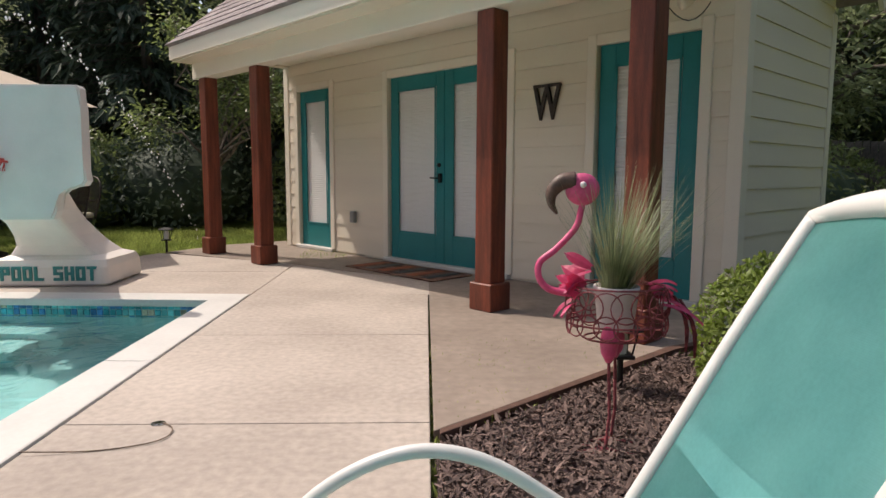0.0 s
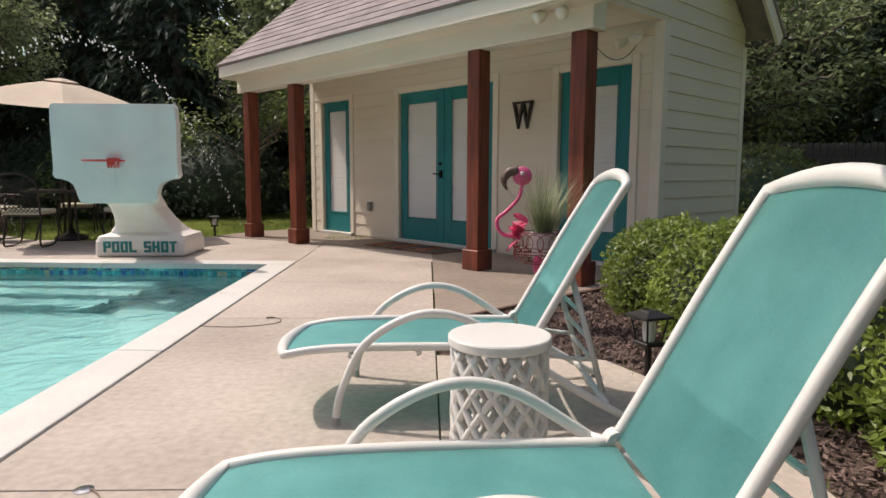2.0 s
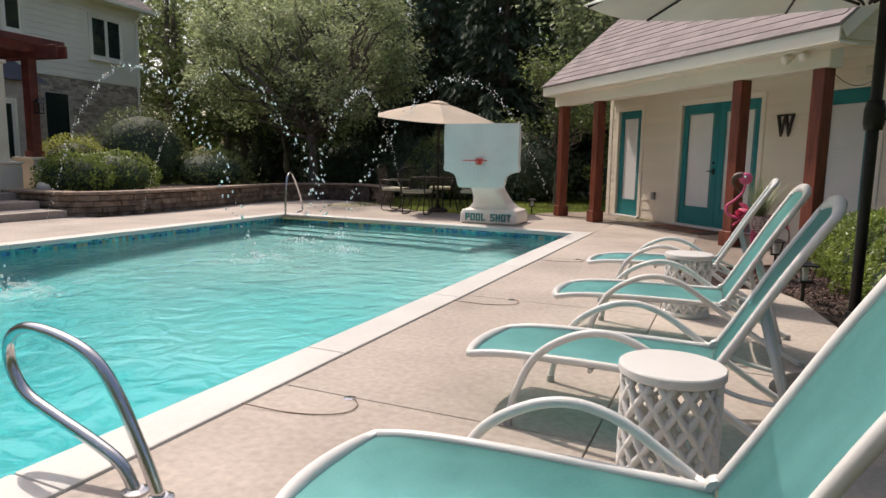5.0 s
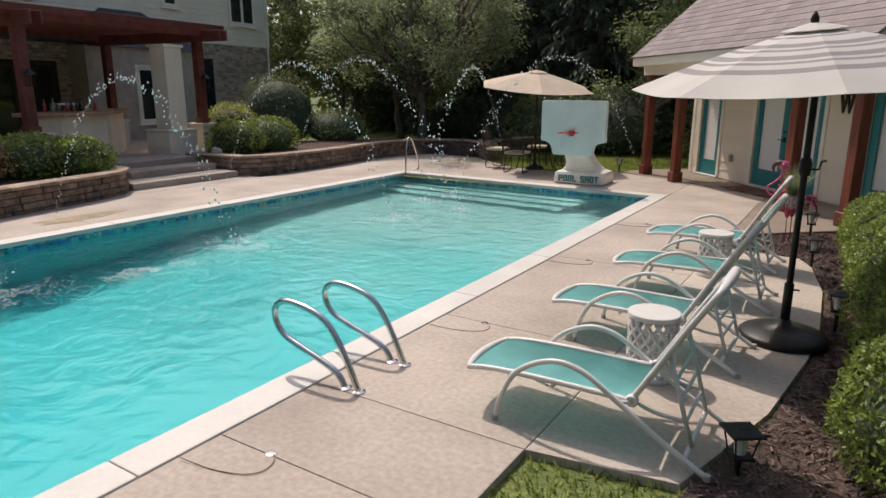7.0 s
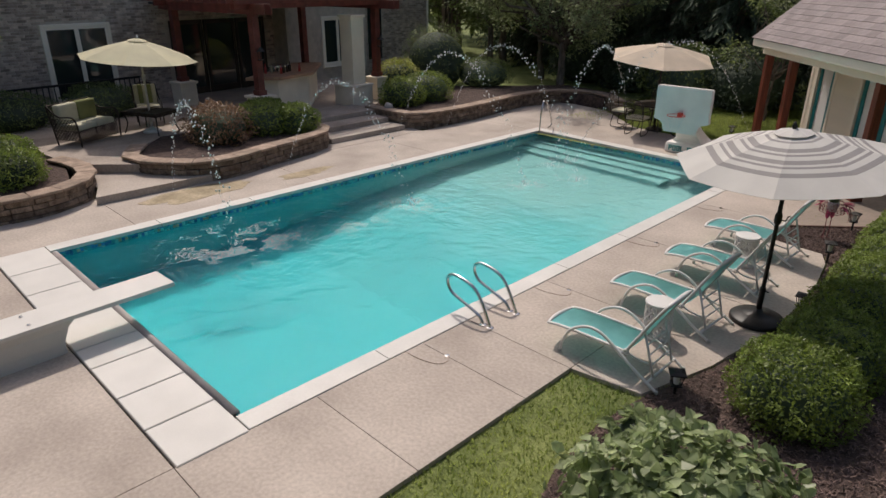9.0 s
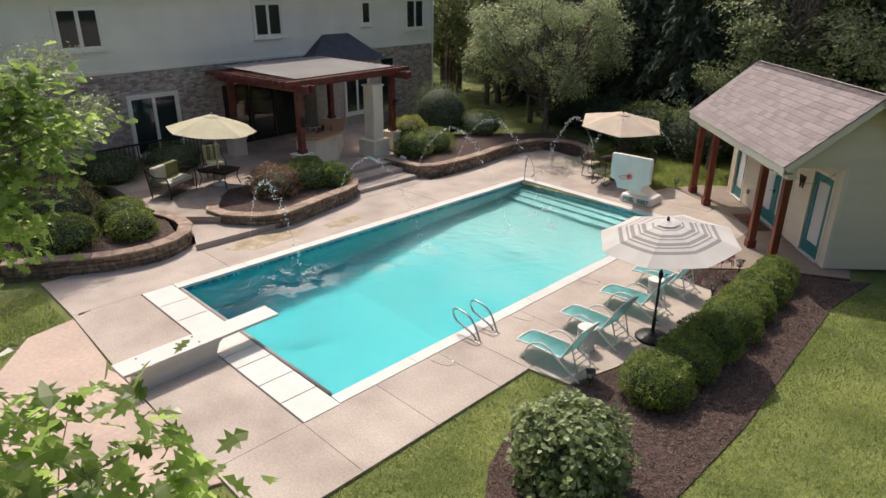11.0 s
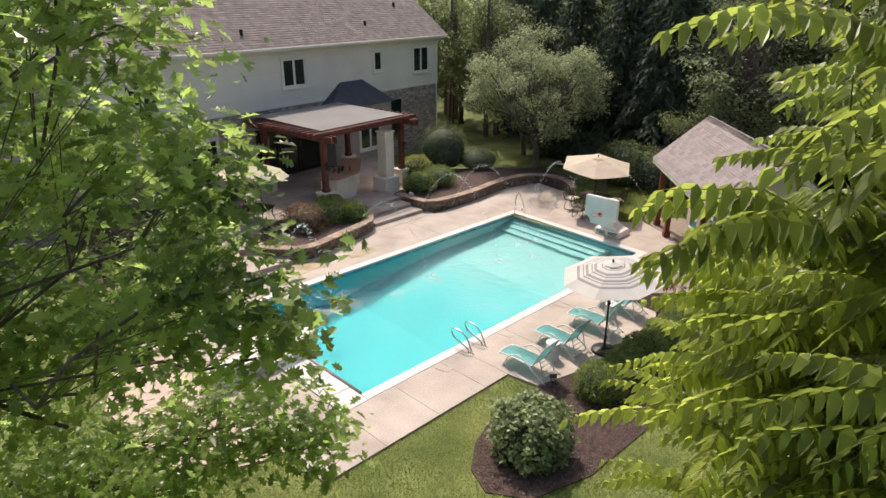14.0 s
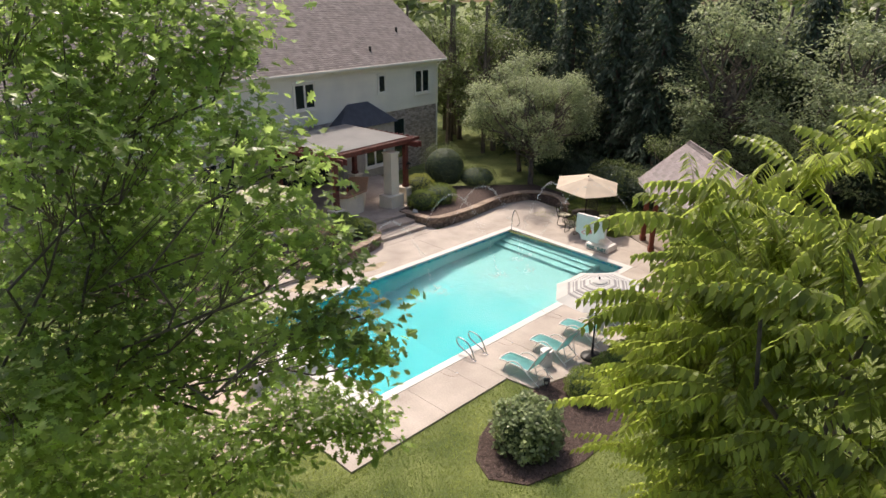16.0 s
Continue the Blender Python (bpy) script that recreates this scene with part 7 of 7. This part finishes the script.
# woods beyond, all round
woods = []
q = random.Random(77)
for i in range(230):
    a = 2 * math.pi * i / 230 + q.uniform(-0.02, 0.02)
    if 0.55 * math.pi < a < 1.28 * math.pi and i % 2:
        continue
    rad = q.uniform(30, 46)
    x, y, h, r = rad * math.cos(a) - 2, rad * math.sin(a), q.uniform(9, 16), q.uniform(2.2, 3.6)
    n = 330
    d = unit(NP.normal(size=(n, 3)))
    P = d * (0.75 + 0.3 * NP.rand(n, 1)) * np.array((r, r, h * 0.48)) + np.array((x, y, h * 0.52))
    woods.append(scatter(OVAL, P, d + NP.normal(size=(n, 3)) * 0.6 + np.array((0, 0, 0.4)), 0.9 * (0.6 + 0.8 * NP.rand(n)), d + NP.normal(size=(n, 3)) * 0.8))
wd = foliage("backdrop", woods, M_WOOD)
tagged(wd, "distant green woods round the garden", "woods", kind="stuff")
trunks = bmesh.new()
for i in range(60):
    a = q.uniform(0.05, 0.95) * math.pi
    rad = q.uniform(24, 34)
    x, y = rad * math.cos(a), rad * math.sin(a)
    tube(trunks, [(x, y, -0.1), (x + q.uniform(-0.4, 0.4), y, 9)], [0.16, 0.08], 5)
tagged(part("far_trunks", trunks, M_BARK), "bare trunks in the distant woods", "woods", kind="stuff")

# fence at the back
fence = thing("garden_fence", "weathered board fence behind the trees", "fence", pose(5.0, 13.2, -0.05, 0, 0, -14), kind="structure")
pl_me = bpy.data.meshes.new("plank")
bm = boxes(((0, 0, 0.05), (0.13, 0.02, 1.75)), bev=0.004)
bm.to_mesh(pl_me)
bm.free()
pl_me.materials.append(M_FENCE)
for i in range(80):
    share("plank", pl_me, fence, Matrix.Translation((i * 0.145, 0, rr.uniform(-0.02, 0.02))))
for z in (0.4, 1.4):
    part("rail", boxes(((0, 0.022, z), (11.6, 0.06, z + 0.09))), M_FENCE, fence)

# mulch chips
def chips(name, size, xy, z, label):
    p = np.column_stack([xy, np.full(len(xy), z) + NP.rand(len(xy)) * 0.018])
    nr = np.array((0, 0, 1.0)) + NP.normal(size=(len(p), 3)) * 0.45
    sh = np.array([(0, 0.07, 0), (0.5, 0.15, 0.05), (1, 0.05, 0), (1, -0.06, 0), (0.4, -0.14, 0.04), (0, -0.08, 0)])
    ob = foliage(name, [scatter(sh, p, nr, size)], M_CHIP)
    return tagged(ob, label, "mulch", kind="stuff")
def inside(px, py, poly):
    c = np.zeros(len(px), bool)
    j = len(poly) - 1
    for i in range(len(poly)):
        xi, yi = poly[i]
        xj, yj = poly[j]
        c ^= ((yi > py) != (yj > py)) & (px < (xj - xi) * (py - yi) / (yj - yi + 1e-12) + xi)
        j = i
    return c
BED = [(0.02, 1.23), (0.92, 1.13), (1.08, 0.78), (1.24, -0.2), (1.28, -1.45), (1.24, -2.1), (1.10, -3.15), (0.94, -3.75), (0.82, -4.2), (0.74, -4.9), (0.82, -5.7), (1.14, -6.65), (1.6, -7.25), (2.2, -7.5), (2.88, -7.1), (3.28, -5.8), (3.33, -3.2), (3.18, -0.5), (3.03, 2.2), (3.25, 4.1), (2.95, 3.9), (1.45, 3.16), (0.03, 1.93)]
px, py = NP.uniform(0, 3.4, 52000), NP.uniform(-7.5, 4.2, 52000)
k = inside(px, py, BED)
px2, py2 = NP.uniform(0, 1.8, 42000), NP.uniform(1.1, 3.4, 42000)
k2 = inside(px2, py2, BED)
chip_size = np.concatenate([0.024 + 0.04 * NP.rand(k.sum()), 0.013 + 0.028 * NP.rand(k2.sum())])
chips("mulch_chips", chip_size, np.concatenate([np.column_stack([px[k], py[k]]), np.column_stack([px2[k2], py2[k2]])]), -0.02, "loose shredded bark chips on the bed")

# lawn blades
def blades(name, n, x0, x1, y0, y1, out, label, h=0.06, z=-0.05):
    x, y = NP.uniform(x0, x1, n), NP.uniform(y0, y1, n)
    keep = np.ones(n, bool)
    for poly in out:
        keep &= ~inside(x, y, poly)
    x, y = x[keep], y[keep]
    n = len(x)
    a = NP.uniform(0, 2 * math.pi, n)
    hh = h * (0.5 + 0.9 * NP.rand(n))
    w = 0.004 + 0.006 * NP.rand(n)
    dx, dy = np.cos(a), np.sin(a)
    lx, ly = NP.normal(size=n) * 0.4 * hh, NP.normal(size=n) * 0.4 * hh
    V = np.empty((n, 3, 3))
    V[:, 0] = np.column_stack([x - dx * w, y - dy * w, np.full(n, z)])
    V[:, 1] = np.column_stack([x + dx * w, y + dy * w, np.full(n, z)])
    V[:, 2] = np.column_stack([x + lx, y + ly, z + hh])
    ob = raw(name, V.reshape(-1, 3).tolist(), np.arange(3 * n).reshape(n, 3).tolist(), M_BLADE)
    return tagged(ob, label, "grass", kind="stuff")
PAD = [(-0.05, -9.55), (-0.05, -4.28), (0.8, -4.18), (1.0, -3.3), (1.3, -1.4), (0.9, 1.2), (0, 1.3), (-12, 1.3), (-12, -9.55)]
WALK = [(-7.7, -9.3), (-5.5, -9.5), (-1.1, -9.5), (-1.5, -10.5), (-2.2, -11.35), (-5.2, -11.7), (-6.5, -11.05), (-7.5, -10.35)]
blades("grass", 150000, 0.0, 8.5, -13.0, 3.5, [BED, PAD], "mown lawn grass beside the mulch bed", 0.05)
blades("grass", 45000, -9.5, 0.2, -13.0, -9.2, [PAD, WALK], "mown lawn grass round the curved walk", 0.05)
DECKN = [(-7.3, 8.5), (-5.9, 7.4), (-4.6, 7.25), (-3.7, 7.3), (-3.4, 8.0), (-2.9, 8.9), (-1.6, 9.8), (-1.6, 6.0), (-7.3, 6.0)]
blades("grass", 60000, -8.2, -1.0, 7.3, 13.5, [DECKN], "sunlit lawn grass behind the pool", 0.07)


# ---- fountain jets: beads of water along their arcs ----
def jet(bx, by, ex, ey, top, seed, n=220):
    t = thing("water_jet", "thin arching jet of water drops over the pool", "water jet", group="water jets")
    rng = random.Random(seed)
    bm = bmesh.new()
    for i in range(n):
        u = (i + rng.random()) / n
        z = 4 * top * u * (1 - u) + WATER * u
        sp = 0.012 + 0.05 * u
        p = Vector((bx + (ex - bx) * u + rng.gauss(0, sp), by + (ey - by) * u + rng.gauss(0, sp), max(z + rng.gauss(0, sp), -0.1)))
        r = rng.uniform(0.0055, 0.0125) * (0.8 + 0.6 * u)
        bmesh.ops.create_icosphere(bm, subdivisions=1, radius=r, matrix=Matrix.Translation(p) @ Matrix.Diagonal((1, 1, rng.uniform(1, 1.8), 1)))
    for i in range(70):
        rr2 = abs(rng.gauss(0, 0.20))
        a = rng.uniform(0, 2 * math.pi)
        p = Vector((ex + rr2 * math.cos(a), ey + rr2 * math.sin(a), WATER + abs(rng.gauss(0, 0.05))))
        bmesh.ops.create_icosphere(bm, subdivisions=1, radius=rng.uniform(0.004, 0.011), matrix=Matrix.Translation(p))
    ob = part("spray", bm, M_DROP, t, smooth=True)
    ob["kind"] = "stuff"
    return t


for i, (bx, by, ex, ey, top) in enumerate(((-9.0, -4.7, -6.0, -5.0, 2.0), (-9.0, -2.1, -5.5, -1.6, 2.1), (-9.8, 1.8, -4.8, 1.0, 2.4), (-9.7, 3.6, -4.2, 2.0, 2.5), (-2.95, 8.1, -5.2, 3.4, 2.6), (-6.4, 7.9, -5.3, 2.6, 2.4))):
    jet(bx, by, ex, ey, top, 90 + i)

# froth where the jets fall
sets = []
for cx, cy, rx, ry, n in ((-6.0, -5.0, 0.75, 0.8, 9000), (-5.4, -3.0, 0.35, 0.5, 1500), (-5.5, -1.5, 0.5, 0.6, 2600), (-4.9, 1.1, 0.4, 0.5, 1800), (-4.3, 2.1, 0.4, 0.4, 1500), (-5.2, 3.0, 0.4, 0.5, 1500)):
    P = np.column_stack([cx + NP.normal(size=n) * rx * 0.6, cy + NP.normal(size=n) * ry * 0.6, np.full(n, WATER + 0.006)])
    lum = np.array([noise.noise(Vector((p[0] * 3.1, p[1] * 3.1, 0.7))) + 0.6 * noise.noise(Vector((p[0] * 8.0, p[1] * 8.0, 2.7))) for p in P])
    P = P[lum > 0.02]
    hexa = np.array([(math.cos(a) * 0.5, math.sin(a) * 0.4, 0) for a in np.linspace(0, 2 * math.pi, 7)[:-1]])
    sets.append(scatter(hexa, P, np.tile((0, 0, 1.0), (len(P), 1)), 0.010 + 0.026 * NP.rand(len(P)) ** 2))
tagged(foliage("froth", sets, M_FOAM), "white froth on the water under the jets", "water froth", kind="stuff")
